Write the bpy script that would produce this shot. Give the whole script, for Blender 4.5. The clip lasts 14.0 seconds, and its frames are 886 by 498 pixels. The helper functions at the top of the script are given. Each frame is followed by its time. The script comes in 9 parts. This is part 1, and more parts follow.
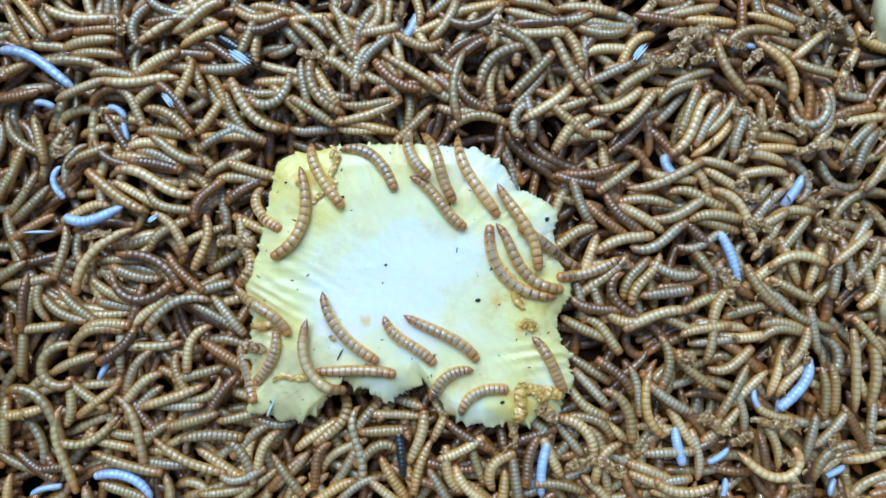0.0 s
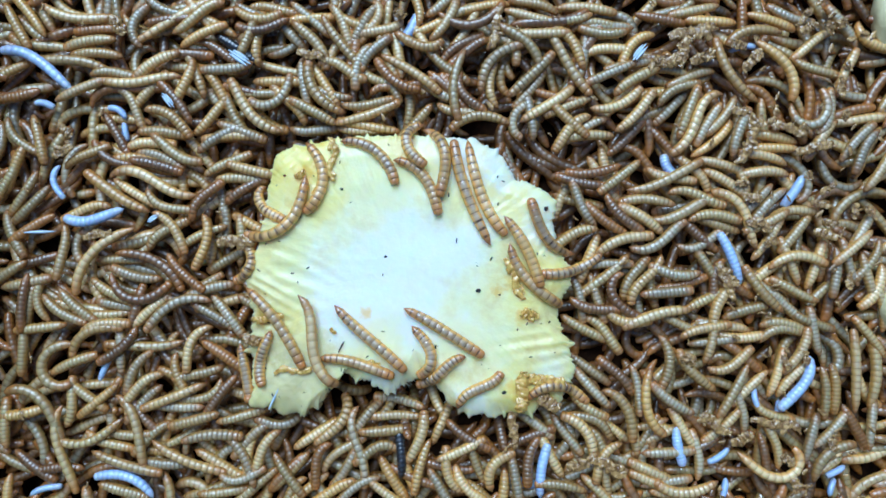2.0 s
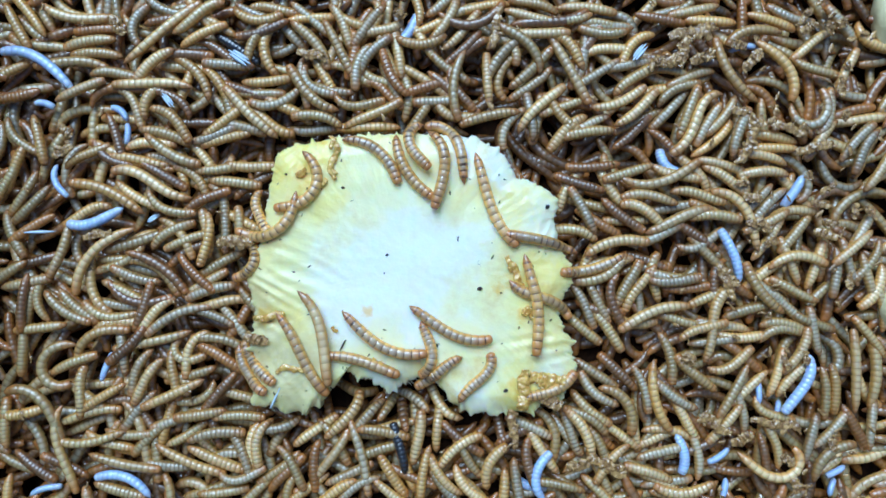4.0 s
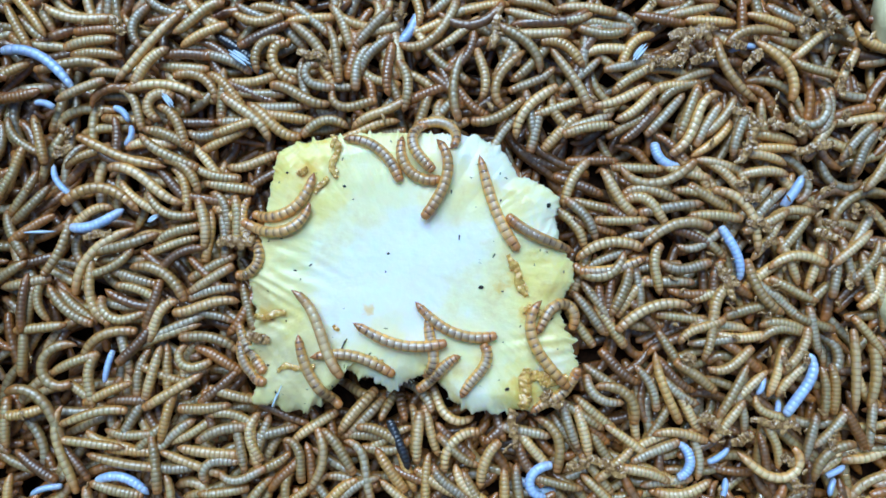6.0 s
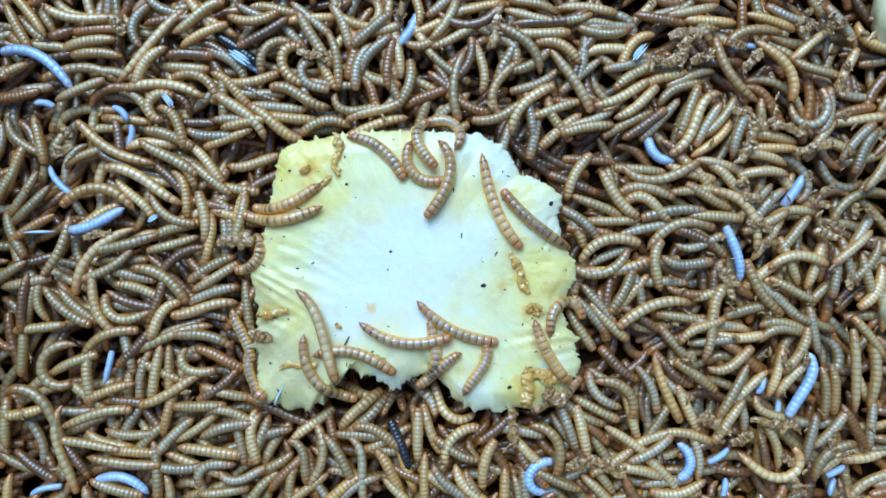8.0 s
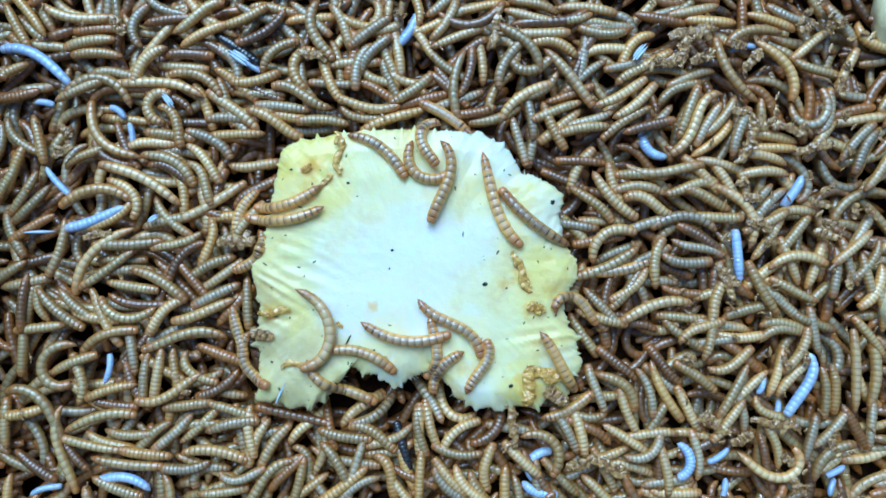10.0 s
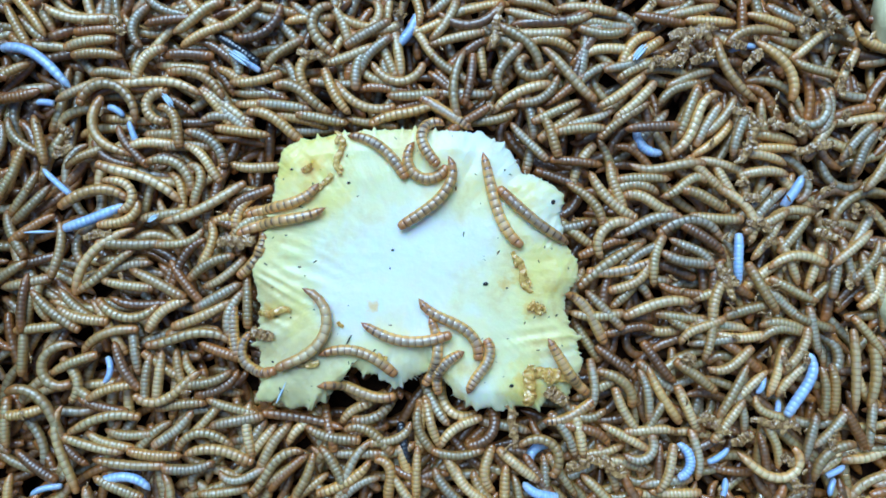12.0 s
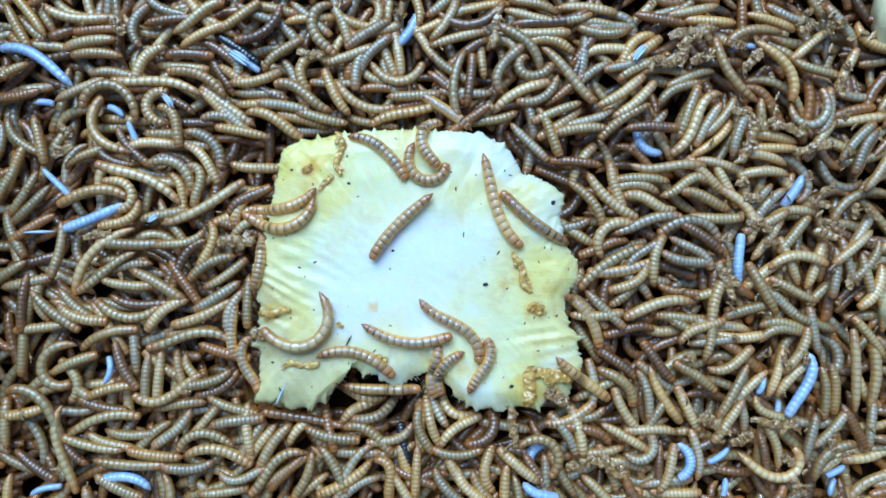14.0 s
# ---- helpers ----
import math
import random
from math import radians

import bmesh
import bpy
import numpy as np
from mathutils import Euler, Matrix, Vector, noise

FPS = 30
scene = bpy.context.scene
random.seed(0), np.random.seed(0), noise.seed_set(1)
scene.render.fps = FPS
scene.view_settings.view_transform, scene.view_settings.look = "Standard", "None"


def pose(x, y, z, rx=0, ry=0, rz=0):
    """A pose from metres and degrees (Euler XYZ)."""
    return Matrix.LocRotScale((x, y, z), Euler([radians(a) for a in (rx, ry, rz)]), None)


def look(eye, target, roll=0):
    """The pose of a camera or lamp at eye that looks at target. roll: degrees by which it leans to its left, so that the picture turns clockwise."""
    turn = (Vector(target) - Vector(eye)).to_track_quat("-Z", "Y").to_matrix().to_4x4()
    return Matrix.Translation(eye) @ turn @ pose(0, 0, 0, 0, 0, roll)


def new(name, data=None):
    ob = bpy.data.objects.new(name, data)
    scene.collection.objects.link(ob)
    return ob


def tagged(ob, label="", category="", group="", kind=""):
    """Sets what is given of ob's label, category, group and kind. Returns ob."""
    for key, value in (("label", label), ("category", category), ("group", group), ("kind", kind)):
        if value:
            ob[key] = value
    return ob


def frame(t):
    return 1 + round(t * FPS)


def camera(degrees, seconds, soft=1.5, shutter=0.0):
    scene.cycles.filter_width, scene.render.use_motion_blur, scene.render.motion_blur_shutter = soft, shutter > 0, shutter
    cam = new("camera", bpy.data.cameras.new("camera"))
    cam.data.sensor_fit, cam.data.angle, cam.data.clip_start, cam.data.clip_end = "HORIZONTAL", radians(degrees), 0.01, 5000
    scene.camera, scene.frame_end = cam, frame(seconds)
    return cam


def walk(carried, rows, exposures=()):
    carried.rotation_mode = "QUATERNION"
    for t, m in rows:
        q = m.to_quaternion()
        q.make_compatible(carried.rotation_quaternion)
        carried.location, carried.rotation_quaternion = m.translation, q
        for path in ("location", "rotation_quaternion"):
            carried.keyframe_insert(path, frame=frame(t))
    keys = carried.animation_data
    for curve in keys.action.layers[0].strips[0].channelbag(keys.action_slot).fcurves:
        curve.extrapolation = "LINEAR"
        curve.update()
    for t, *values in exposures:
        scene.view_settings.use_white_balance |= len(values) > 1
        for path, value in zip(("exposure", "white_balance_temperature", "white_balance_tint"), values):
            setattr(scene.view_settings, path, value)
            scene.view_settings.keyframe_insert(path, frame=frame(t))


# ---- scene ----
# ---- camera: still, looking straight down ----
HIGH = 0.24443
cam = camera(60, 14.0, soft=1.65)
walk(cam, [(0, pose(0, 0, HIGH)), (14.0, pose(0, 0, HIGH))], exposures=[(0, -0.06, 4700, 2), (3.0, -0.06, 4560, 2), (6.5, -0.06, 4580, 2), (8.0, -0.06, 4460, 0), (10.5, -0.06, 4310, -2), (14.0, -0.06, 4350, 0)])

# ---- daylight: soft sky from a wide opening, weak broad sun ----
world = bpy.data.worlds.new("sky")
scene.world = world
world.use_nodes = True
SUN_UP, SUN_TURN = 54, 345
wn = world.node_tree.nodes
sky = wn.new("ShaderNodeTexSky")
sky.sky_type, sky.sun_disc = "NISHITA", False
sky.sun_elevation, sky.sun_rotation = radians(SUN_UP), radians(SUN_TURN)
sky.air_density, sky.dust_density = 1.0, 2.0
wn["Background"].inputs["Strength"].default_value = 0.085
world.node_tree.links.new(sky.outputs[0], wn["Background"].inputs["Color"])
sun = new("sun", bpy.data.lights.new("sun", "SUN"))
sun.data.energy, sun.data.angle, sun.data.color = 3.1, radians(44), (0.95, 0.98, 0.96)
sun_way = Vector((math.sin(radians(SUN_TURN)) * math.cos(radians(SUN_UP)), math.cos(radians(SUN_TURN)) * math.cos(radians(SUN_UP)), math.sin(radians(SUN_UP))))
sun.matrix_world = look(sun_way, (0, 0, 0))

# ---- materials ----


class Nodes:
    """A short hand for node materials."""

    def __init__(self, name):
        self.mat = bpy.data.materials.new(name)
        self.mat.use_nodes = True
        self.tree = self.mat.node_tree
        self.out = self.tree.nodes["Principled BSDF"]

    def add(self, kind, **links):
        node = self.tree.nodes.new("ShaderNode" + kind)
        for key, value in links.items():
            self.set(node, key, value)
        return node

    def set(self, node, key, value):
        slot = int(key[1:]) if key[0] == "i" and key[1:].isdigit() else key.replace("_", " ")
        if isinstance(value, bpy.types.NodeSocket):
            self.tree.links.new(value, node.inputs[slot])
        else:
            node.inputs[slot].default_value = value

    def math(self, op, a, b=0.0, clamp=False):
        node = self.add("Math", i0=a, i1=b)
        node.operation, node.use_clamp = op, clamp
        return node.outputs[0]

    def mix(self, fac, a, b, blend="MIX"):
        node = self.tree.nodes.new("ShaderNodeMix")
        node.data_type, node.blend_type = "RGBA", blend
        self.set(node, "i0", fac), self.set(node, "i6", a), self.set(node, "i7", b)
        return node.outputs[2]

    def noise(self, scale, detail=3.0, where=None, rough=0.55):
        node = self.add("TexNoise", Scale=scale, Detail=detail, Roughness=rough)
        if where is not None:
            self.set(node, "Vector", where)
        return node.outputs[0]

    def ramp(self, fac, stops):
        node = self.add("ValToRGB", Fac=fac)
        e = node.color_ramp.elements
        while len(e) < len(stops):
            e.new(0.5)
        for slot, (at, col) in zip(e, stops):
            slot.position, slot.color = at, (*col, 1) if len(col) == 3 else col
        return node.outputs[0]

    def bump(self, height, strength, distance):
        return self.add("Bump", Height=height, Strength=strength, Distance=distance).outputs[0]


def rgb(c):
    return (*c, 1.0)


def worm_material(name, back, flank, ring, end, gloss=0.36, island=False, seams=0.6):
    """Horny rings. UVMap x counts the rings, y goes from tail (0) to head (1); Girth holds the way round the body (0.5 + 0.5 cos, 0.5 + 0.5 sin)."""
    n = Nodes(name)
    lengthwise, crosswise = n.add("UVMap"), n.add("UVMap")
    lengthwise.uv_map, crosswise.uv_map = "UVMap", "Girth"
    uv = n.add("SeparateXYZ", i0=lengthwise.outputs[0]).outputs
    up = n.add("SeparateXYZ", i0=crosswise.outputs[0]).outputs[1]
    pick = n.add("NewGeometry").outputs["Random Per Island"] if island else n.add("ObjectInfo").outputs["Random"]
    place = n.add("VectorMath", i0=n.add("TexCoord").outputs["Object"], i1=n.add("CombineXYZ", i0=pick, i1=n.math("MULTIPLY", pick, 3.7)).outputs[0]).outputs[0]
    blotch = n.noise(260, 3, place)
    fine = n.noise(1100, 3, place)
    ripple = n.math("MULTIPLY", n.math("SUBTRACT", n.noise(700, 2, place), 0.5), 0.16)
    f = n.math("FRACT", n.math("ADD", n.math("MULTIPLY", uv[0], 0.998), ripple))
    # dull horny back plate over amber flanks, with a waving border; side shade and bounced light are put into the flank
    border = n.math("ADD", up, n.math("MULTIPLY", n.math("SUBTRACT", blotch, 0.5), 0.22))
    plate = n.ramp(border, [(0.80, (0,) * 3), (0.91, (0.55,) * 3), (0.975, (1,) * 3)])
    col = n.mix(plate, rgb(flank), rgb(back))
    # each ring: lighter front, browner hind part, a thin dark seam
    hind = n.ramp(f, [(0.0, (0.9,) * 3), (0.14, (0.25,) * 3), (0.34, (0,) * 3), (0.60, (0.12,) * 3), (0.88, (0.75,) * 3), (1.0, (1,) * 3)])
    col = n.mix(n.math("MULTIPLY", hind, min(0.5, 0.9 * seams)), col, rgb([0.72 * a for a in flank]))
    bar = n.ramp(f, [(0.0, (0.8,) * 3), (0.10, (0.1,) * 3), (0.20, (0,) * 3), (0.55, (0,) * 3), (0.72, (0.7,) * 3), (0.97, (1,) * 3)])
    bar = n.math("MULTIPLY", n.math("MULTIPLY", bar, n.math("ADD", 0.15, n.math("MULTIPLY", plate, 0.85))), n.math("MULTIPLY", n.noise(190, 2, place), 1.25 * max(0.0, seams - 0.3), True))
    col = n.mix(bar, col, rgb([0.05 + 1.3 * a for a in ring]))
    col = n.mix(n.math("MULTIPLY", blotch, 0.5), col, n.mix(0.8, col, rgb(flank), "MULTIPLY"))
    seam = n.ramp(f, [(0.0, (1,) * 3), (0.03, (0.9,) * 3), (0.085, (0,) * 3), (0.925, (0,) * 3), (0.965, (1,) * 3)])
    worn = n.math("ADD", 0.25, n.math("MULTIPLY", n.noise(330, 2, place), 1.0), True)
    seam = n.math("MULTIPLY", n.math("MULTIPLY", seam, worn), n.math("MULTIPLY", n.math("ADD", 0.4, n.math("MULTIPLY", plate, 0.6)), seams))
    tip = n.ramp(n.math("ADD", uv[1], n.math("MULTIPLY", n.math("SUBTRACT", blotch, 0.5), 0.14)), [(0.0, (1,) * 3), (0.09, (0.75,) * 3), (0.22, (0.10,) * 3), (0.76, (0.06,) * 3), (0.88, (0.62,) * 3), (0.96, (1,) * 3)])
    col = n.mix(n.math("MULTIPLY", tip, 0.80), col, rgb(end))
    col = n.mix(seam, col, rgb(ring))
    col = n.mix(n.math("MULTIPLY", n.ramp(uv[1], [(0.018, (1,) * 3), (0.05, (0,) * 3)]), 0.8), col, rgb([0.5 * (a + b) for a, b in zip(ring, end)]))
    shade = n.math("ADD", n.math("MULTIPLY", pick, 0.6 if island else 0.2), 0.7 if island else 0.9)
    col = n.mix(1.0, col, n.add("CombineColor", i0=shade, i1=shade, i2=shade).outputs[0], "MULTIPLY")
    n.set(n.out, "Base Color", col)
    n.set(n.out, "Roughness", n.math("ADD", gloss, n.math("MULTIPLY", blotch, 0.2)))
    n.set(n.out, "Specular IOR Level", 0.5)
    n.set(n.out, "Subsurface Weight", 0.2), n.set(n.out, "Subsurface Radius", (1.0, 0.45, 0.12)), n.set(n.out, "Subsurface Scale", 0.0010)
    n.set(n.out, "Coat Weight", n.math("ADD", 0.5, n.math("MULTIPLY", blotch, 0.9), True)), n.set(n.out, "Coat Roughness", n.math("ADD", 0.06, n.math("MULTIPLY", fine, 0.28))), n.set(n.out, "Coat IOR", 1.68)
    relief = n.bump(n.math("ADD", n.math("MULTIPLY", fine, 0.5), n.math("SUBTRACT", n.math("MULTIPLY", blotch, 0.7), n.math("MULTIPLY", hind, 0.25))), 0.45, 0.0005)
    n.set(n.out, "Normal", relief), n.set(n.out, "Coat Normal", relief)
    return n.mat


RING, END = (0.055, 0.026, 0.011), (0.40, 0.150, 0.017)
# back plate and flank of each colour; flank tones hold the shade of the sides
PALETTES = {
    "golden": ((0.66, 0.48, 0.18), (0.58, 0.31, 0.050)),
    "olive": ((0.53, 0.44, 0.21), (0.44, 0.255, 0.050)),
    "tan": ((0.74, 0.60, 0.32), (0.63, 0.38, 0.090)),
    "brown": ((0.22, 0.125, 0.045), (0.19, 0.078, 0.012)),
    "grey": ((0.51, 0.465, 0.32), (0.39, 0.245, 0.065)),
    # flanks brightened for light coming through from the slice
    "peach": ((0.66, 0.50, 0.27), (0.88, 0.53, 0.11)),
    "stone": ((0.41, 0.345, 0.235), (0.78, 0.46, 0.09)),
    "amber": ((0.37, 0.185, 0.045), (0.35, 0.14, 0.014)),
}
RINGS_OF = {"peach": (0.085, 0.036, 0.014), "stone": (0.05, 0.022, 0.011), "golden": (0.10, 0.048, 0.014), "tan": (0.11, 0.055, 0.02)}
WORM = {}
for key, (a, b) in PALETTES.items():
    ends = (0.48, 0.175, 0.020) if key in ("peach", "stone") else END
    for suffix, k, warm in (("", 1.0, 0.0), ("_deep", 0.78, 0.1), ("_light", 1.16, 0.0), ("_warm", 0.95, 0.4)):
        WORM[key + suffix] = worm_material("larva_" + key + suffix, [k * (u + (v - u) * warm) for u, v in zip(a, b)], [v * k for v in b], RINGS_OF.get(key, RING), ends, seams=1.0 if key in ("peach", "stone") else 0.48)
WORM["pale"] = worm_material("larva_pale", (0.60, 0.71, 0.88), (0.44, 0.56, 0.80), (0.42, 0.50, 0.66), (0.50, 0.54, 0.62), seams=0.12)
WORM["dark"] = worm_material("larva_dark", (0.03, 0.03, 0.035), (0.018, 0.017, 0.018), (0.008, 0.008, 0.008), (0.015, 0.012, 0.01), gloss=0.25)
HEAPS = {key: worm_material("heap_" + key, a, b, RINGS_OF.get(key, RING), END, island=True, seams=0.48) for key, (a, b) in PALETTES.items()}
HEAPS["pale"], HEAPS["dark"] = WORM["pale"], WORM["dark"]


def flesh_material():
    n = Nodes("fruit_flesh")
    at = n.add("TexCoord").outputs["Object"]
    uv = n.add("SeparateXYZ", i0=n.add("UVMap").outputs[0]).outputs
    xyz = n.add("SeparateXYZ", i0=at).outputs
    away = n.add("CombineXYZ", i0=n.math("ADD", xyz[0], 0.0095), i1=n.math("ADD", xyz[1], 0.004)).outputs[0]
    unit = n.add("VectorMath", i0=away)
    unit.operation = "NORMALIZE"
    ray = n.add("SeparateXYZ", i0=unit.outputs[0]).outputs
    stretch = n.add("CombineXYZ", i0=n.math("MULTIPLY", ray[0], 9.0), i1=n.math("MULTIPLY", ray[1], 9.0), i2=n.math("MULTIPLY", uv[1], 4.0)).outputs[0]
    fibre = n.noise(1.6, 4, stretch, 0.6)
    cloud = n.noise(42, 4, at)
    rim = n.math("ADD", uv[1], n.math("MULTIPLY", n.math("SUBTRACT", cloud, 0.5), 1.5))
    rim = n.math("ADD", rim, n.math("MULTIPLY", n.math("SUBTRACT", fibre, 0.5), n.math("MULTIPLY", uv[1], 0.16)))
    col = n.ramp(rim, [(0.0, (0.90, 0.90, 0.83)), (0.36, (0.90, 0.89, 0.72)), (0.58, (0.89, 0.85, 0.50)), (0.82, (0.89, 0.82, 0.38)), (1.0, (0.86, 0.76, 0.32))])
    def patch(x, y, wide, soft=0.4):
        """A soft uneven spot about a point of the slice."""
        here = n.add("VectorMath", i0=at, i1=(x, y, 0.005))
        here.operation = "DISTANCE"
        d = n.math("ADD", n.math("DIVIDE", here.outputs["Value"], wide), n.math("MULTIPLY", n.math("SUBTRACT", n.noise(min(420, 1.6 / wide), 4, at, 0.65), 0.5), 2.2))
        return n.ramp(d, [(soft, (1,) * 3), (1.0, (0,) * 3)])

    for x, y, wide, strength in ((-0.042, 0.030, 0.017, 0.75), (-0.036, 0.016, 0.010, 0.5), (0.030, -0.008, 0.012, 0.5), (0.026, -0.044, 0.010, 0.6), (-0.048, -0.024, 0.014, 0.5), (-0.046, -0.041, 0.009, 0.45), (0.018, 0.022, 0.007, 0.35)):
        col = n.mix(n.math("MULTIPLY", patch(x, y, wide, 0.25), strength), col, (0.86, 0.71, 0.13, 1))
    for x, y, wide, strength in ((0.018, 0.033, 0.018, 0.9), (0.034, 0.010, 0.011, 0.6), (0.004, 0.038, 0.011, 0.7), (0.010, -0.044, 0.011, 0.7), (-0.015, -0.040, 0.009, 0.7), (0.036, -0.036, 0.008, 0.5)):
        col = n.mix(n.math("MULTIPLY", patch(x, y, wide, 0.25), strength), col, (0.90, 0.89, 0.74, 1))
    for x, y, wide, strength in ((-0.054, -0.030, 0.018, 0.85), (-0.040, -0.038, 0.014, 0.75), (-0.046, -0.048, 0.010, 0.7), (-0.012, -0.038, 0.007, 0.5), (-0.056, -0.012, 0.010, 0.6), (0.036, -0.046, 0.008, 0.5)):
        col = n.mix(n.math("MULTIPLY", patch(x, y, wide, 0.25), strength), col, (0.66, 0.58, 0.29, 1))
    for x, y, wide in ((-0.036, 0.036, 0.0035), (-0.041, 0.025, 0.0045), (0.027, -0.043, 0.005), (0.035, -0.045, 0.004), (0.024, -0.008, 0.003), (-0.022, -0.018, 0.0022), (0.019, -0.011, 0.002), (-0.054, -0.020, 0.004), (0.027, -0.019, 0.003)):
        col = n.mix(n.math("MULTIPLY", patch(x, y, 1.1 * wide), 0.6), col, (0.82, 0.52, 0.05, 1))
    stain = n.ramp(n.noise(75, 5, at, 0.65), [(0.56, (0,) * 3), (0.70, (1,) * 3)])
    col = n.mix(n.math("MULTIPLY", stain, n.math("MULTIPLY", rim, 0.5, True)), col, (0.60, 0.42, 0.10, 1))
    n.set(n.out, "Base Color", col)
    n.set(n.out, "Roughness", n.math("ADD", 0.32, n.math("MULTIPLY", fibre, 0.25)))
    n.set(n.out, "Subsurface Weight", 0.75), n.set(n.out, "Subsurface Radius", (1.0, 0.85, 0.45)), n.set(n.out, "Subsurface Scale", 0.0035)
    n.set(n.out, "Normal", n.bump(n.math("ADD", n.math("MULTIPLY", n.math("MULTIPLY", fibre, n.math("POWER", uv[1], 3.0)), 0.7), n.math("MULTIPLY", n.noise(500, 3, at), 0.3)), 0.6, 0.0008))
    n.set(n.out, "Coat Weight", 0.25), n.set(n.out, "Coat Roughness", 0.12)
    return n.mat


def papery(name, light, dark, through_it):
    """Thin dried cuticle: blotched, glossy, lets light through."""
    n = Nodes(name)
    at = n.add("TexCoord").outputs["Object"]
    grain = n.noise(650, 4, at, 0.7)
    n.set(n.out, "Base Color", n.ramp(grain, [(0.34, dark), (0.5, [(a + b) / 2 for a, b in zip(light, dark)]), (0.64, light)]))
    n.set(n.out, "Roughness", 0.2)
    n.set(n.out, "Specular IOR Level", 0.7)
    n.set(n.out, "Coat Weight", 0.8), n.set(n.out, "Coat Roughness", 0.08)
    n.set(n.out, "Transmission Weight", through_it)
    n.set(n.out, "Normal", n.bump(n.noise(900, 4, at, 0.7), 0.6, 0.0004))
    return n.mat


def plain(name, light, dark, scale, rough):
    n = Nodes(name)
    at = n.add("TexCoord").outputs["Object"]
    grain = n.noise(scale, 5, at, 0.6)
    n.set(n.out, "Base Color", n.ramp(grain, [(0.3, dark), (0.7, light)]))
    n.set(n.out, "Roughness", rough)
    n.set(n.out, "Normal", n.bump(n.noise(scale * 4, 3, at), 0.5, 0.0004))
    return n.mat


FLESH = flesh_material()
SKIN = papery("shed_skin_paper", (0.72, 0.45, 0.14), (0.17, 0.065, 0.014), 0.25)
HUSK = papery("amber_husk", (0.97, 0.68, 0.15), (0.62, 0.29, 0.03), 0.25)
FRASS = plain("brown_frass", (0.040, 0.017, 0.006), (0.012, 0.006, 0.003), 500, 0.9)
FRASS.node_tree.nodes["Principled BSDF"].inputs["Specular IOR Level"].default_value = 0.12
PLASTIC = plain("black_plastic", (0.035, 0.035, 0.037), (0.025, 0.025, 0.027), 60, 0.45)
TABLE = plain("table_board", (0.35, 0.28, 0.2), (0.28, 0.21, 0.14), 20, 0.6)
SPECK = plain("black_speck", (0.035, 0.028, 0.02), (0.01, 0.008, 0.006), 900, 0.5)

# ---- helpers for meshes ----


def mesh_of(name, verts, faces, material, uvs=None, smooth=True, turns=None):
    me = bpy.data.meshes.new(name)
    me.from_pydata([tuple(v) for v in verts], [], faces)
    me.materials.append(material)
    if uvs is not None:
        lay = me.uv_layers.new(name="UVMap")
        idx = np.empty(len(me.loops), dtype=np.int32)
        me.loops.foreach_get("vertex_index", idx)
        lay.data.foreach_set("uv", np.asarray(uvs, dtype=np.float32)[idx].ravel())
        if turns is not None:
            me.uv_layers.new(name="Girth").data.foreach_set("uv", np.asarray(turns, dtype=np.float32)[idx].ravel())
    if smooth:
        me.polygons.foreach_set("use_smooth", [True] * len(me.polygons))
    me.update()
    return me


def part(name, data, parent, m=None, label=""):
    ob = new(name, data)
    ob.parent = parent
    if m is not None:
        ob.matrix_basis = m
    return tagged(ob, label) if label else ob


def box(name, lo, hi, material, bevel=0.002):
    bm = bmesh.new()
    bmesh.ops.create_cube(bm, size=1)
    for v in bm.verts:
        v.co = [(a + b) / 2 + c * (b - a) for a, b, c in zip(lo, hi, v.co)]
    bmesh.ops.bevel(bm, geom=bm.edges[:], offset=bevel, segments=2, affect="EDGES")
    me = bpy.data.meshes.new(name)
    bm.to_mesh(me)
    bm.free()
    me.materials.append(material)
    return new(name, me)


def lathe(profile, around, uv_y, mid_flat=0.92):
    """A body turned about x from rows of (x, radius, ring count), with the way round for each vertex."""
    verts, uvs, faces, turns = [], [], [], []
    for x, r, u in profile:
        for k in range(around):
            a = 2 * math.pi * k / around
            verts.append((x, r * math.cos(a), r * math.sin(a) * mid_flat))
            uvs.append((u, uv_y(x) if callable(uv_y) else uv_y))
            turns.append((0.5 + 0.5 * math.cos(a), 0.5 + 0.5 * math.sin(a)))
    for i in range(len(profile) - 1):
        for k in range(around):
            a, b = i * around + k, i * around + (k + 1) % around
            faces.append((a, b, b + around, a + around))
    faces.append(tuple(range(around - 1, -1, -1)))
    last = (len(profile) - 1) * around
    faces.append(tuple(range(last, last + around)))
    return verts, faces, uvs, turns


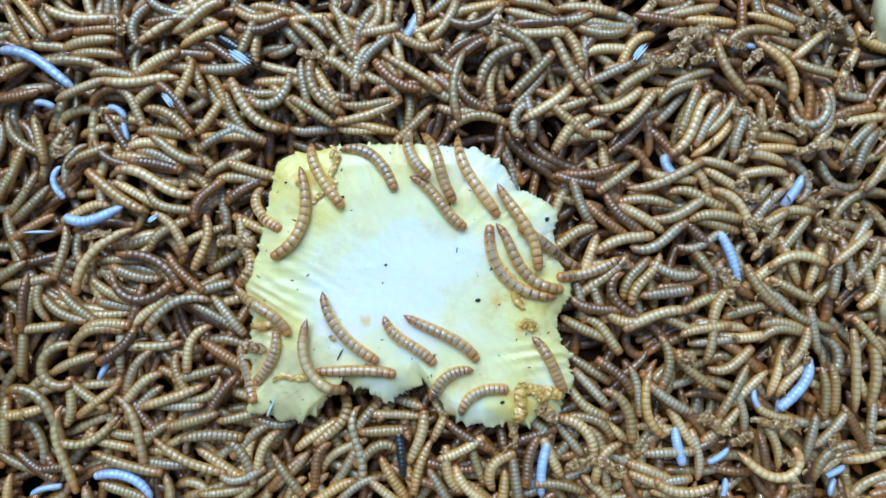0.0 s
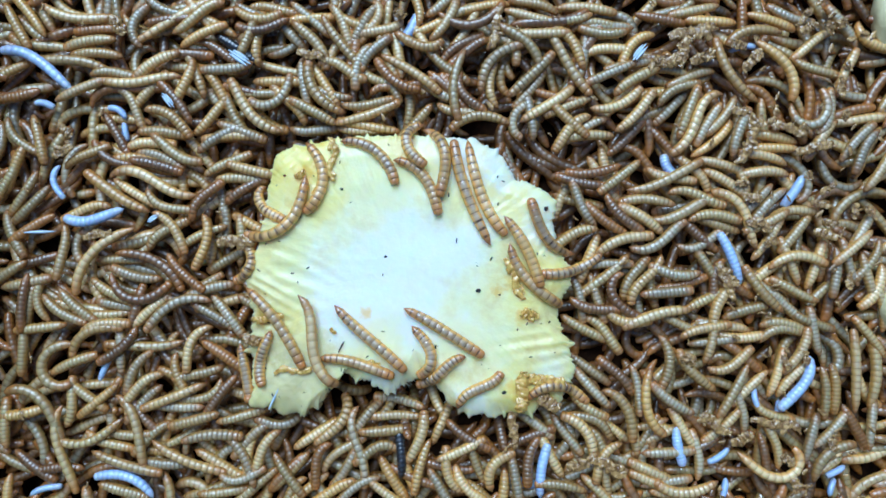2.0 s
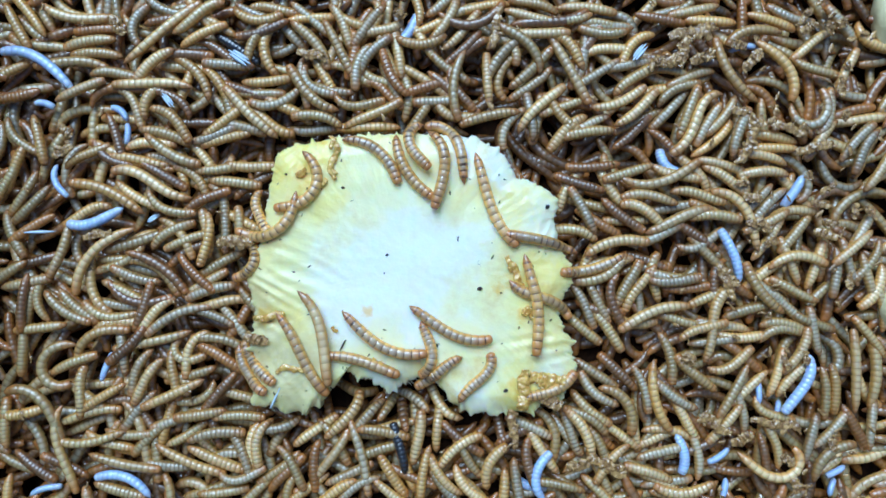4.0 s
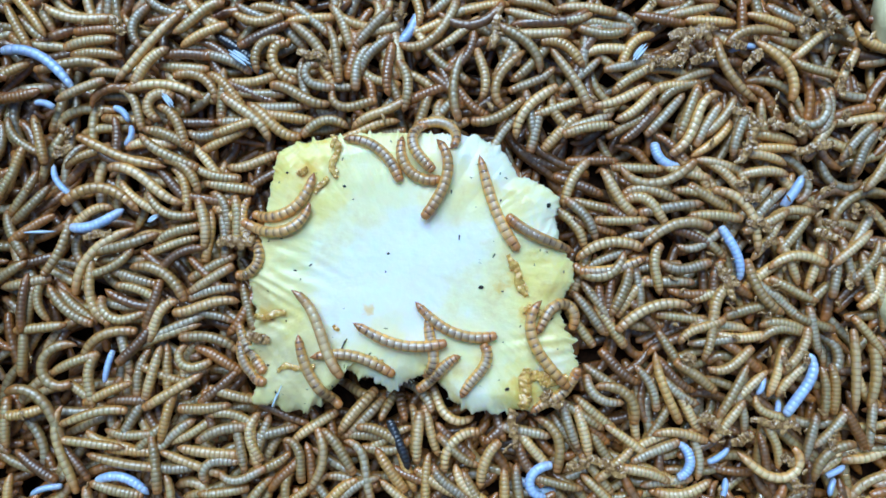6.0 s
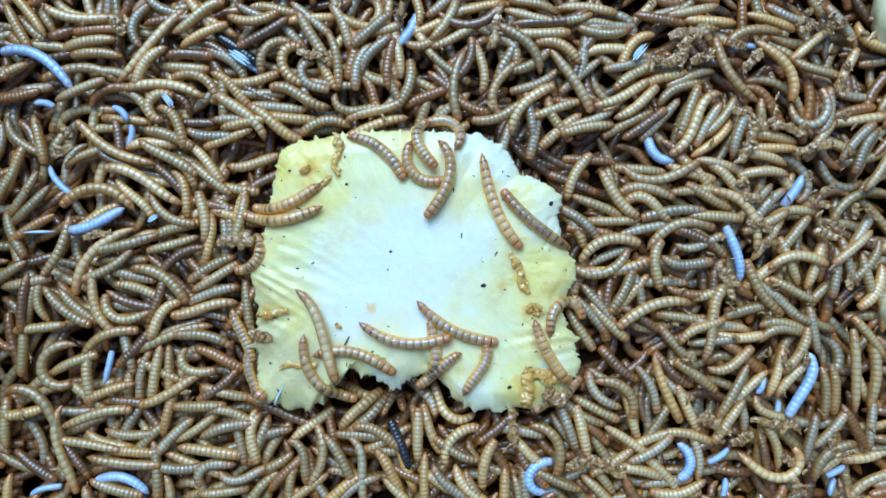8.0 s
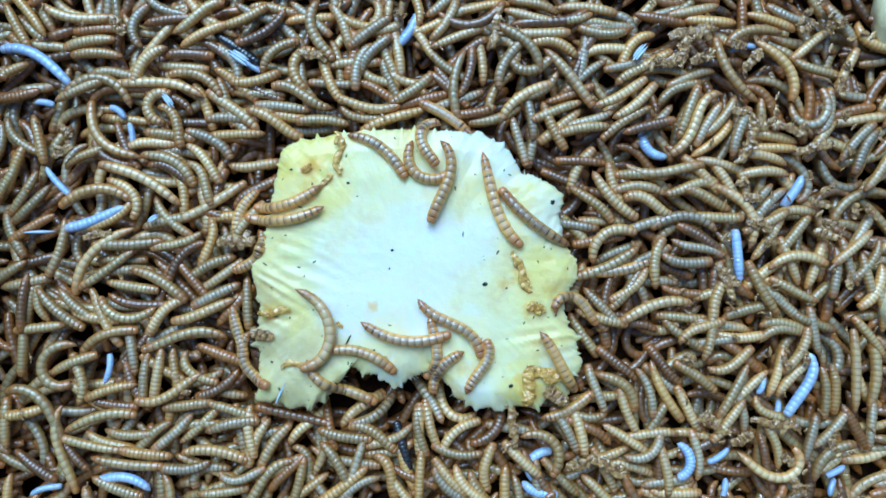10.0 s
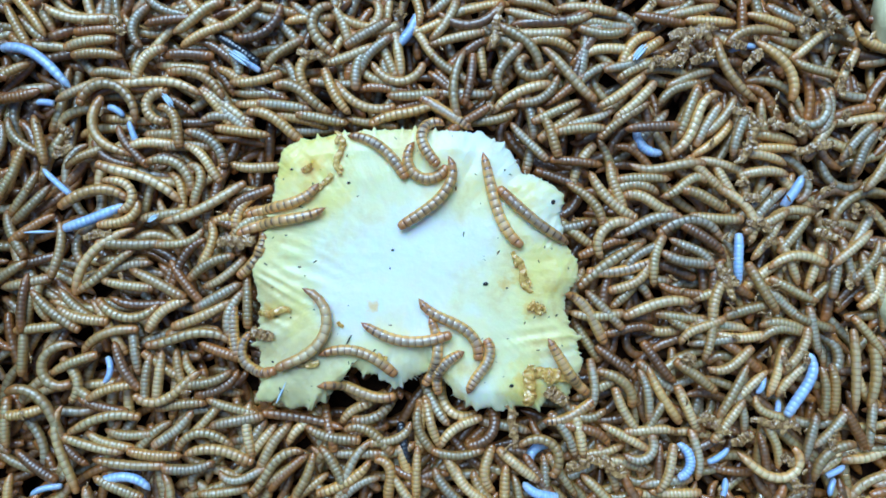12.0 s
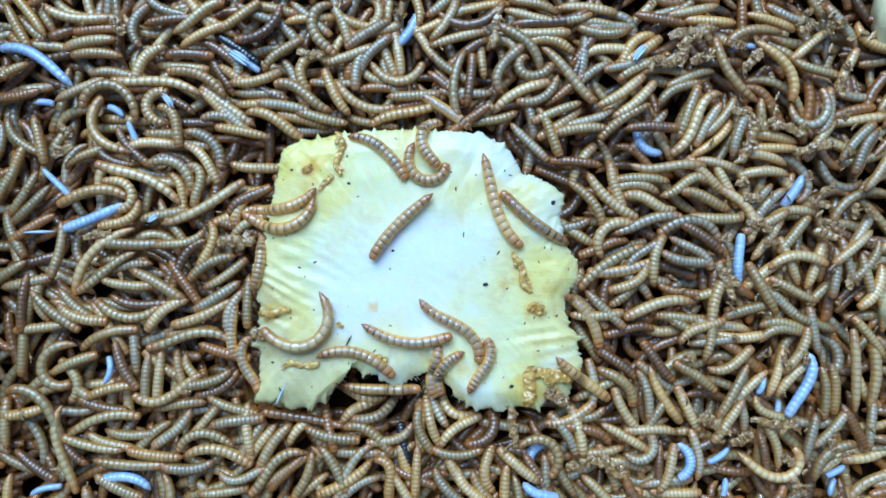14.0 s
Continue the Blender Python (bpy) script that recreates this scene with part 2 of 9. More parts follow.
# ---- the tray, added out of view, and what lies below the larvae ----
FLOOR = -0.0230
# south and west walls stand nearer, to cut light from those sides
WEST, EAST, SOUTH, NORTH, RIM = -0.160, 0.215, -0.098, 0.150, 0.045
ground = box("ground", (-1.5, -1.5, -0.06), (1.5, 1.5, FLOOR - 0.006), TABLE)
tagged(ground, "brown wooden table board under the tray", "table", kind="structure")
floor = box("floor", (WEST, SOUTH, FLOOR - 0.004), (EAST, NORTH, FLOOR), PLASTIC, 0.001)
tagged(floor, "black plastic tray floor under the larvae", "floor", kind="structure")
# unseen walls; the south one is taller, to shade that side of the heap
for side, lo, hi in (("north", (WEST - 0.004, NORTH, FLOOR - 0.004), (EAST + 0.004, NORTH + 0.004, RIM)), ("south", (WEST - 0.004, SOUTH - 0.004, FLOOR - 0.004), (EAST + 0.004, SOUTH, RIM + 0.075)),
                     ("east", (EAST, SOUTH, FLOOR - 0.004), (EAST + 0.004, NORTH, RIM)), ("west", (WEST - 0.004, SOUTH, FLOOR - 0.004), (WEST, NORTH, RIM))):
    tagged(box("wall_" + side, lo, hi, PLASTIC, 0.001), "plain black plastic wall added out of view round the tray", "wall", kind="structure")


def make_frass():
    nx, ny = 150, 100
    verts, faces = [], []
    for j in range(ny + 1):
        for i in range(nx + 1):
            x, y = WEST + (EAST - WEST) * i / nx, SOUTH + (NORTH - SOUTH) * j / ny
            verts.append((x, y, -0.0170 + 0.0018 * noise.noise((x * 60, y * 60, 0)) + 0.0007 * noise.noise((x * 300, y * 300, 3))))
    for j in range(ny):
        for i in range(nx):
            a = j * (nx + 1) + i
            faces.append((a, a + 1, a + nx + 2, a + nx + 1))
    ob = new("frass_bed", mesh_of("frass_bed", verts, faces, FRASS))
    tagged(ob, "dark brown crumbly droppings under the larvae", "droppings", kind="stuff")


make_frass()

# ---- the larvae ----
RINGS = 12
SIG = np.array([1 - 2 * (i + 0.5) / (RINGS + 1) for i in range(RINGS + 1)])   # head first, tail last
FINE = np.linspace(-1, 1, 53)


def spine(x, y, h, b, c, d, length):
    """The middle line of a larva, tail (-1) to head (+1): x, y of the middle in mm, heading, bend, hook and curl in degrees."""
    h, b, c, d = (radians(v) for v in (h, b, c, d))
    th = h + b * FINE + c * (FINE ** 2 - 1 / 3) + d * FINE ** 3
    step = (FINE[1] - FINE[0]) * length / 4
    cx, cy = np.cos(th), np.sin(th)
    px = np.concatenate([[0], np.cumsum((cx[1:] + cx[:-1]) * step)])
    py = np.concatenate([[0], np.cumsum((cy[1:] + cy[:-1]) * step)])
    return (px - px[26] + x) / 1000, (py - py[26] + y) / 1000


def girth(s):
    """Radius along the body, tail -1 to head +1, as a share of the greatest."""
    return np.interp(s, [-1, -0.92, -0.75, -0.4, 0.5, 0.8, 0.93, 1], [0.16, 0.48, 0.80, 0.97, 1.0, 0.94, 0.78, 0.5])


RADIUS, LENGTH = 0.00178, 0.027
PITCH = LENGTH / (RINGS + 1)
MESHES = {}


HEAD = [(-0.6, 0.74, 0.1), (-0.4, 0.86, 0.2), (-0.1, 0.86, 0.4), (0.2, 0.80, 0.5), (0.42, 0.66, 0.6), (0.56, 0.42, 0.6), (0.62, 0.15, 0.6)]
RING_FORM = [(-0.74, 0.90, 0.0), (-0.60, 0.95, 0.0), (-0.50, 0.970, 0.0), (-0.36, 0.995, 0.14), (-0.1, 1.006, 0.4), (0.2, 1.007, 0.7), (0.40, 0.994, 0.9), (0.50, 0.975, 1.0), (0.64, 0.93, 1.0)]
TAIL = [(-0.78, 0.06, 0.1), (-0.62, 0.14, 0.2), (-0.5, 0.24, 0.3), (-0.2, 0.44, 0.45), (0.15, 0.60, 0.6), (0.45, 0.66, 0.8), (0.6, 0.60, 0.9)]


def larva_meshes(key):
    """Head, rings and tail of one colour, each ring knowing its place along the body."""
    if key not in MESHES:
        out = []
        for i in range(RINGS + 1):
            form = HEAD if i == 0 else TAIL if i == RINGS else RING_FORM
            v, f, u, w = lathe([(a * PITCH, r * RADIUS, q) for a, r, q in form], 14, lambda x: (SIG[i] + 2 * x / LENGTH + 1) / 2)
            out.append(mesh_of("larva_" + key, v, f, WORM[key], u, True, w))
        MESHES[key] = out
    return MESHES[key]


LABELS = {
    "golden": "golden tan ringed larva", "olive": "olive tan ringed larva", "tan": "pale tan ringed larva",
    "brown": "dark brown ringed larva", "grey": "greyish wet ringed larva", "amber": "amber brown ringed larva",
    "peach": "peach tan ringed larva", "stone": "greyish ringed larva with orange ends",
    # dark ones stand for dead beetle parts, built with the larva body
    "pale": "bluish white freshly moulted larva", "dark": "black dead beetle part in larva form",
}


def make_larva(key, where, group, thick=1.0, long=1.0):
    root = new("mealworm")
    tagged(root, LABELS[key] + " " + where, "larva", group)
    shade = key if key in ("pale", "dark") else key + random.choice(("", "_deep", "_light", "_warm"))
    shapes, parts = larva_meshes(shade), []
    for i in range(RINGS + 1):
        kind = "head" if i == 0 else "tail" if i == RINGS else "ring"
        ob = part(kind, shapes[i], root)
        g = thick * (float(girth(SIG[i])) if kind == "ring" else 1.0)
        ob.scale = (long, g, g)
        parts.append(ob)
    return root, parts


def posture(row, height):
    """Root pose and the poses of all rings in the root's space, for one row of a larva's crawl."""
    x, y, h = row[0], row[1], row[2]
    px, py = spine(*row)
    pz = height(px, py)
    pz = np.convolve(np.pad(pz, 4, mode="edge"), np.ones(9) / 9, "valid")
    root = Matrix.Translation((x / 1000, y / 1000, float(pz[26]))) @ Matrix.Rotation(radians(h), 4, "Z")
    back = root.inverted()
    local = []
    for s in SIG:
        at = Vector([float(np.interp(s, FINE, v)) for v in (px, py, pz)])
        ahead = Vector([float(np.interp(s + 0.06, FINE, v)) for v in (px, py, pz)])
        behind = Vector([float(np.interp(s - 0.06, FINE, v)) for v in (px, py, pz)])
        t = (ahead - behind).normalized()
        side = Vector((0, 0, 1)).cross(t).normalized()
        up = t.cross(side)
        m = Matrix((t, side, up)).transposed().to_4x4()
        m.translation = at
        local.append(back @ m)
    return root, local


def between(rows, t):
    """The row at t seconds, gliding between the given ones."""
    ts = [r[0] for r in rows]
    if t <= ts[0] or len(rows) == 1:
        return rows[0][1:]
    if t >= ts[-1]:
        return rows[-1][1:]
    i = max(k for k in range(len(ts)) if ts[k] <= t)
    u = (t - ts[i]) / (ts[i + 1] - ts[i])
    out = []
    for k in range(1, len(rows[0])):
        a, b, span = rows[i][k], rows[i + 1][k], ts[i + 1] - ts[i]
        sa = (b - rows[i - 1][k]) / (ts[i + 1] - ts[i - 1]) if i > 0 else 0.0
        sb = (rows[i + 2][k] - a) / (ts[i + 2] - ts[i]) if i + 2 < len(rows) else 0.0
        sa = max(-abs(b - a), min(abs(b - a), sa * span)) * 0.8
        sb = max(-abs(b - a), min(abs(b - a), sb * span)) * 0.8
        out.append((2 * u ** 3 - 3 * u * u + 1) * a + (u ** 3 - 2 * u * u + u) * sa + (3 * u * u - 2 * u ** 3) * b + (u ** 3 - u * u) * sb)
    return out


STEPS = [k * 0.5 for k in range(29)]
CRAWLERS = []


# ---- the fruit slice ----
SLICE_TOP = 0.0050
CORNERS = [(497, 262), (530, 245), (585, 237), (650, 227), (800, 227), (862, 236), (905, 262), (926, 304), (965, 318), (1000, 342), (994, 385), (1002, 430),
           (1026, 470), (1024, 498), (1002, 528), (1008, 575), (1026, 600), (1030, 650), (1004, 700), (940, 724), (838, 727), (796, 697), (778, 662), (762, 640),
           (744, 664), (702, 688), (650, 664), (606, 652), (600, 684), (562, 716), (546, 733), (500, 720), (446, 706), (462, 650), (446, 606), (462, 560),
           (440, 480), (466, 420), (478, 345)]


def slice_outline(n=420):
    """A rounded run through the slice's corners, ragged where it is torn, in metres."""
    k = 0.00018 * (HIGH - SLICE_TOP) / HIGH
    pts = np.array([((x - 784) * k, (441 - y) * k) for x, y in CORNERS])
    out, m = [], len(pts)
    for i in range(m):
        b, c = pts[i], pts[(i + 1) % m]
        for u in np.linspace(0, 1, 12, endpoint=False):
            out.append(b + (c - b) * (u * u * (3 - 2 * u) * 0.35 + u * 0.65))
    out = np.array(out)
    smooth = out.copy()
    for _ in range(3):
        smooth = (np.roll(smooth, 1, 0) + smooth * 2 + np.roll(smooth, -1, 0)) / 4
    s = np.concatenate([[0], np.cumsum(np.hypot(*np.diff(np.vstack([smooth, smooth[:1]]), axis=0).T))])
    q = np.linspace(0, s[-1], n, endpoint=False)
    ring = np.vstack([smooth, smooth[:1]])
    return np.c_[np.interp(q, s, ring[:, 0]), np.interp(q, s, ring[:, 1])]


OUTLINE = slice_outline()
CENTRE = np.array([-0.0095, -0.004])


def edge_distance(x, y):
    """Metres inside (+) or outside (-) the slice's outline."""
    p = np.stack([np.asarray(x, float).ravel(), np.asarray(y, float).ravel()], 1)
    a, b = OUTLINE, np.roll(OUTLINE, -1, 0)
    ab = b - a
    ap = p[:, None, :] - a[None]
    u = np.clip((ap * ab).sum(2) / (ab * ab).sum(1), 0, 1)
    d = np.sqrt(((ap - u[..., None] * ab) ** 2).sum(2)).min(1)
    cross = ((a[None, :, 1] > p[:, 1:2]) != (b[None, :, 1] > p[:, 1:2])) & (p[:, 0:1] < ab[None, :, 0] * (p[:, 1:2] - a[None, :, 1]) / np.where(ab[None, :, 1] == 0, 1e-12, ab[None, :, 1]) + a[None, :, 0])
    inside = cross.sum(1) % 2 == 1
    return np.where(inside, d, -d).reshape(np.shape(x))


# seconds, shift x, shift y in mm, turn in degrees: the crowd pushes the slice about
DRIFT = [(0, -2.2, -4.75, -0.9), (0.5, -2.7, -3.2, -0.5), (1.0, -2.55, -2.6, -0.25), (1.5, -2.4, -2.3, -0.15), (2.0, -2.2, -2.05, -0.1), (3.0, -1.9, -1.75, 0), (5.5, -1.5, -1.2, 0),
         (6.5, -1.15, -0.95, 0), (7.5, -0.8, -0.6, 0), (8.2, -0.55, -0.45, 0), (10.5, -0.05, 0.0, 0), (11.5, 0.05, 0.0, 0), (14, 0.05, -0.2, 0)]


def drift(t):
    x, y, turn = between(DRIFT, t)
    c = Vector((CENTRE[0], CENTRE[1], 0))
    return Matrix.Translation((x / 1000, y / 1000, 0)) @ Matrix.Translation(c) @ Matrix.Rotation(radians(turn), 4, "Z") @ Matrix.Translation(-c)


CELL, GRID = 0.0006, np.full((220, 220), -0.001)


def slice_surface(x, y):
    """Top of the slice over its own x, y; below zero beside it."""
    i = np.clip(((np.asarray(x) + 0.075) / CELL).astype(int), 0, 219)
    j = np.clip(((np.asarray(y) + 0.065) / CELL).astype(int), 0, 219)
    return GRID[i, j]


RIDGES = ((-0.054, -0.012, 0.019, 0.011, -28, 0.0036, 0.0012), (-0.050, -0.036, 0.012, 0.010, -55, 0.0030, 0.0010),
          (0.027, -0.030, 0.020, 0.007, 9, 0.0036, 0.0011), (0.034, 0.000, 0.012, 0.018, 62, 0.0030, 0.0005), (-0.045, 0.026, 0.012, 0.010, 40, 0.0026, 0.0006))


def wrinkles(x, y):
    """Patches of torn fibre: centre x, y, half sizes, lie in degrees, spacing and height."""
    z = 0.0
    for cx, cy, wx, wy, lie, gap, high in RIDGES:
        mask = math.exp(-(((x - cx) / wx) ** 2 + ((y - cy) / wy) ** 2))
        if mask > 0.03:
            a = radians(lie)
            along, across = (x - cx) * math.cos(a) + (y - cy) * math.sin(a), -(x - cx) * math.sin(a) + (y - cy) * math.cos(a)
            across += 0.0030 * noise.noise((along * 40, across * 80, cx * 90))
            wave = 1 - abs(2 * ((across / gap) % 1.0) - 1)
            z += mask * high * (wave ** 1.5 - 0.4) * max(0.0, 0.5 + 1.1 * noise.noise((along * 38, across * 150, 3)))
    return z


def make_slice():
    """The slice: a thick middle that thins to a torn, toothed rim."""
    ring = slice_outline(900)
    n, m = len(ring), 46
    soft = ring.copy()
    for _ in range(2):
        soft = np.mean([np.roll(soft, q, 0) for q in range(-45, 46, 3)], 0)
    out = soft - CENTRE
    out = out / np.hypot(out[:, 0], out[:, 1])[:, None]
    edge_out = np.roll(ring, -2, 0) - np.roll(ring, 2, 0)
    edge_out = np.stack([edge_out[:, 1], -edge_out[:, 0]], 1) / np.hypot(edge_out[:, 0], edge_out[:, 1])[:, None]
    if (edge_out * out).sum() < 0:
        edge_out = -edge_out
    verts, uvs, faces = [], [], []
    radii = [0.02 + 0.98 * (1 - (1 - i / m) ** 1.7) for i in range(m + 1)]
    for f in radii:
        mixed = CENTRE + (soft - CENTRE) * f * (1 - f ** 5) + (CENTRE + (ring - CENTRE) * f - CENTRE) * f ** 5
        gap = np.hypot(*(ring - mixed).T) * 0.85
        for k in range(n):
            x, y = mixed[k]
            low = 1.0 + 0.9 * max(0.0, -out[k][1])
            gx, gy = ring[k]
            tooth = noise.noise((gx * 300, gy * 300, 4)) * 0.0009 + noise.noise((gx * 1500, gy * 1500, 8)) * 0.00040
            tooth += max(0.0, noise.noise((gx * 620, gy * 620, 6)) - 0.22) * 0.0030 + (low - 1.0) * noise.noise((gx * 170, gy * 170, 9)) * 0.0018
            rag = tooth * low * max(0.0, (f - 0.93) / 0.07) ** 1.5
            x, y = x + edge_out[k][0] * rag, y + edge_out[k][1] * rag
            lift = min(1.0, gap[k] / 0.0055) ** 0.55
            z = 0.0018 + (SLICE_TOP - 0.0018) * lift
            torn = max(0.0, f - 0.5) / 0.5
            side = 0.5 + 0.5 * noise.noise((out[k][0] * 1.5, out[k][1] * 1.5, 1))
            fold = noise.noise((x * 120, y * 120, 4)) * 0.0008 + noise.noise((out[k][0] * 8 + x * 40, out[k][1] * 8 + y * 40, f * 1.6)) * 0.0006 + noise.noise((out[k][0] * 22 + x * 90, out[k][1] * 22, f * 3)) * 0.00022
            z += torn * fold * (0.3 + 1.3 * side) * min(1.0, gap[k] / 0.001 + 0.35)
            z += noise.noise((x * 90, y * 90, 2)) * 0.0003 + noise.noise((x * 420, y * 420, 5)) * 0.00010
            z += wrinkles(x, y) * min(1.0, gap[k] / 0.0015)
            verts.append((x, y, z))
            uvs.append((k / n, f))
    top = np.array(verts)
    cells = (np.clip(((top[:, 0] + 0.075) / CELL).astype(int), 0, 219), np.clip(((top[:, 1] + 0.065) / CELL).astype(int), 0, 219))
    np.maximum.at(GRID, cells, top[:, 2])
    gx, gy = np.meshgrid(np.arange(220) * CELL - 0.075 + CELL / 2, np.arange(220) * CELL - 0.065 + CELL / 2, indexing="ij")
    inside = np.vstack([edge_distance(gx[i:i + 20], gy[i:i + 20]) for i in range(0, 220, 20)]) > 0
    for _ in range(14):
        beside = np.stack([np.roll(GRID, (i, j), (0, 1)) for i in (-1, 0, 1) for j in (-1, 0, 1)])
        known = beside > 0
        mean = np.where(known, beside, 0).sum(0) / np.maximum(known.sum(0), 1)
        GRID[:] = np.where(inside & (GRID < 0) & known.any(0), mean, GRID)
    for i in range(m):
        for k in range(n):
            a, b = i * n + k, i * n + (k + 1) % n
            faces.append((a, a + n, b + n, b))
    faces.append(tuple(range(n)))
    rim, low = m * n, len(verts)
    for k in range(n):
        x, y, _ = verts[rim + k]
        c = CENTRE + (np.array((x, y)) - CENTRE) * 0.975
        verts.append((c[0], c[1], -0.0012))
        uvs.append((k / n, 1.0))
    for k in range(n):
        a, b = k, (k + 1) % n
        faces.append((rim + a, low + a, low + b, rim + b))
    faces.append(tuple(low + k for k in range(n - 1, -1, -1)))
    root = new("fruit_slice")
    tagged(root, "wet white and yellow fruit slice with gnawed ragged edges", "fruit slice")
    part("flesh", mesh_of("flesh", verts, faces, FLESH, uvs), root)
    return root


fruit = make_slice()


def ride_height(t, off=0.0):
    """Height of a larva's middle line over the slice, or over the heap beside it, at t seconds."""
    back = drift(t).inverted()

    def height(px, py):
        x = back[0][0] * px + back[0][1] * py + back[0][3]
        y = back[1][0] * px + back[1][1] * py + back[1][3]
        return np.maximum(slice_surface(x, y) + 0.0011, -0.0004) + off
    return height


def on_slice(px, py, off=0.0):
    """A place on the slice, by its spot in the picture plane late in the clip."""
    k = 0.00018 * (HIGH - SLICE_TOP) / HIGH
    x, y = (px - 784) * k, (441 - py) * k
    return Vector((x, y, float(slice_surface(np.array([x]), np.array([y]))[0]) + off))


def on_heap(px, py, z=0.0012):
    return Vector(((px - 784) * 0.00018 * (HIGH - z) / HIGH, (441 - py) * 0.00018 * (HIGH - z) / HIGH, z))


def grain_mesh(name, material, seed):
    """A small crumb with an uneven outline."""
    bm = bmesh.new()
    bmesh.ops.create_icosphere(bm, subdivisions=1, radius=1)
    for v in bm.verts:
        v.co *= 1 + 0.35 * noise.noise(v.co * 1.7 + Vector((seed, 0, 0)))
    me = bpy.data.meshes.new(name)
    bm.to_mesh(me)
    bm.free()
    me.materials.append(material)
    return me


def torn_fibre(seed):
    """A thin tapering thread, bent at its end."""
    rnd = random.Random(seed)
    verts, faces = [], []
    bend = rnd.uniform(-0.6, 0.6)
    for i in range(5):
        u = i / 4
        r = 0.00028 * (1 - 0.85 * u)
        for k in range(5):
            a = 2 * math.pi * k / 5
            verts.append((u * 0.003, bend * u * u * 0.0015 + r * math.cos(a), r * math.sin(a) - 0.0006 * u * u))
        if i:
            for k in range(5):
                faces.append(((i - 1) * 5 + k, (i - 1) * 5 + (k + 1) % 5, i * 5 + (k + 1) % 5, i * 5 + k))
    return mesh_of("torn_fibre", verts, faces, FIBRE)


def dress_slice():
    rnd = random.Random(11)
    crumbs = [grain_mesh("speck", SPECK, i) for i in range(3)]
    for px, py, size, turn in ((695, 443, 0.45, 20), (859, 503, 0.8, 10), (979, 358, 0.8, 60), (617, 324, 0.5, 0), (516, 300, 0.45, 0), (905, 683, 0.7, 25), (897, 510, 0.35, 0), (690, 475, 0.3, 80)):
        part("speck", rnd.choice(crumbs), fruit, Matrix.Translation(on_slice(px, py, 0.0001)) @ pose(0, 0, 0, 0, 0, turn) @ Matrix.Diagonal((size * 0.0013, size * 0.0009, size * 0.0006, 1)))
    for _ in range(90):
        f = rnd.random() ** 0.5
        k = rnd.randrange(len(OUTLINE))
        p = CENTRE + (OUTLINE[k] - CENTRE) * (0.35 + 0.6 * f)
        z = float(slice_surface(p[:1], p[1:])[0])
        size = rnd.uniform(0.15, 0.42)
        part("speck", rnd.choice(crumbs), fruit, Matrix.Translation((p[0], p[1], z + 0.0001)) @ pose(0, 0, 0, 0, 0, rnd.uniform(0, 180)) @ Matrix.Diagonal((size * rnd.uniform(0.0010, 0.0026), size * rnd.uniform(0.0004, 0.0009), size * 0.0004, 1)))
    # a splinter stuck in the flesh
    part("splinter", crumbs[0], fruit, Matrix.Translation(on_slice(617, 602, 0.0002)) @ pose(0, 0, 0, 0, 0, 62) @ Matrix.Diagonal((0.0024, 0.0003, 0.0003, 1)), "dark brown splinter")
    threads = [torn_fibre(i) for i in range(5)]
    n = len(OUTLINE)
    for i in range(36):
        k = rnd.randrange(n) if i < 16 else rnd.choice([q for q in range(n) if OUTLINE[q][1] < -0.030])
        out = OUTLINE[(k + 1) % n] - OUTLINE[k - 1]
        turn = math.degrees(math.atan2(out[1], out[0])) + 90
        mid = OUTLINE[k]
        if float(edge_distance(np.array([mid[0] + 0.001 * math.cos(radians(turn))]), np.array([mid[1] + 0.001 * math.sin(radians(turn))]))[0]) > 0:
            turn += 180
        s = rnd.uniform(0.3, 0.8)
        part("torn_fibre", rnd.choice(threads), fruit, Matrix.Translation((mid[0] * 0.99, mid[1] * 0.99, 0.0010)) @ pose(0, 0, 0, 0, rnd.uniform(-5, 20), turn + rnd.uniform(-40, 40)) @ Matrix.Diagonal((s, s, s, 1)))


FIBRE = plain("flesh_fibre", (0.84, 0.82, 0.62), (0.78, 0.74, 0.5), 800, 0.35)
dress_slice()

# ---- shed skins, husks and flakes ----
RIDERS = []


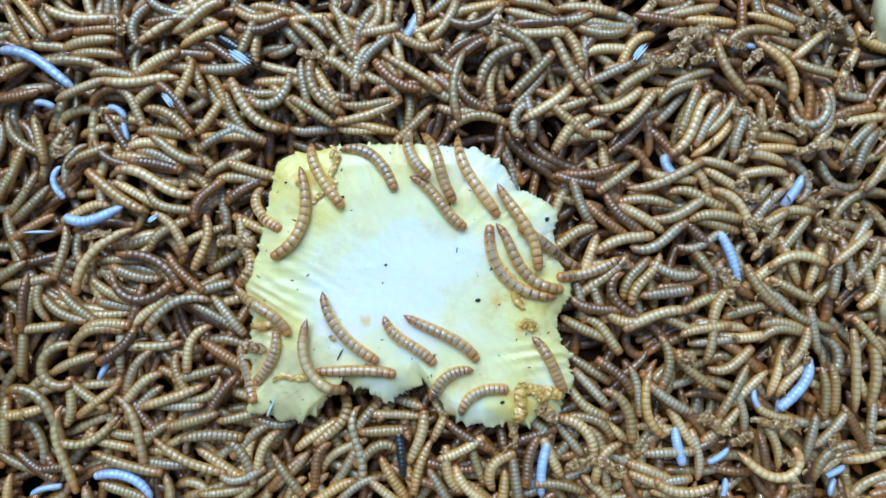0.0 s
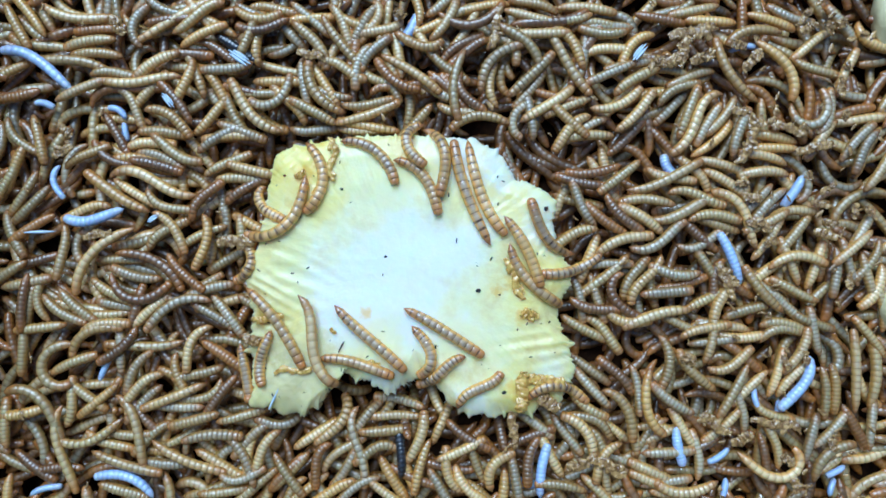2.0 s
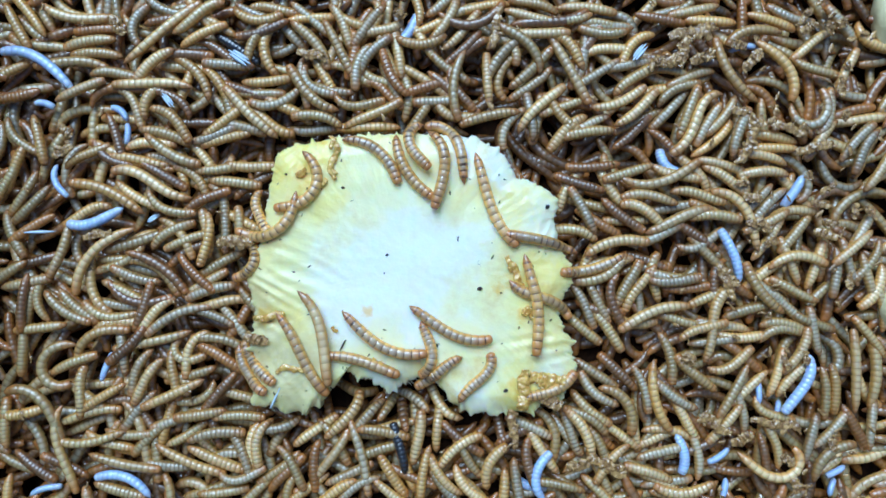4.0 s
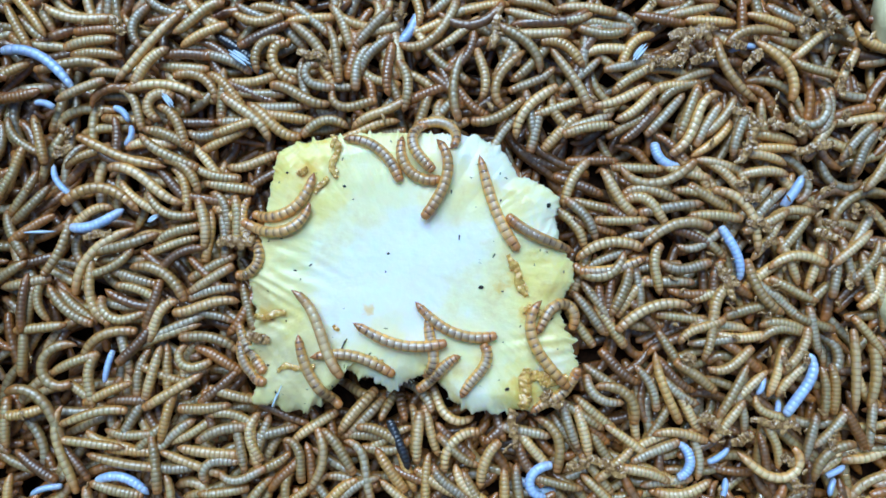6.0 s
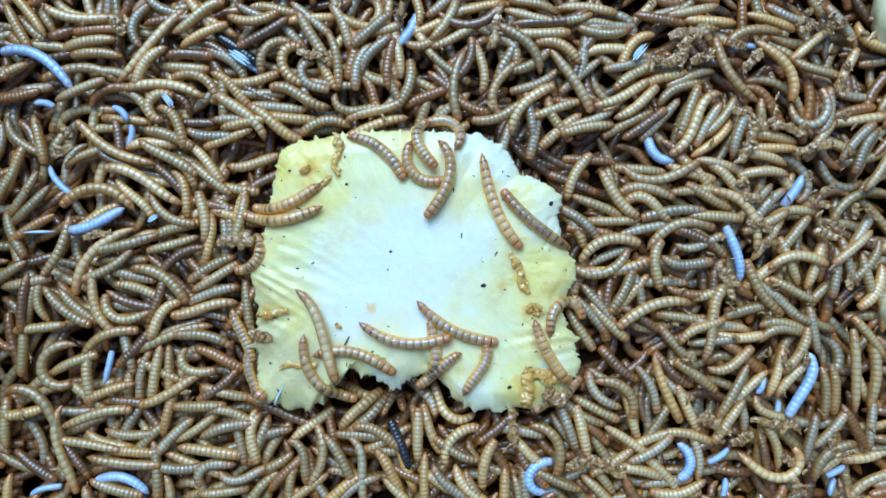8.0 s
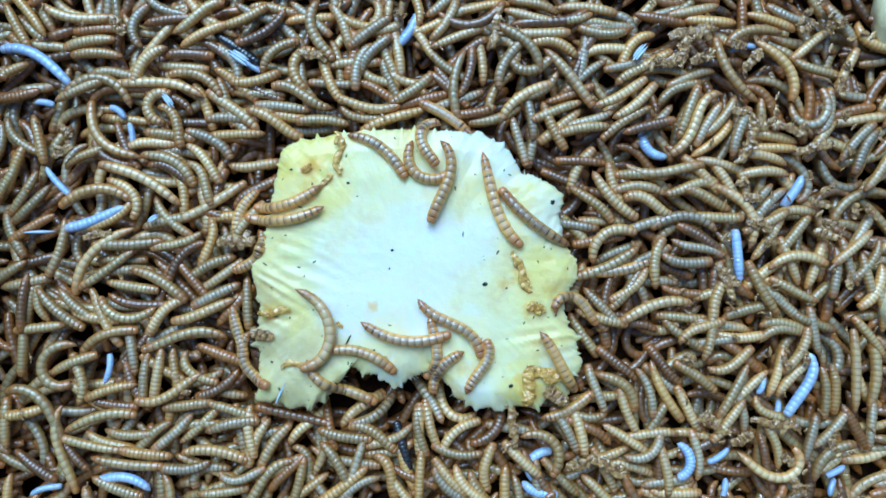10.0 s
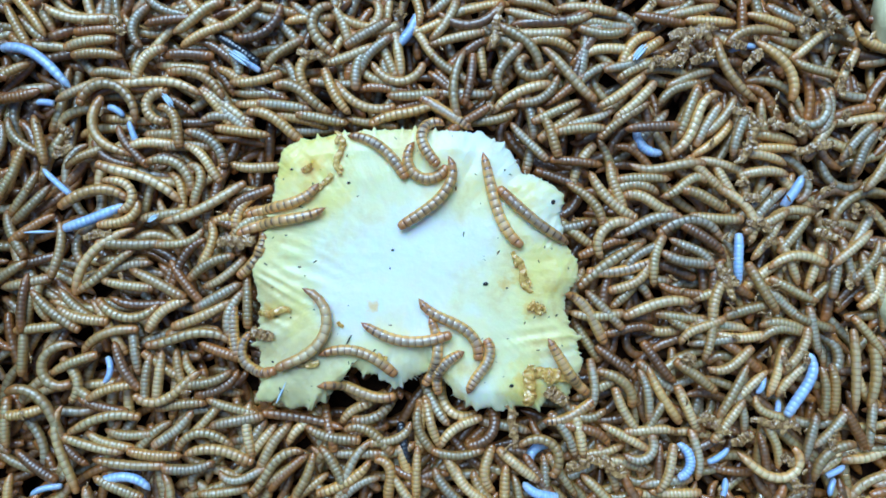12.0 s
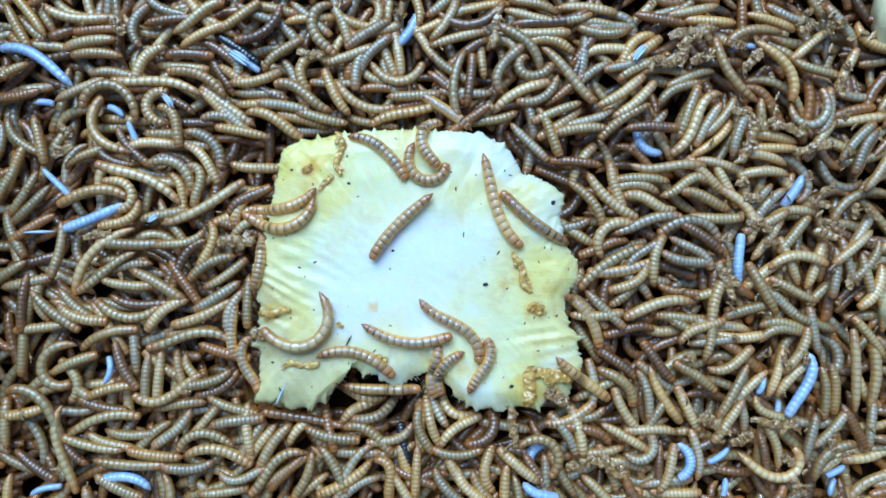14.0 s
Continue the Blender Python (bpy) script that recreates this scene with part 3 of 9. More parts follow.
def ribbon(bag, seed, start, way, length, width, curl, nx=34, ny=8):
    """A strip of ringed cuticle, curled across, creased along, ragged at its edges; both faces and the rim are built."""
    verts, faces = bag
    base, n = len(verts), (nx + 1) * (ny + 1)
    c, s = math.cos(way), math.sin(way)
    for face in (0, 1):
        for i in range(nx + 1):
            u = i / nx
            wide = width / 2 * (0.6 + 0.45 * math.sin(math.pi * u) ** 0.6 + 0.35 * noise.noise((u * 6, seed, 1)))
            side = noise.noise((u * 1.9, seed, 0)) * length * 0.22
            rise = noise.noise((u * 3.1, seed, 4)) * width * 0.30
            for j in range(ny + 1):
                v = 2 * j / ny - 1
                rag = 1 + 0.5 * noise.noise((u * 13, v * 2, seed + 5)) * abs(v)
                a = v * rag * curl / 2
                y, z = wide * math.sin(a) / math.sin(min(curl / 2, 1.57)), wide * (math.cos(a) - math.cos(curl / 2)) * 0.55
                z += noise.noise((u * 8, v * 2.2, seed)) * width * 0.20 + noise.noise((u * length * 2600, v * 4.5, seed + 3)) * width * 0.16 + 0.05 * width * math.cos(2 * math.pi * u * length / 0.0019) + rise
                x = (u - 0.5) * length + noise.noise((u * 5, v * 3, seed + 8)) * width * 0.25
                x, y = x * c - (y + side) * s, x * s + (y + side) * c
                verts.append((start[0] + x, start[1] + y, start[2] + z - face * 0.00009))
    for i in range(nx):
        for j in range(ny):
            p = base + i * (ny + 1) + j
            faces.append((p, p + ny + 1, p + ny + 2, p + 1))
            faces.append((n + p, n + p + 1, n + p + ny + 2, n + p + ny + 1))
    rim = [j for j in range(ny + 1)] + [i * (ny + 1) + ny for i in range(1, nx + 1)] + [nx * (ny + 1) + j for j in range(ny - 1, -1, -1)] + [i * (ny + 1) for i in range(nx - 1, 0, -1)]
    for a, b in zip(rim, rim[1:] + rim[:1]):
        faces.append((base + a, base + b, base + n + b, base + n + a))


def cast_skin(length, width, seed, material, shreds):
    """A split cast skin: one long curled strip with torn shreds hanging on it."""
    rnd = random.Random(seed)
    bag = [], []
    ribbon(bag, seed, (0, 0, width * 0.10), 0.0, length, width * 0.75, 2.6)
    for k in range(shreds):
        at = (rnd.uniform(-0.45, 0.45) * length, rnd.uniform(-0.25, 0.25) * width, width * rnd.uniform(0.05, 0.28))
        ribbon(bag, seed + 11.3 * (k + 1), at, rnd.uniform(-0.3, 0.3) * shreds, length * rnd.uniform(0.18, 0.42), width * rnd.uniform(0.3, 0.65), rnd.uniform(1.2, 3.0), 14, 5)
    return mesh_of("shed_skin", bag[0], bag[1], material)


def skin(px0, py0, px1, py1, width, seed, label, material=None, rides=False):
    """A cast skin between two spots; width in mm. Those on the slice ride with it."""
    a, b = (on_slice(px0, py0, 0.0003), on_slice(px1, py1, 0.0003)) if rides else (on_heap(px0, py0), on_heap(px1, py1))
    if rides:
        a.z = b.z = max(a.z, b.z)
    mid, way = (a + b) / 2, b - a
    ob = new("shed_skin", cast_skin(way.length * 1.1, width * (1.4 if rides else 1.3) / 1000, seed, material or SKIN, 2 if rides else 4))
    m = Matrix.Translation(mid) @ pose(0, 0, 0, 0, 0, math.degrees(math.atan2(way.y, way.x)))
    ob.matrix_basis = m
    tagged(ob, label, "shed skin", "shed skins")
    if rides:
        RIDERS.append((ob, m))


WET, DRY = "translucent amber shed skin stuck on the fruit", "crumpled brown papery shed skin among the larvae"
skin(596, 236, 604, 306, 2.0, 1, WET, HUSK, True)
skin(535, 302, 552, 296, 1.9, 2, WET, HUSK, True)
skin(566, 335, 586, 308, 1.5, 3, WET, HUSK, True)
skin(908, 448, 940, 514, 2.3, 4, WET, HUSK, True)
skin(934, 544, 964, 548, 3.0, 5, WET, HUSK, True)
skin(940, 648, 934, 714, 3.6, 6, WET, HUSK, True)
skin(948, 660, 1008, 668, 4.0, 7, WET, HUSK, True)
skin(968, 690, 1000, 712, 4.0, 8, WET, SKIN, True)
skin(462, 556, 512, 548, 2.2, 9, WET, HUSK, True)
skin(446, 586, 484, 596, 3.2, 10, WET, SKIN, True)
skin(502, 650, 562, 641, 1.9, 12, WET, HUSK, True)
skin(664, 632, 684, 636, 2.2, 13, WET, HUSK, True)
skin(598, 570, 606, 580, 1.2, 14, WET, HUSK, True)
skin(902, 702, 908, 790, 2.6, 15, DRY)
skin(388, 432, 450, 424, 3.6, 16, DRY)
skin(1004, 824, 1060, 820, 3.0, 17, DRY)
skin(1056, 820, 1106, 836, 3.2, 18, DRY)
skin(884, 14, 872, 84, 2.6, 19, DRY)
skin(528, 92, 572, 104, 3.0, 20, DRY)
skin(1186, 66, 1262, 52, 3.6, 21, DRY)
skin(1204, 118, 1216, 66, 3.2, 22, DRY)
skin(1222, 110, 1262, 96, 3.4, 23, DRY)
skin(1318, 128, 1342, 92, 3.0, 24, DRY)
skin(1150, 122, 1196, 100, 3.4, 25, DRY)
skin(1300, 200, 1352, 222, 3.0, 26, DRY)
skin(1312, 286, 1340, 226, 3.0, 27, DRY)
skin(1360, 216, 1424, 236, 2.6, 28, DRY)
skin(1410, 268, 1470, 252, 3.0, 29, DRY)
skin(1276, 470, 1298, 530, 2.6, 30, DRY)
skin(1208, 632, 1230, 640, 3.6, 31, DRY)
skin(1240, 738, 1292, 766, 2.8, 32, DRY)
skin(1330, 744, 1412, 762, 2.6, 33, DRY)
skin(1295, 784, 1330, 770, 3.4, 34, DRY)
skin(100, 222, 128, 240, 2.6, 35, DRY)
skin(96, 276, 128, 258, 2.8, 36, DRY)
skin(196, 30, 222, 60, 3.2, 37, DRY)
skin(150, 420, 196, 408, 2.6, 38, DRY)
skin(1440, 410, 1480, 418, 3.0, 39, DRY)
skin(700, 20, 716, 32, 3.0, 40, DRY)


rnd_skin = random.Random(77)
for i in range(26):
    px, py = rnd_skin.triangular(1240, 1560, 1480), rnd_skin.uniform(0, 420) if i < 18 else rnd_skin.uniform(420, 880)
    way = rnd_skin.uniform(0, 6.28)
    reach = rnd_skin.uniform(16, 34)
    skin(px, py, px + reach * math.cos(way), py + reach * math.sin(way), rnd_skin.uniform(1.8, 3.4), 100 + i, DRY)


def make_litter():
    """Small scraps of skin and droppings caught between the larvae."""
    rnd = random.Random(21)
    verts, faces = [], []
    for i in range(200):
        px = rnd.uniform(-20, 1590) if i < 90 else rnd.triangular(1120, 1590, 1480)
        py = rnd.uniform(-20, 900)
        at = on_heap(px, py, rnd.uniform(-0.0015, 0.0012))
        if float(edge_distance(np.array([at.x]), np.array([at.y]))[0]) > -0.004:
            continue
        turn, size, base = rnd.uniform(0, 6.28), rnd.uniform(0.0012, 0.0040), len(verts)
        wide, curl = size * rnd.uniform(0.2, 0.5), rnd.uniform(-1.2, 1.2)
        for a in range(8):
            u = a / 7 - 0.5
            w = wide * (1 - (2 * u) ** 2 * 0.85) * (1 + 0.6 * noise.noise((a * 1.3, i, 2)))
            for b in range(3):
                v = (b / 2 - 0.5) * w + curl * u * u * size * 0.6
                z = 0.0009 * noise.noise((a * 0.7, b * 0.9, i))
                verts.append((at.x + u * size * math.cos(turn) - v * math.sin(turn), at.y + u * size * math.sin(turn) + v * math.cos(turn), at.z + z))
        for a in range(7):
            for b in range(2):
                p = base + a * 3 + b
                faces.append((p, p + 1, p + 4, p + 3))
    ob = new("skin_litter", mesh_of("skin_litter", verts, faces, SKIN))
    solid = ob.modifiers.new("thickness", "SOLIDIFY")
    solid.thickness = 0.0002
    tagged(ob, "brown papery scraps of shed skin between larvae", "litter", kind="stuff")


make_litter()


def flake(px, py, length, turn, label, rides=False, blades=3):
    """A thin pale split scale: three long narrow blades side by side."""
    verts, faces = [], []
    for blade, (shift, long, lean) in enumerate(((0.0, 1.0, 0), (-0.2, 0.8, 4), (0.18, 0.7, -5))[:blades]):
        base = len(verts)
        for i in range(7):
            u = i / 6
            w = (0.08 if blades > 1 else 0.06) * math.sin(math.pi * (0.12 + 0.86 * u)) * length
            for v, z in ((-1, 0), (0, 0.05), (1, 0), (0, -0.02)):
                x, y = (u - 0.5) * length * long, shift * length * (0.5 + 0.5 * u) + v * w + radians(lean) * u * length
                verts.append((x / 1000, y / 1000, (z * length + 0.1 * length * (u - 0.5) ** 2 + 0.02 * blade) / 1000))
        for i in range(6):
            for k in range(4):
                faces.append((base + i * 4 + k, base + i * 4 + (k + 1) % 4, base + (i + 1) * 4 + (k + 1) % 4, base + (i + 1) * 4 + k))
    ob = new("wing_scale", mesh_of("wing_scale", verts, faces, SCALE))
    m = Matrix.Translation(on_slice(px, py, 0.0005) if rides else on_heap(px, py, 0.0016)) @ pose(0, 0, 0, 0, 0, turn)
    ob.matrix_basis = m
    tagged(ob, label, "wing scale", "wing scales")
    if rides:
        RIDERS.append((ob, m))


SCALE = plain("pale_scale", (0.72, 0.82, 0.90), (0.60, 0.70, 0.80), 500, 0.25)
flake(425, 102, 8.5, -32, "pale bluish split wing scale among the larvae")
flake(1132, 92, 7.0, 52, "pale bluish split wing scale among the larvae")
flake(298, 178, 6.0, -50, "pale bluish split wing scale among the larvae")
flake(271, 386, 4.5, 35, "pale bluish split wing scale among the larvae")
flake(498, 694, 7.5, 66, "pale bluish sliver lying on the fruit slice", True, 1)
flake(72, 411, 10.0, 2, "thin white dry sliver among the larvae", False, 1)


def chunk(px, py, wide, deep, seed):
    """A pale rounded lump of fruit at the rim of the view."""
    bm = bmesh.new()
    bmesh.ops.create_icosphere(bm, subdivisions=4, radius=1)
    for v in bm.verts:
        v.co *= 1 + 0.12 * noise.noise(v.co * 1.5 + Vector((seed, 0, 0))) + 0.03 * noise.noise(v.co * 6)
        v.co = Vector((v.co.x * wide, v.co.y * deep, v.co.z * 0.006))
    me = bpy.data.meshes.new("fruit_chunk")
    bm.to_mesh(me)
    bm.free()
    me.polygons.foreach_set("use_smooth", [True] * len(me.polygons))
    me.materials.append(CHUNK)
    ob = new("fruit_chunk", me)
    ob.location = on_heap(px, py, -0.001)
    tagged(ob, "pale cream lump of fruit half sunk among larvae", "fruit piece")


CHUNK = plain("cream_flesh", (0.74, 0.66, 0.36), (0.64, 0.54, 0.26), 160, 0.4)
chunk(1598, 28, 0.0100, 0.0125, 1)
chunk(1590, 548, 0.0055, 0.0075, 2)


def crawler(key, rows, lift=0.0, thick=1.0):
    """A larva on or at the slice. Rows: seconds, x, y (mm), heading, bend, hook, curl (degrees), length (mm)."""
    long = float(np.percentile([r[7] for r in rows], 85)) / 27.0
    root, parts = make_larva(key, "crawling on the fruit slice", "larvae on the fruit slice", thick, long)
    CRAWLERS.append((root, parts, rows, lift))


crawler("peach", [
    (0, -38.2, 22.5, -63, 19, -11, -2, 23.3), (1, -37.8, 24.4, -86, -26, -13, 7, 23.3), (2, -37.4, 22.1, -91, -58, 0, 9, 24.9),
    (3, -36.1, 21.5, -96, -110, 24, 33, 28.1), (5.5, -47.6, 12.4, -148, -56, -5, 7, 26.5), (6.5, -47.2, 12.0, -151, -60, -10, 11, 27.8),
    (8, -48.6, 13.9, -163, -31, -15, 5, 24.0), (10.5, -48.5, 13.9, -164, -27, -1, 3, 23.1), (11.5, -49.2, 13.7, -160, -23, 12, 2, 24.4),
    (12.5, -50.2, 13.6, -157, -13, 39, -5, 26.9), (13.5, -48.9, 12.9, -163, -35, 13, 3, 23.4), (14, -49.3, 12.9, -163, -29, 16, 1, 22.6)], 0)
crawler("peach", [
    (0, -43.3, 9.4, -108, -46, -12, 5, 32.1), (1, -47.0, 8.8, -132, -49, -11, 13, 31.5), (2, -48.3, 7.8, -140, -64, -16, 13, 32.0),
    (3, -52.3, 6.0, -141, -73, -20, 22, 29.3), (5.5, -51.2, 4.7, -166, -69, 25, 10, 26.5), (6.5, -50.7, 6.3, -167, -49, 2, 7, 26.8),
    (8, -50.6, 9.0, -176, -30, -8, 6, 26.7), (10.5, -49.7, 8.9, -173, -24, 2, 4, 25.8), (11.5, -50.6, 8.6, -166, -5, 16, -2, 28.1),
    (12.5, -51.6, 8.8, -163, 9, 26, -10, 30.2), (13.5, -50.0, 6.6, -164, -57, 33, 6, 28.2), (14, -49.9, 6.4, -168, -69, 19, 11, 28.5)], 0.0006)
crawler("stone", [
    (0, -21.1, 28.3, -36, -47, 18, 4, 23.5), (1, -20.7, 29.2, -38, -40, 10, 1, 23.1), (2, -20.6, 30.2, -39, -43, 3, 0, 23.8), (3, -20.1, 30.3, -39, -43, 5, 2, 24.2),
    (5.5, -19.9, 30.6, -38, -42, 7, 3, 23.8), (6.5, -19.6, 31.0, -37, -37, 7, 0, 23.6), (8, -19.1, 31.0, -37, -33, 7, -1, 23.3),
    (10.5, -18.8, 31.2, -37, -30, 6, -1, 23.4), (14, -18.7, 31.0, -37, -31, 11, -3, 23.6)], 0)
crawler("stone", [
    (0, -9.9, 29.2, -71, 39, -18, -1, 18.0), (1, -11.4, 31.6, -84, 77, -14, -7, 18.7), (2, -11.2, 32.6, -88, 78, -32, 0, 18.4),
    (3, -10.6, 32.5, -84, 65, -47, 0, 18.5), (5.5, -9.3, 31.5, -86, 68, -53, 6, 19.3), (6.5, -8.7, 32.0, -87, 62, -49, 15, 19.7),
    (8, -7.7, 32.8, -86, 55, -44, 18, 19.1), (10.5, -6.7, 34.5, -103, 86, -57, -1, 20.0), (11.5, -6.6, 34.8, -105, 89, -53, 0, 21.1),
    (14, -6.7, 34.0, -100, 84, -46, -1, 20.5)], 0.0022)
crawler("stone", [
    (0, -1.2, 25.9, -65, 0, 29, -10, 24.2), (1, 0.1, 27.1, -70, -22, 21, -1, 24.2), (2, 0.7, 28.4, -76, -43, 30, -3, 24.3), (3, 0.4, 27.7, -78, -32, 29, -8, 25.0),
    (5.5, 0.7, 21.2, -98, -41, 27, -2, 27.4), (6.5, 0.8, 21.1, -101, -39, 19, -4, 26.3), (8, 1.6, 21.2, -99, -42, 24, -5, 26.6),
    (10.5, 1.3, 20.5, -97, -26, 43, -8, 27.2), (11.5, -0.1, 16.5, -115, -34, 27, -9, 28.4), (12.5, -3.4, 13.8, -133, -34, 39, -15, 29.8),
    (13.5, -11.2, 9.6, -136, 2, 4, -1, 27.1), (14, -13.8, 7.8, -133, 13, 6, -3, 27.3)], 0.0012)
crawler("stone", [
    (0, -1.2, 14.8, -43, -1, 30, -8, 23.4), (1, -4.0, 19.1, -40, -10, 39, -8, 24.8), (2, -5.3, 21.6, -51, -40, 16, 3, 23.5), (3, -11.2, 23.2, -62, 12, -13, 0, 24.3),
    (5.5, -11.5, 25.5, -51, 57, 18, -4, 21.8), (6.5, -9.8, 23.6, -45, 72, -10, -5, 21.6), (8, -9.3, 23.6, -49, 77, -2, -4, 21.1),
    (10.5, -7.8, 23.1, -37, 97, -7, -21, 22.8), (11.5, -8.4, 23.1, -36, 103, -2, -7, 22.5), (14, -7.8, 22.3, -28, 112, 15, -4, 23.7)], 0)
crawler("peach", [
    (0, 8.7, 22.2, -65, 20, -22, -2, 29.2), (1, 9.8, 22.5, -65, 22, -21, -5, 31.3), (2, 11.5, 18.0, -68, 17, 7, 0, 31.9), (3, 13.9, 14.8, -65, 18, 20, 2, 32.1),
    (5.5, 15.6, 13.4, -67, 14, 5, -1, 31.3), (6.5, 16.0, 13.6, -68, 13, 7, 0, 31.4), (8, 16.0, 13.8, -67, 17, 8, 2, 31.8), (10.5, 16.2, 14.2, -67, 17, 19, 4, 31.8),
    (14, 16.3, 13.9, -67, 16, 20, 5, 31.6)], 0)
crawler("peach", [
    (0, 25.3, 7.5, -65, -22, -19, 9, 29.9), (1, 24.4, 5.8, -71, -12, 2, 1, 28.7), (2, 26.0, -0.4, -63, -13, 2, 0, 24.1), (3, 30.0, -9.6, -84, -60, 15, 18, 30.2),
    (5.5, 27.4, -28.7, -83, 46, -38, 4, 33.0), (6.5, 30.8, -32.5, -63, 29, -24, 10, 30.0), (8, 32.5, -32.6, -61, 15, -1, -2, 22.1),
    (10.5, 36.8, -36.0, -58, -1, 14, -2, 21.7), (11.5, 37.9, -37.1, -55, 7, 20, -3, 21.7), (12.5, 38.9, -38.0, -52, 15, -4, -3, 21.7),
    (14, 43.6, -40.9, -39, 2, -7, 3, 21.7)], 0.0016)
crawler("stone", [
    (0, 19.3, -8.6, 132, -55, -2, 8, 34.4), (1, 14.0, 3.4, 118, 1, 38, -1, 34.3), (2, 7.3, 17.3, 109, -12, -4, 2, 34.2), (3, 6.2, 29.5, 116, 24, 46, 12, 28.2),
    (5.5, 1.9, 38.8, 139, 86, 6, -12, 19.6), (6.5, 0.8, 40.3, 144, 85, -68, -5, 18.0), (8, 3.4, 39.7, 137, 93, -17, -20, 18.0),
    (10.5, 0.9, 42.8, 149, 1, 0, -1, 18.0), (14, 1.2, 44.0, 145, 4, -7, 2, 18.0)], 0)
crawler("peach", [
    (0, 24.3, -5.8, -44, 46, 32, -26, 30.8), (1, 22.8, -5.2, -55, 51, 22, -15, 30.1), (2, 26.9, -10.2, -49, 28, -8, -4, 26.0),
    (3, 28.5, -13.5, -46, 40, -8, -7, 24.4), (5.5, 35.6, -17.7, -9, -121, -91, 54, 22.0), (6.5, 36.8, -17.0, -2, -154, -16, 73, 26.2),
    (8, 36.7, -17.3, 19, -119, -34, 36, 21.4), (10.5, 43.7, -15.7, -18, -74, 75, -2, 20.9), (11.5, 46.6, -20.3, -49, -23, 31, -6, 20.9),
    (14, 46.4, -21.4, -55, -33, 7, 3, 20.9)], 0)
crawler("stone", [
    (0, 33.5, 0.1, 148, -1, 13, -4, 23.6), (1, 31.2, 2.2, 170, 29, -9, -8, 23.6), (1.5, 33.6, 1.4, 148, -14, 0, 0, 22.0), (2, 31.5, 4.5, 130, -39, 22, 6, 23.6), (2.5, 33.4, 2.2, 150, 12, 0, -4, 22.0), (3, 31.3, 2.6, 169, 26, 3, -10, 23.6),
    (5.5, 30.4, 2.6, 155, -15, -14, 0, 23.6), (6.5, 29.8, 4.8, 149, -8, -7, -1, 25.1), (8, 28.4, 7.8, 140, -14, -2, 1, 28.8), (10.5, 27.6, 8.6, 141, -15, 0, 1, 28.7),
    (11.5, 27.4, 9.0, 136, -22, -17, -4, 29.1), (12.5, 28.2, 9.5, 148, -2, 20, 12, 28.0), (13.5, 27.8, 8.5, 140, -17, -8, -1, 28.0),
    (14, 28.2, 8.4, 143, -13, 1, 2, 27.2)], 0.0004)
crawler("peach", [
    (0, -58.2, 11.4, -66, 60, -44, 3, 18.6), (1, -58.1, 13.4, -66, 66, -36, 4, 18.6), (2, -56.4, 12.6, -59, 51, -66, 18, 18.0),
    (3, -55.4, 11.7, -67, 10, -57, 30, 18.0), (5.5, -63.9, 8.8, -91, 64, -47, -5, 18.0), (6.5, -63.9, 7.4, -79, 23, -2, -10, 18.0),
    (8, -65.1, 10.4, -98, 18, -17, 1, 18.0), (10.5, -64.4, 12.6, -116, 42, 13, -4, 18.0), (14, -63.5, 15.6, -132, 52, 6, -12, 18.0)], -0.0008)
crawler("peach", [
    (0, -56.5, -18.5, -40, -20, -36, 24, 23.9), (1, -53.9, -18.8, -35, -24, 48, -13, 27.4), (2, -51.0, -23.7, -54, -15, 4, 4, 30.7),
    (3, -45.9, -28.2, -60, -19, 22, 3, 31.4), (5.5, -41.3, -40.0, -55, 39, 12, -12, 26.6), (6.5, -40.7, -39.6, -68, 11, -21, -1, 27.0),
    (8, -39.9, -40.7, -53, 51, -2, -9, 29.1), (10.5, -31.8, -44.5, -30, 11, -35, 10, 25.6), (11.5, -28.3, -44.5, -17, -5, 36, -3, 23.9),
    (12.5, -25.6, -46.0, -4, 21, 44, -6, 23.9), (14, -19.5, -44.7, -3, 6, -11, 2, 23.9)], 0)
crawler("tan", [
    (0, -41.9, -36.5, -62, 58, 9, -10, 28.7), (1, -41.5, -31.9, -65, 46, 46, -6, 31.2), (2, -40.3, -29.5, -67, 23, 52, -16, 31.2),
    (3, -37.3, -27.8, -76, -21, 20, -3, 31.3), (5.5, -37.9, -25.4, -64, -17, 23, 1, 29.9), (6.5, -37.9, -26.3, -59, 2, 40, -3, 31.4),
    (8, -37.3, -26.0, -67, -13, 21, -4, 30.9), (10.5, -34.7, -25.0, -94, -87, -16, -1, 33.7), (11.5, -36.9, -27.2, -106, -90, 20, 20, 35.6),
    (12.5, -37.4, -27.0, -108, -84, 34, 17, 35.6), (13.5, -39.2, -28.9, -138, -98, -6, 8, 36.1), (14, -40.3, -29.0, -147, -106, 9, 19, 35.1)], 0.0014)
crawler("stone", [
    (0, -31.3, -26.3, -51, 29, -7, -3, 28.1), (1, -29.1, -25.7, -40, 36, -11, -6, 29.9), (2, -22.6, -28.0, -43, 2, -8, 0, 29.3),
    (3, -22.7, -29.8, -33, 39, 18, -7, 30.3), (5.5, -14.5, -29.6, -15, 30, 4, -10, 30.1), (6.5, -13.2, -29.5, -9, 37, 5, -13, 29.7),
    (8, -12.3, -29.1, -9, 37, -5, -11, 29.6), (10.5, -11.8, -28.4, -7, 37, 0, -11, 28.7), (14, -11.5, -28.9, -7, 36, -1, -11, 28.8)], 0.0012)
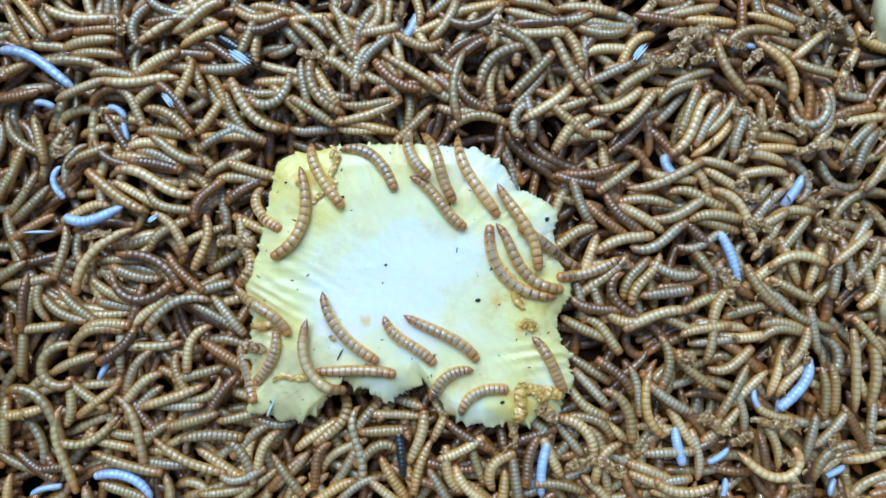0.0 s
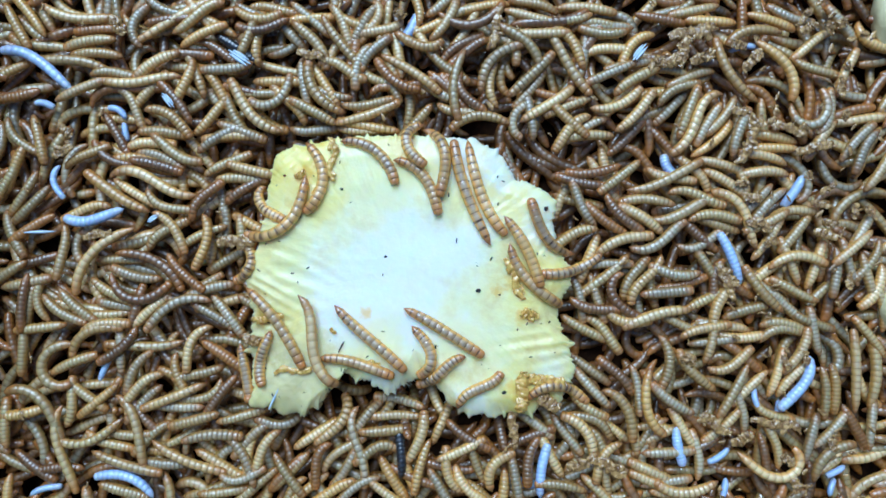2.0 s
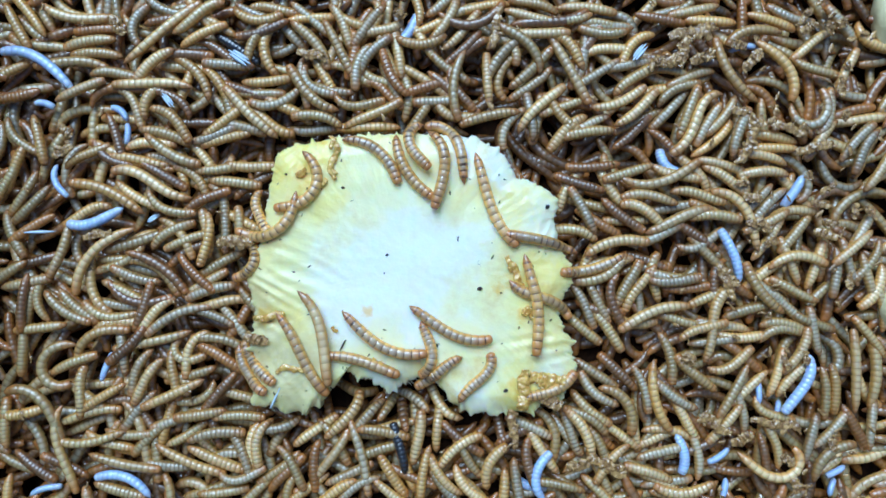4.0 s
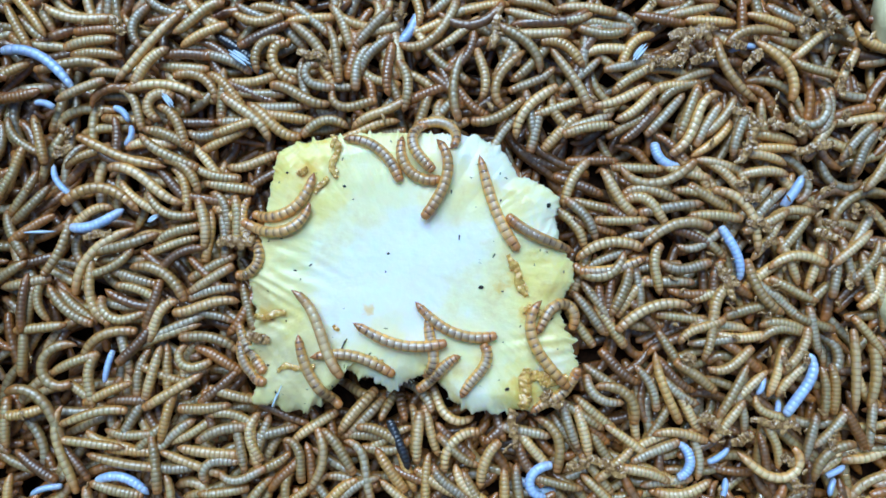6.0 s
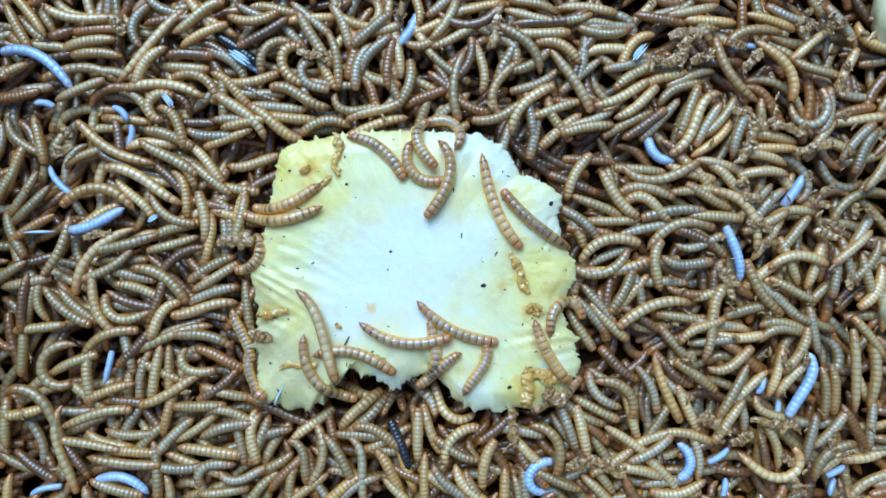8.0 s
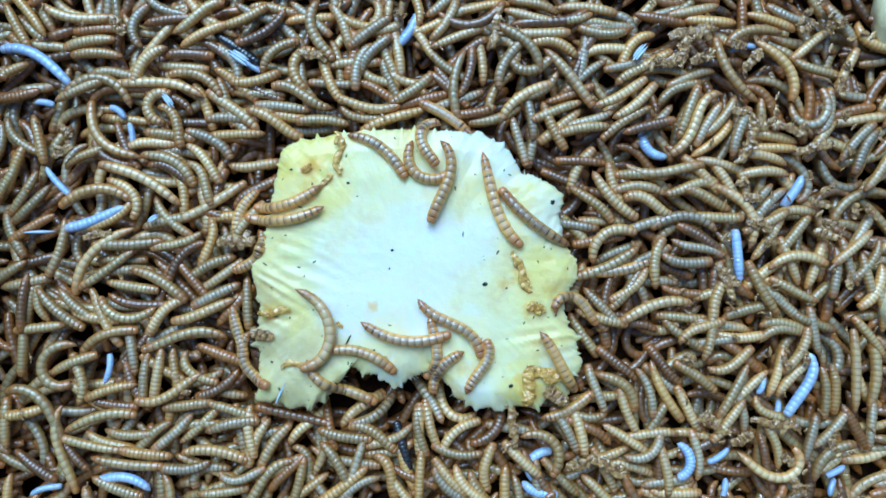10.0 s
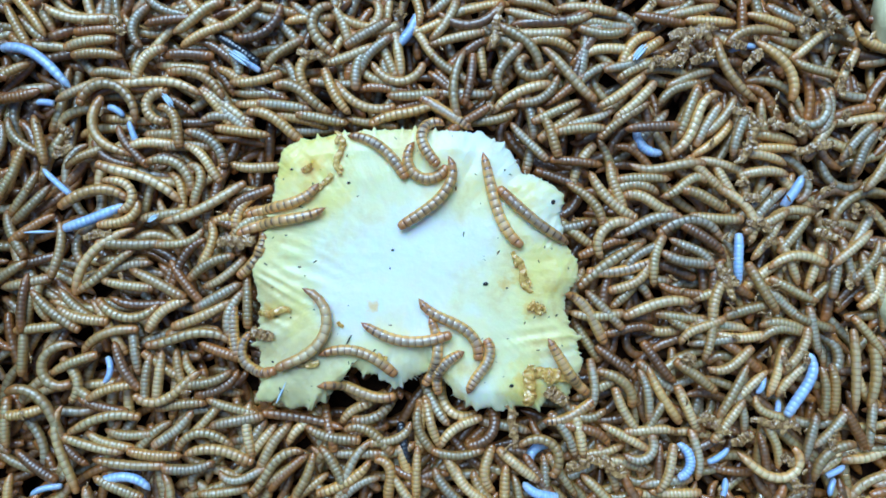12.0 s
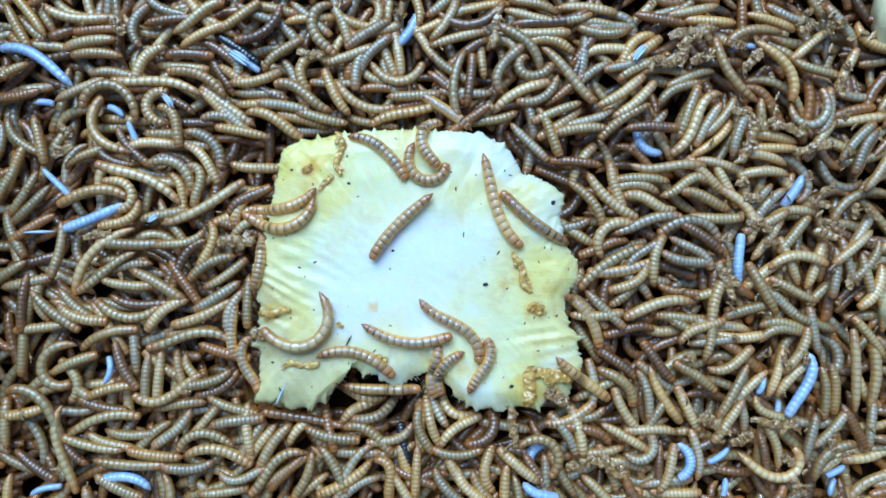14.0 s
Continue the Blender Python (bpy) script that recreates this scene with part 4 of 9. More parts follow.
crawler("peach", [
    (0, -27.2, -37.8, -3, -6, -13, 1, 24.9), (1, -27.1, -36.3, -27, -39, -25, 3, 23.3), (2, -26.5, -35.6, -14, -13, 10, 1, 23.4),
    (3, -24.0, -35.6, -15, -6, 8, 0, 23.0), (5.5, -27.6, -33.6, -13, -30, 11, 6, 27.0), (6.5, -27.1, -33.2, -12, -29, -2, 3, 27.0),
    (8, -27.0, -32.4, -12, -34, 10, 5, 27.0), (10.5, -25.1, -32.1, -16, -34, 0, 4, 24.2), (12.5, -25.7, -32.3, -15, -40, 9, 5, 26.4),
    (14, -26.2, -32.5, -15, -41, 6, 4, 26.2)], 0)
crawler("stone", [
    (0, -11.3, -29.2, -44, 10, -35, 3, 21.8), (1, -4.9, -30.0, -45, -80, 35, 12, 19.8), (2, -3.9, -32.2, -87, -68, -33, 9, 19.2),
    (3, -3.6, -32.3, -92, -67, -24, 12, 18.3), (5.5, -3.4, -31.1, -95, -23, -45, -2, 20.2), (8, -2.2, -31.9, -97, -34, -37, 0, 20.6),
    (10.5, -1.9, -31.6, -96, -33, -30, -7, 21.4), (11.5, -1.8, -32.5, -95, -37, 3, 8, 23.5), (12.5, -1.7, -32.9, -95, -35, -2, 1, 23.0),
    (14, -3.3, -38.2, -92, 22, 40, -8, 18.3)], 0)
crawler("stone", [
    (0, 0.3, -26.6, -32, -11, -19, -3, 26.6), (1, 0.3, -24.9, -32, -14, -11, -2, 27.0), (2, 0.6, -25.6, -31, -3, 4, 0, 28.2), (3, 1.0, -25.8, -21, 20, 26, 0, 28.0),
    (5.5, 2.5, -25.9, -22, 36, 9, -3, 28.3), (6.5, 2.9, -25.5, -22, 37, 3, -6, 28.5), (8, 3.2, -25.4, -27, 27, -4, -5, 28.6),
    (10.5, 3.7, -23.4, -46, -24, -61, 1, 27.4), (14, 4.5, -23.8, -48, -29, -56, 4, 28.4)], 0.0002)
crawler("stone", [
    (0, 0.8, -40.1, -141, 51, -3, -8, 18.0), (1, -0.4, -39.3, -151, 14, -23, -2, 18.0), (2, -0.8, -38.5, -148, -5, -41, 7, 18.5),
    (3, -1.5, -38.4, -149, -2, -23, 6, 18.0), (5.5, -1.7, -39.1, -140, 1, -35, 4, 18.0), (8, -1.5, -38.0, -141, 0, -24, 6, 18.0),
    (10.5, -0.7, -37.4, -121, 49, 7, -10, 18.0), (14, -0.5, -37.7, -115, 57, 10, -8, 18.0)], 0)
crawler("stone", [
    (0, 11.0, -44.6, 29, -51, 13, 8, 18.9), (1, 10.4, -43.2, 19, -60, 7, 5, 18.8), (2, 10.9, -43.4, 40, -11, 52, 3, 18.2), (3, 11.5, -42.2, 52, 11, 55, 12, 18.8),
    (5.5, 11.4, -38.4, 70, 23, 59, 19, 19.8), (8, 11.5, -37.8, 68, 19, 38, 9, 18.1), (10.5, 12.4, -36.8, 72, 24, 50, 7, 18.8), (14, 13.1, -36.8, 74, 29, 49, 6, 18.9)], 0)
crawler("stone", [
    (0, 33.7, -35.7, -60, -10, 14, 1, 19.9), (1, 36.6, -41.0, -41, 13, 47, -17, 25.5), (2, 36.7, -42.9, -6, -60, 20, 10, 23.0), (3, 33.1, -43.4, 13, 24, 28, 5, 18.4),
    (5.5, 36.7, -45.4, 45, 26, 0, -5, 20.2), (6.5, 35.9, -45.9, 41, 24, 44, -7, 20.7), (8, 36.3, -47.1, 35, 16, 17, -4, 19.4),
    (10.5, 40.8, -52.0, 25, 22, -12, 0, 18.0), (14, 40.9, -54.2, 22, 29, -10, -2, 18.0)], 0)
crawler("stone", [
    (0, -62.3, -39.4, -72, 6, -7, 1, 18.0), (1, -62.8, -38.9, -70, -4, 20, -3, 18.0), (2, -62.8, -39.5, -81, -5, -7, 3, 18.0),
    (3, -61.7, -40.3, -58, 27, -17, -1, 18.0), (5.5, -63.0, -37.3, -51, 50, 11, -8, 18.0), (6.5, -62.3, -37.0, -60, 54, 10, -8, 18.0),
    (8, -61.4, -39.8, -68, 44, 15, -7, 18.4), (10.5, -63.2, -36.3, -63, 73, -5, -5, 22.9), (11.5, -62.9, -36.2, -55, 106, -10, -16, 24.2),
    (12.5, -62.7, -36.4, -57, 103, -22, -15, 22.2), (13.5, -63.6, -36.4, -84, 52, -47, 5, 20.0), (14, -63.6, -36.4, -84, 52, -47, 5, 20.0)], 0)
crawler("stone", [
    (0, -53.3, -34.3, -110, -29, 16, -1, 19.1), (1, -55.9, -32.9, -101, 6, 36, -8, 18.0), (2, -56.8, -34.0, -98, 29, 20, -6, 18.0),
    (3, -58.3, -37.9, -52, 29, -31, 2, 18.0), (5.5, -61.1, -32.6, -57, 25, -14, -2, 18.0), (8, -63.7, -27.5, -70, -6, -25, 7, 18.0),
    (14, -67.4, -25.6, -91, 16, 7, -4, 18.0)], 0)
crawler("stone", [
    (0, -61.0, -3.9, -83, -84, -6, 15, 18.0), (3, -60.2, -4.7, -101, -96, 16, 19, 18.0), (5.5, -58.5, -4.6, -106, -91, 37, 9, 18.0),
    (6.5, -58.1, -5.1, -124, -81, -21, 8, 18.0), (8, -58.4, -3.3, -117, -82, 8, 6, 18.0), (10.5, -59.1, -2.3, -122, -56, 24, 9, 18.0),
    (11.5, -59.1, -2.4, -120, -42, 20, 6, 18.0), (13.5, -57.8, -3.4, -104, -33, -1, 8, 18.0), (14, -57.3, -4.1, -95, -21, 1, 6, 18.0)], 0)

crawler("stone", [
    (0, 46.5, -7.5, 196, -20, 0, 0, 22.0), (1, 43.0, -7.6, 196, -26, 0, 0, 22.0), (1.5, 39.9, -7.0, 197, -24, 6, 0, 22.0), (2.5, 43.2, -6.6, 198, -28, 0, 0, 22.0),
    (3, 43.6, -6.3, 197, -22, 0, 0, 22.0), (5.5, 54.0, -6.5, 192, -20, 0, 0, 22.0), (8, 56.0, -6.8, 190, -18, 0, 0, 22.0), (14, 57.0, -7.0, 190, -18, 0, 0, 22.0)], -0.0004)

# ---- larvae lying around the slice ----
BEDDED = []
STATIONS = [0, 1.5, 3.0, 5.0, 6.5, 8.5, 10.5, 12.5, 14.0]


SPARSE = OUTLINE[::5]


def sink(px, py):
    """How far the heap dips beside the slice, where it has been eaten and pressed hollow."""
    gap = np.sqrt(((np.stack([px, py], 1)[:, None, :] - SPARSE[None]) ** 2).sum(2)).min(1)
    hollow = 1 + 10.0 * np.exp(-(((px + 0.016) / 0.028) ** 2 + ((py + 0.046) / 0.013) ** 2))
    return 0.0013 * hollow * np.clip(1 - gap / 0.012, 0, 1) ** 1.2


def bedded(key, *rows):
    """A larva in the top of the heap. Rows: seconds, x, y (mm), heading, bend, hook, curl (degrees), length and height (mm)."""
    long = float(np.median([r[7] for r in rows])) / 27.0
    root, parts = make_larva(key, "lying in the heap", "larvae of the heap", random.uniform(0.86, 1.03) * (0.62 if long < 0.45 else 1.0), long)
    droop, phase = random.uniform(-0.5, 0.5), random.uniform(0, 6.3)

    def stance(t):
        *row, z = between(rows, t)
        if len(rows) > 1:
            row[3] += 3 * math.sin(phase + 1.9 * t)
            row[2] += 1.5 * math.sin(phase * 2 + 1.3 * t)
        return posture(row, lambda px, py: z / 1000 - sink(px, py) - 0.0006 * FINE ** 2 + 0.0006 * droop * FINE)

    m, local = stance(6.5)
    root.matrix_basis = m
    for ob, p in zip(parts, local):
        ob.matrix_basis = p @ Matrix.Diagonal((*ob.scale, 1))
    if len(rows) > 1:
        supple = max(abs(a[k] - rows[0][k]) for a in rows for k in (4, 5, 6)) > 7
        BEDDED.append((root, parts if supple else [], stance))


bedded("grey", (1.5, 43.8, 14.3, 117, -17, 15, 1, 17.0, 0.6), (6.5, 45.4, 9.9, 126, 27, -8, -7, 17.0, 0.6), (12.5, 39.6, 6.8, 194, -13, 15, -1, 17.0, -1.4))
bedded("grey", (1.5, -14.3, -48.9, 169, 5, -6, 1, 17.0, 0.2), (6.5, -7.3, -45.7, 140, 54, -21, -12, 17.0, 0.2), (12.5, -3.0, -49.8, 120, -11, 6, 2, 17.0, 0.2))
bedded("tan", (1.5, 57.3, 3.2, 18, -26, 7, 7, 19.9, 0.4), (6.5, 52.1, 2.1, 10, -48, 2, 9, 23.4, 0.4), (12.5, 51.2, 6.2, 50, -79, 8, 3, 20.0, 0.4))
bedded("olive", (1.5, 51.8, -9.1, -139, -5, 11, -4, 21.6, -1.6), (6.5, 51.3, -8.5, -166, -80, 0, 18, 21.6, 0.4), (12.5, 52.8, -4.2, -146, 18, 0, -3, 25.4, 0.4))
bedded("grey", (1.5, 47.4, -44.5, 132, 0, 0, 0, 17.0, 0.6), (6.5, 49.5, -47.4, 142, -62, -10, 17, 17.0, 0.6), (12.5, 48.2, -43.3, 89, 27, -17, -5, 17.0, 0.6))
bedded("olive", (1.5, 60.6, -8.7, 60, -25, 26, 0, 17.0, -1.8), (6.5, 57.2, -13.8, 70, 15, 16, 1, 17.7, 0.2), (12.5, 59.9, -13.2, 44, 4, -7, 2, 17.0, -1.8))
bedded("olive", (1.5, 58.8, -51.6, -61, -43, 21, 2, 21.2, 0.4), (6.5, 58.3, -45.7, -45, -71, -6, 15, 21.0, 0.4), (12.5, 57.2, -42.2, -47, -49, -24, 9, 18.0, 0.4))
bedded("olive", (1.5, -79.6, -54.8, -165, -2, 0, 0, 17.0, 0.1), (6.5, -76.0, -50.6, -177, -7, 3, 1, 17.0, 0.1), (12.5, -84.4, -49.8, -174, 7, -7, 0, 17.0, -1.9))
bedded("olive", (1.5, -65.5, 2.7, 90, 11, 6, -2, 17.2, -5.1), (6.5, -65.5, 8.7, 90, 11, 6, -2, 17.2, 0.2), (12.5, -61.5, 8.8, 33, -21, 11, 4, 17.0, 0.2))
bedded("olive", (1.5, 41.3, 4.6, -154, 26, -20, -3, 17.0, 0.1), (6.5, 42.5, 7.9, -236, 36, -2, -10, 17.0, -1.9), (12.5, 41.7, 5.6, -213, -2, 9, -5, 17.0, -1.9))
bedded("grey", (1.5, 44.0, -15.4, -70, -18, 29, -6, 17.0, -1.4), (6.5, 47.1, -20.6, -50, -2, 4, -2, 17.0, -1.4), (12.5, 46.7, -19.4, -42, -8, 13, -2, 17.0, -1.4))
bedded("dark", (1.5, -13.3, -64.8, 93, 6, -8, 1, 17.0, 0.1), (6.5, -13.7, -62.2, 112, 7, -8, 0, 17.0, 0.1), (12.5, -12.3, -64.1, 100, -1, 2, -1, 17.0, -1.9))
bedded("golden", (1.5, -74.3, 42.8, 49, 5, -12, 4, 17.0, -1.9), (6.5, -64.6, 39.1, 17, 0, 0, 0, 17.0, 0.1), (12.5, -58.2, 46.5, 0, 0, 0, 0, 17.0, -1.9))
bedded("olive", (1.5, -64.0, -53.4, 15, 5, -2, -1, 17.0, 0.0), (6.5, -67.0, -52.7, -13, -36, 14, 8, 17.0, 0.0), (12.5, -67.5, -50.6, -18, 7, -5, -1, 17.0, 0.0))
bedded("tan", (1.5, -33.5, -56.3, 63, 40, 53, 16, 20.5, 0.3), (6.5, -27.6, -51.5, 46, -14, -1, 4, 17.4, 0.3), (12.5, -26.5, -50.7, 34, -19, 27, -4, 17.4, -1.7))
bedded("olive", (1.5, -58.6, -18.8, -24, 7, -14, 4, 17.0, -1.8), (6.5, -62.9, -18.5, -81, 2, -3, 1, 17.0, -1.8), (12.5, -62.4, -16.9, -90, 0, 0, 0, 17.0, 0.2))
bedded("tan", (1.5, -61.3, 25.1, -17, 4, -3, 0, 17.0, 0.1), (6.5, -61.0, 27.4, 13, 14, -28, 8, 17.0, -1.9), (12.5, -60.2, 26.0, -5, 13, -16, 1, 17.0, -1.9))
bedded("olive", (1.5, 46.2, 36.4, 184, 7, -4, -1, 17.0, -1.4), (6.5, 46.4, 38.8, 191, 14, 1, -3, 17.0, 0.6), (12.5, 43.8, 38.4, 185, 5, -2, -1, 17.0, 0.6))
bedded("tan", (1.5, -3.3, -46.9, 116, -4, 15, -7, 18.0, -1.6), (6.5, 0.7, -52.9, 147, -68, 39, 16, 21.1, 0.4), (12.5, 1.5, -51.5, 136, -80, 14, 10, 20.7, 0.4))
bedded("tan", (1.5, 38.5, 16.9, 62, -29, -4, 7, 17.0, -5.0), (6.5, 41.3, 22.2, 62, -29, -4, 7, 17.0, 0.3), (12.5, 44.2, 27.5, 62, -29, -4, 7, 17.0, -5.0))
bedded("grey", (1.5, 49.4, -15.8, -74, 5, -8, 1, 17.0, -1.5), (6.5, 49.6, -17.3, -53, 0, 0, 0, 17.0, -1.5), (12.5, 51.6, -19.4, -45, 0, 0, 0, 17.0, 0.5))
bedded("olive", (1.5, 48.5, -54.5, 150, 50, -19, -11, 17.0, 0.1), (6.5, 44.0, -52.9, 146, -4, 0, 1, 17.0, 0.1), (12.5, 44.2, -53.7, 169, -78, 6, 23, 17.0, 0.1))
bedded("tan", (1.5, -61.8, 43.7, 136, -38, 23, 13, 25.2, 0.2), (6.5, -61.8, 42.9, 136, 20, -22, 2, 21.5, 0.2), (12.5, -69.3, 45.7, 143, 0, 0, 0, 21.5, -1.8))
bedded("olive", (1.5, -41.5, 44.0, 149, 2, -1, 0, 17.0, 0.2), (6.5, -38.2, 40.8, 191, 55, -15, -9, 17.0, 0.2), (12.5, -38.7, 41.6, 168, -5, 6, 0, 17.0, 0.2))
bedded("tan", (1.5, 67.8, -20.9, -165, 18, -8, -5, 22.8, 0.5), (6.5, 65.9, -18.4, -160, 37, -7, -6, 26.7, 0.5), (12.5, 68.3, -17.3, -169, 24, -16, -4, 23.3, 0.5))
bedded("tan", (1.5, 63.2, 10.1, 149, 12, -3, -3, 17.0, 0.5), (6.5, 66.2, 14.9, 155, 56, 52, -8, 17.6, 0.5), (12.5, 65.9, 15.2, 167, 17, 63, -22, 17.9, 0.5))
bedded("grey", (1.5, 62.6, -45.5, -79, -12, 10, 1, 17.0, -2.0), (6.5, 66.4, -43.6, -63, -30, 4, 7, 17.0, 0.0), (12.5, 65.3, -46.4, -77, -18, 10, 3, 17.0, 0.0))
bedded("tan", (1.5, 51.5, 21.9, -52, 15, 20, -2, 18.8, -4.7), (6.5, 55.3, 17.2, -52, 15, 20, -2, 18.8, 0.6), (12.5, 52.7, 15.6, -44, 24, -3, -4, 22.0, 0.6))
bedded("tan", (1.5, 65.0, 15.8, 177, 23, 6, -5, 18.2, 0.3), (6.5, 66.5, 18.9, 174, 27, 29, 3, 18.9, 0.3), (12.5, 60.8, 20.6, 178, 43, -12, -11, 17.0, 0.3))
bedded("pale", (1.5, -108.6, -38.2, 63, 0, 0, 0, 9.3, -1.9), (6.5, -106.7, -37.4, 75, -5, 0, 1, 10.9, 0.1), (12.5, -106.0, -38.8, 81, 45, 1, -6, 9.3, 0.1))
bedded("tan", (1.5, -86.1, -47.3, -160, -3, 0, 1, 21.6, 0.5), (6.5, -86.2, -45.2, -150, 2, -1, -1, 21.6, 0.5), (12.5, -86.9, -47.0, -164, -46, -50, 11, 25.4, 0.5))
bedded("amber", (1.5, 48.0, 24.1, -173, -20, -8, 2, 18.3, 0.3), (6.5, 48.0, 28.5, -181, 3, -2, 0, 17.0, -1.7), (12.5, 42.8, 28.0, -186, 3, -4, 1, 17.0, -1.7))
bedded("golden", (1.5, -86.3, 42.3, -29, -39, 16, 8, 18.6, 0.6), (6.5, -84.4, 40.3, -54, -36, 30, -5, 17.0, 0.6), (12.5, -84.9, 40.5, -59, -47, 55, -2, 17.0, 0.6))
bedded("olive", (1.5, 11.3, 42.6, 184, 45, 7, -2, 20.8, 0.1), (6.5, 18.6, 42.5, 202, -33, -17, 10, 19.1, 0.1), (12.5, 15.7, 41.4, 193, -17, 15, 1, 17.7, -1.9))
bedded("brown", (1.5, 48.0, -19.1, -15, 21, -23, 1, 17.0, 0.4), (6.5, 53.8, -20.7, -15, 21, -23, 1, 17.0, -4.9), (12.5, 59.6, -22.2, -15, 21, -23, 1, 17.0, -4.9))
bedded("olive", (1.5, -68.7, -29.7, 164, 34, -12, -4, 20.6, -5.0), (6.5, -74.4, -28.0, 164, 34, -12, -4, 20.6, 0.3), (12.5, -80.1, -26.3, 184, 8, -17, 5, 17.5, -1.7))
bedded("olive", (1.5, 52.0, -26.7, -43, -17, 36, -11, 17.0, -1.5), (6.5, 53.6, -24.4, -56, 2, -4, 1, 17.0, -1.5), (12.5, 49.0, -21.4, 2, 15, -6, -3, 17.2, 0.5))
bedded("tan", (1.5, -24.1, 42.8, 19, 11, 0, 0, 22.2, 0.0), (6.5, -20.9, 43.5, 30, -3, 32, -9, 19.3, 0.0), (12.5, -26.4, 45.9, -25, 46, 3, -5, 22.7, 0.0))
bedded("tan", (1.5, 71.3, 22.0, 21, 13, -15, 3, 25.8, 0.5), (6.5, 68.5, 21.1, 2, 55, -23, 1, 28.2, 0.5), (12.5, 71.5, 26.1, -1, 5, -36, 2, 24.2, 0.5))
bedded("brown", (1.5, -71.8, -47.2, -126, 8, -2, -2, 17.0, -1.5), (6.5, -71.7, -44.3, -139, -8, 1, 2, 17.0, -1.5), (12.5, -71.5, -45.0, -150, -38, 11, 9, 17.0, -1.5))
bedded("tan", (1.5, -79.0, -12.5, 31, -3, 1, 1, 17.0, -5.2), (6.5, -73.8, -9.4, 31, -3, 1, 1, 17.0, 0.1), (12.5, -69.6, -8.5, 35, 16, -13, -1, 17.0, -1.9))
bedded("olive", (1.5, -18.6, -58.0, 4, 1, -1, 0, 17.0, 0.1), (6.5, -19.6, -58.3, -22, -26, 21, 3, 17.0, 0.1), (12.5, -22.7, -58.5, -25, -43, 36, 5, 19.3, 0.1))
bedded("olive", (1.5, 45.2, -25.8, -28, 2, -4, 1, 17.0, -1.5), (6.5, 43.4, -24.7, -58, 5, -6, 1, 17.0, -1.5), (12.5, 46.5, -29.8, -58, 5, -6, 1, 17.0, -4.8))
bedded("tan", (1.5, -70.1, -17.1, 188, 11, -30, -7, 21.6, -5.1), (6.5, -76.1, -17.9, 188, 11, -30, -7, 21.6, 0.2), (12.5, -76.4, -21.3, 204, -11, -2, 3, 21.4, 0.2))
bedded("amber", (1.5, 51.7, 8.9, 142, -16, -1, 4, 17.1, 0.3), (6.5, 47.7, 7.2, 162, 0, 0, 0, 17.0, -1.7), (12.5, 51.5, 1.0, 197, 9, -28, 12, 17.0, -1.7))
bedded("brown", (1.5, 54.9, -16.4, -71, 72, -53, 11, 22.4, 0.3), (6.5, 52.9, -18.4, -97, 2, -5, 2, 19.1, -1.7), (12.5, 51.3, -16.5, -102, 11, -18, 3, 19.1, -1.7))
bedded("olive", (1.5, -89.8, 37.6, -4, -9, 9, 0, 17.0, -1.8), (6.5, -87.2, 36.1, -22, -16, 9, 0, 17.0, 0.2), (12.5, -87.6, 36.8, 0, 0, 0, 0, 17.0, -1.8))
bedded("pale", (1.5, -111.2, 9.3, -172, -29, -24, 2, 19.7, 0.4), (6.5, -109.8, 7.9, -160, -24, -13, 4, 18.3, 0.4), (12.5, -111.0, 9.9, -159, -4, -1, 1, 21.3, 0.4))
bedded("grey", (1.5, -73.8, -59.1, 4, -20, 4, 5, 20.7, 0.6), (6.5, -70.6, -57.4, 17, -26, 3, 7, 17.6, 0.6), (12.5, -65.9, -54.7, 10, -6, 6, 0, 17.6, 0.6))
bedded("olive", (1.5, -88.0, 13.3, -26, 37, -32, -2, 18.3, 0.1), (6.5, -88.0, 11.2, -26, 48, -2, -5, 19.0, 0.1), (12.5, -87.4, 8.4, -59, 6, -16, 6, 17.0, -1.9))
bedded("olive", (1.5, -85.7, 30.7, -27, 25, 27, -8, 19.1, 0.1), (6.5, -88.2, 29.9, -31, 12, -16, 3, 21.9, 0.1), (12.5, -84.7, 27.2, -32, -72, -7, 14, 21.3, 0.1))
bedded("golden", (1.5, 64.7, -50.1, -78, 37, 11, 8, 23.9, 0.1), (6.5, 70.8, -44.5, -71, 10, -7, 1, 24.2, 0.1), (12.5, 69.8, -47.1, -60, 13, -6, -3, 20.6, 0.1))
bedded("pale", (1.5, 92.0, -2.8, 112, 9, 2, -2, 17.7, 0.1), (6.5, 93.4, -0.9, 108, 21, -18, 0, 18.9, 0.1), (12.5, 94.1, -3.2, 90, -9, 9, 0, 16.1, 0.1))
bedded("pale", (1.5, -100.5, -72.4, 160, 46, -5, -6, 21.8, 0.3), (6.5, -101.6, -72.8, 166, 48, 8, -13, 18.6, 0.3), (12.5, -101.4, -72.5, 172, 43, -20, -10, 18.6, 0.3))
bedded("tan", (1.5, -94.2, -19.7, -142, 5, -5, 0, 17.0, -1.9), (6.5, -90.7, -21.6, -129, 32, -40, 4, 17.0, 0.1), (12.5, -89.0, -19.6, -143, 34, -3, -8, 17.3, 0.1))
bedded("golden", (1.5, -61.0, 7.2, 154, -2, 7, -3, 17.0, -4.9), (6.5, -66.5, 9.8, 154, -2, 7, -3, 17.0, -1.6), (12.5, -66.4, 10.9, 200, -3, 10, -4, 17.0, -1.6))
bedded("grey", (1.5, -75.0, -12.6, -164, 11, -1, -3, 17.0, -1.4), (6.5, -74.3, -13.4, -166, 17, -2, -4, 17.0, -1.4), (12.5, -71.8, -15.2, -149, -3, 1, 1, 17.0, 0.6))
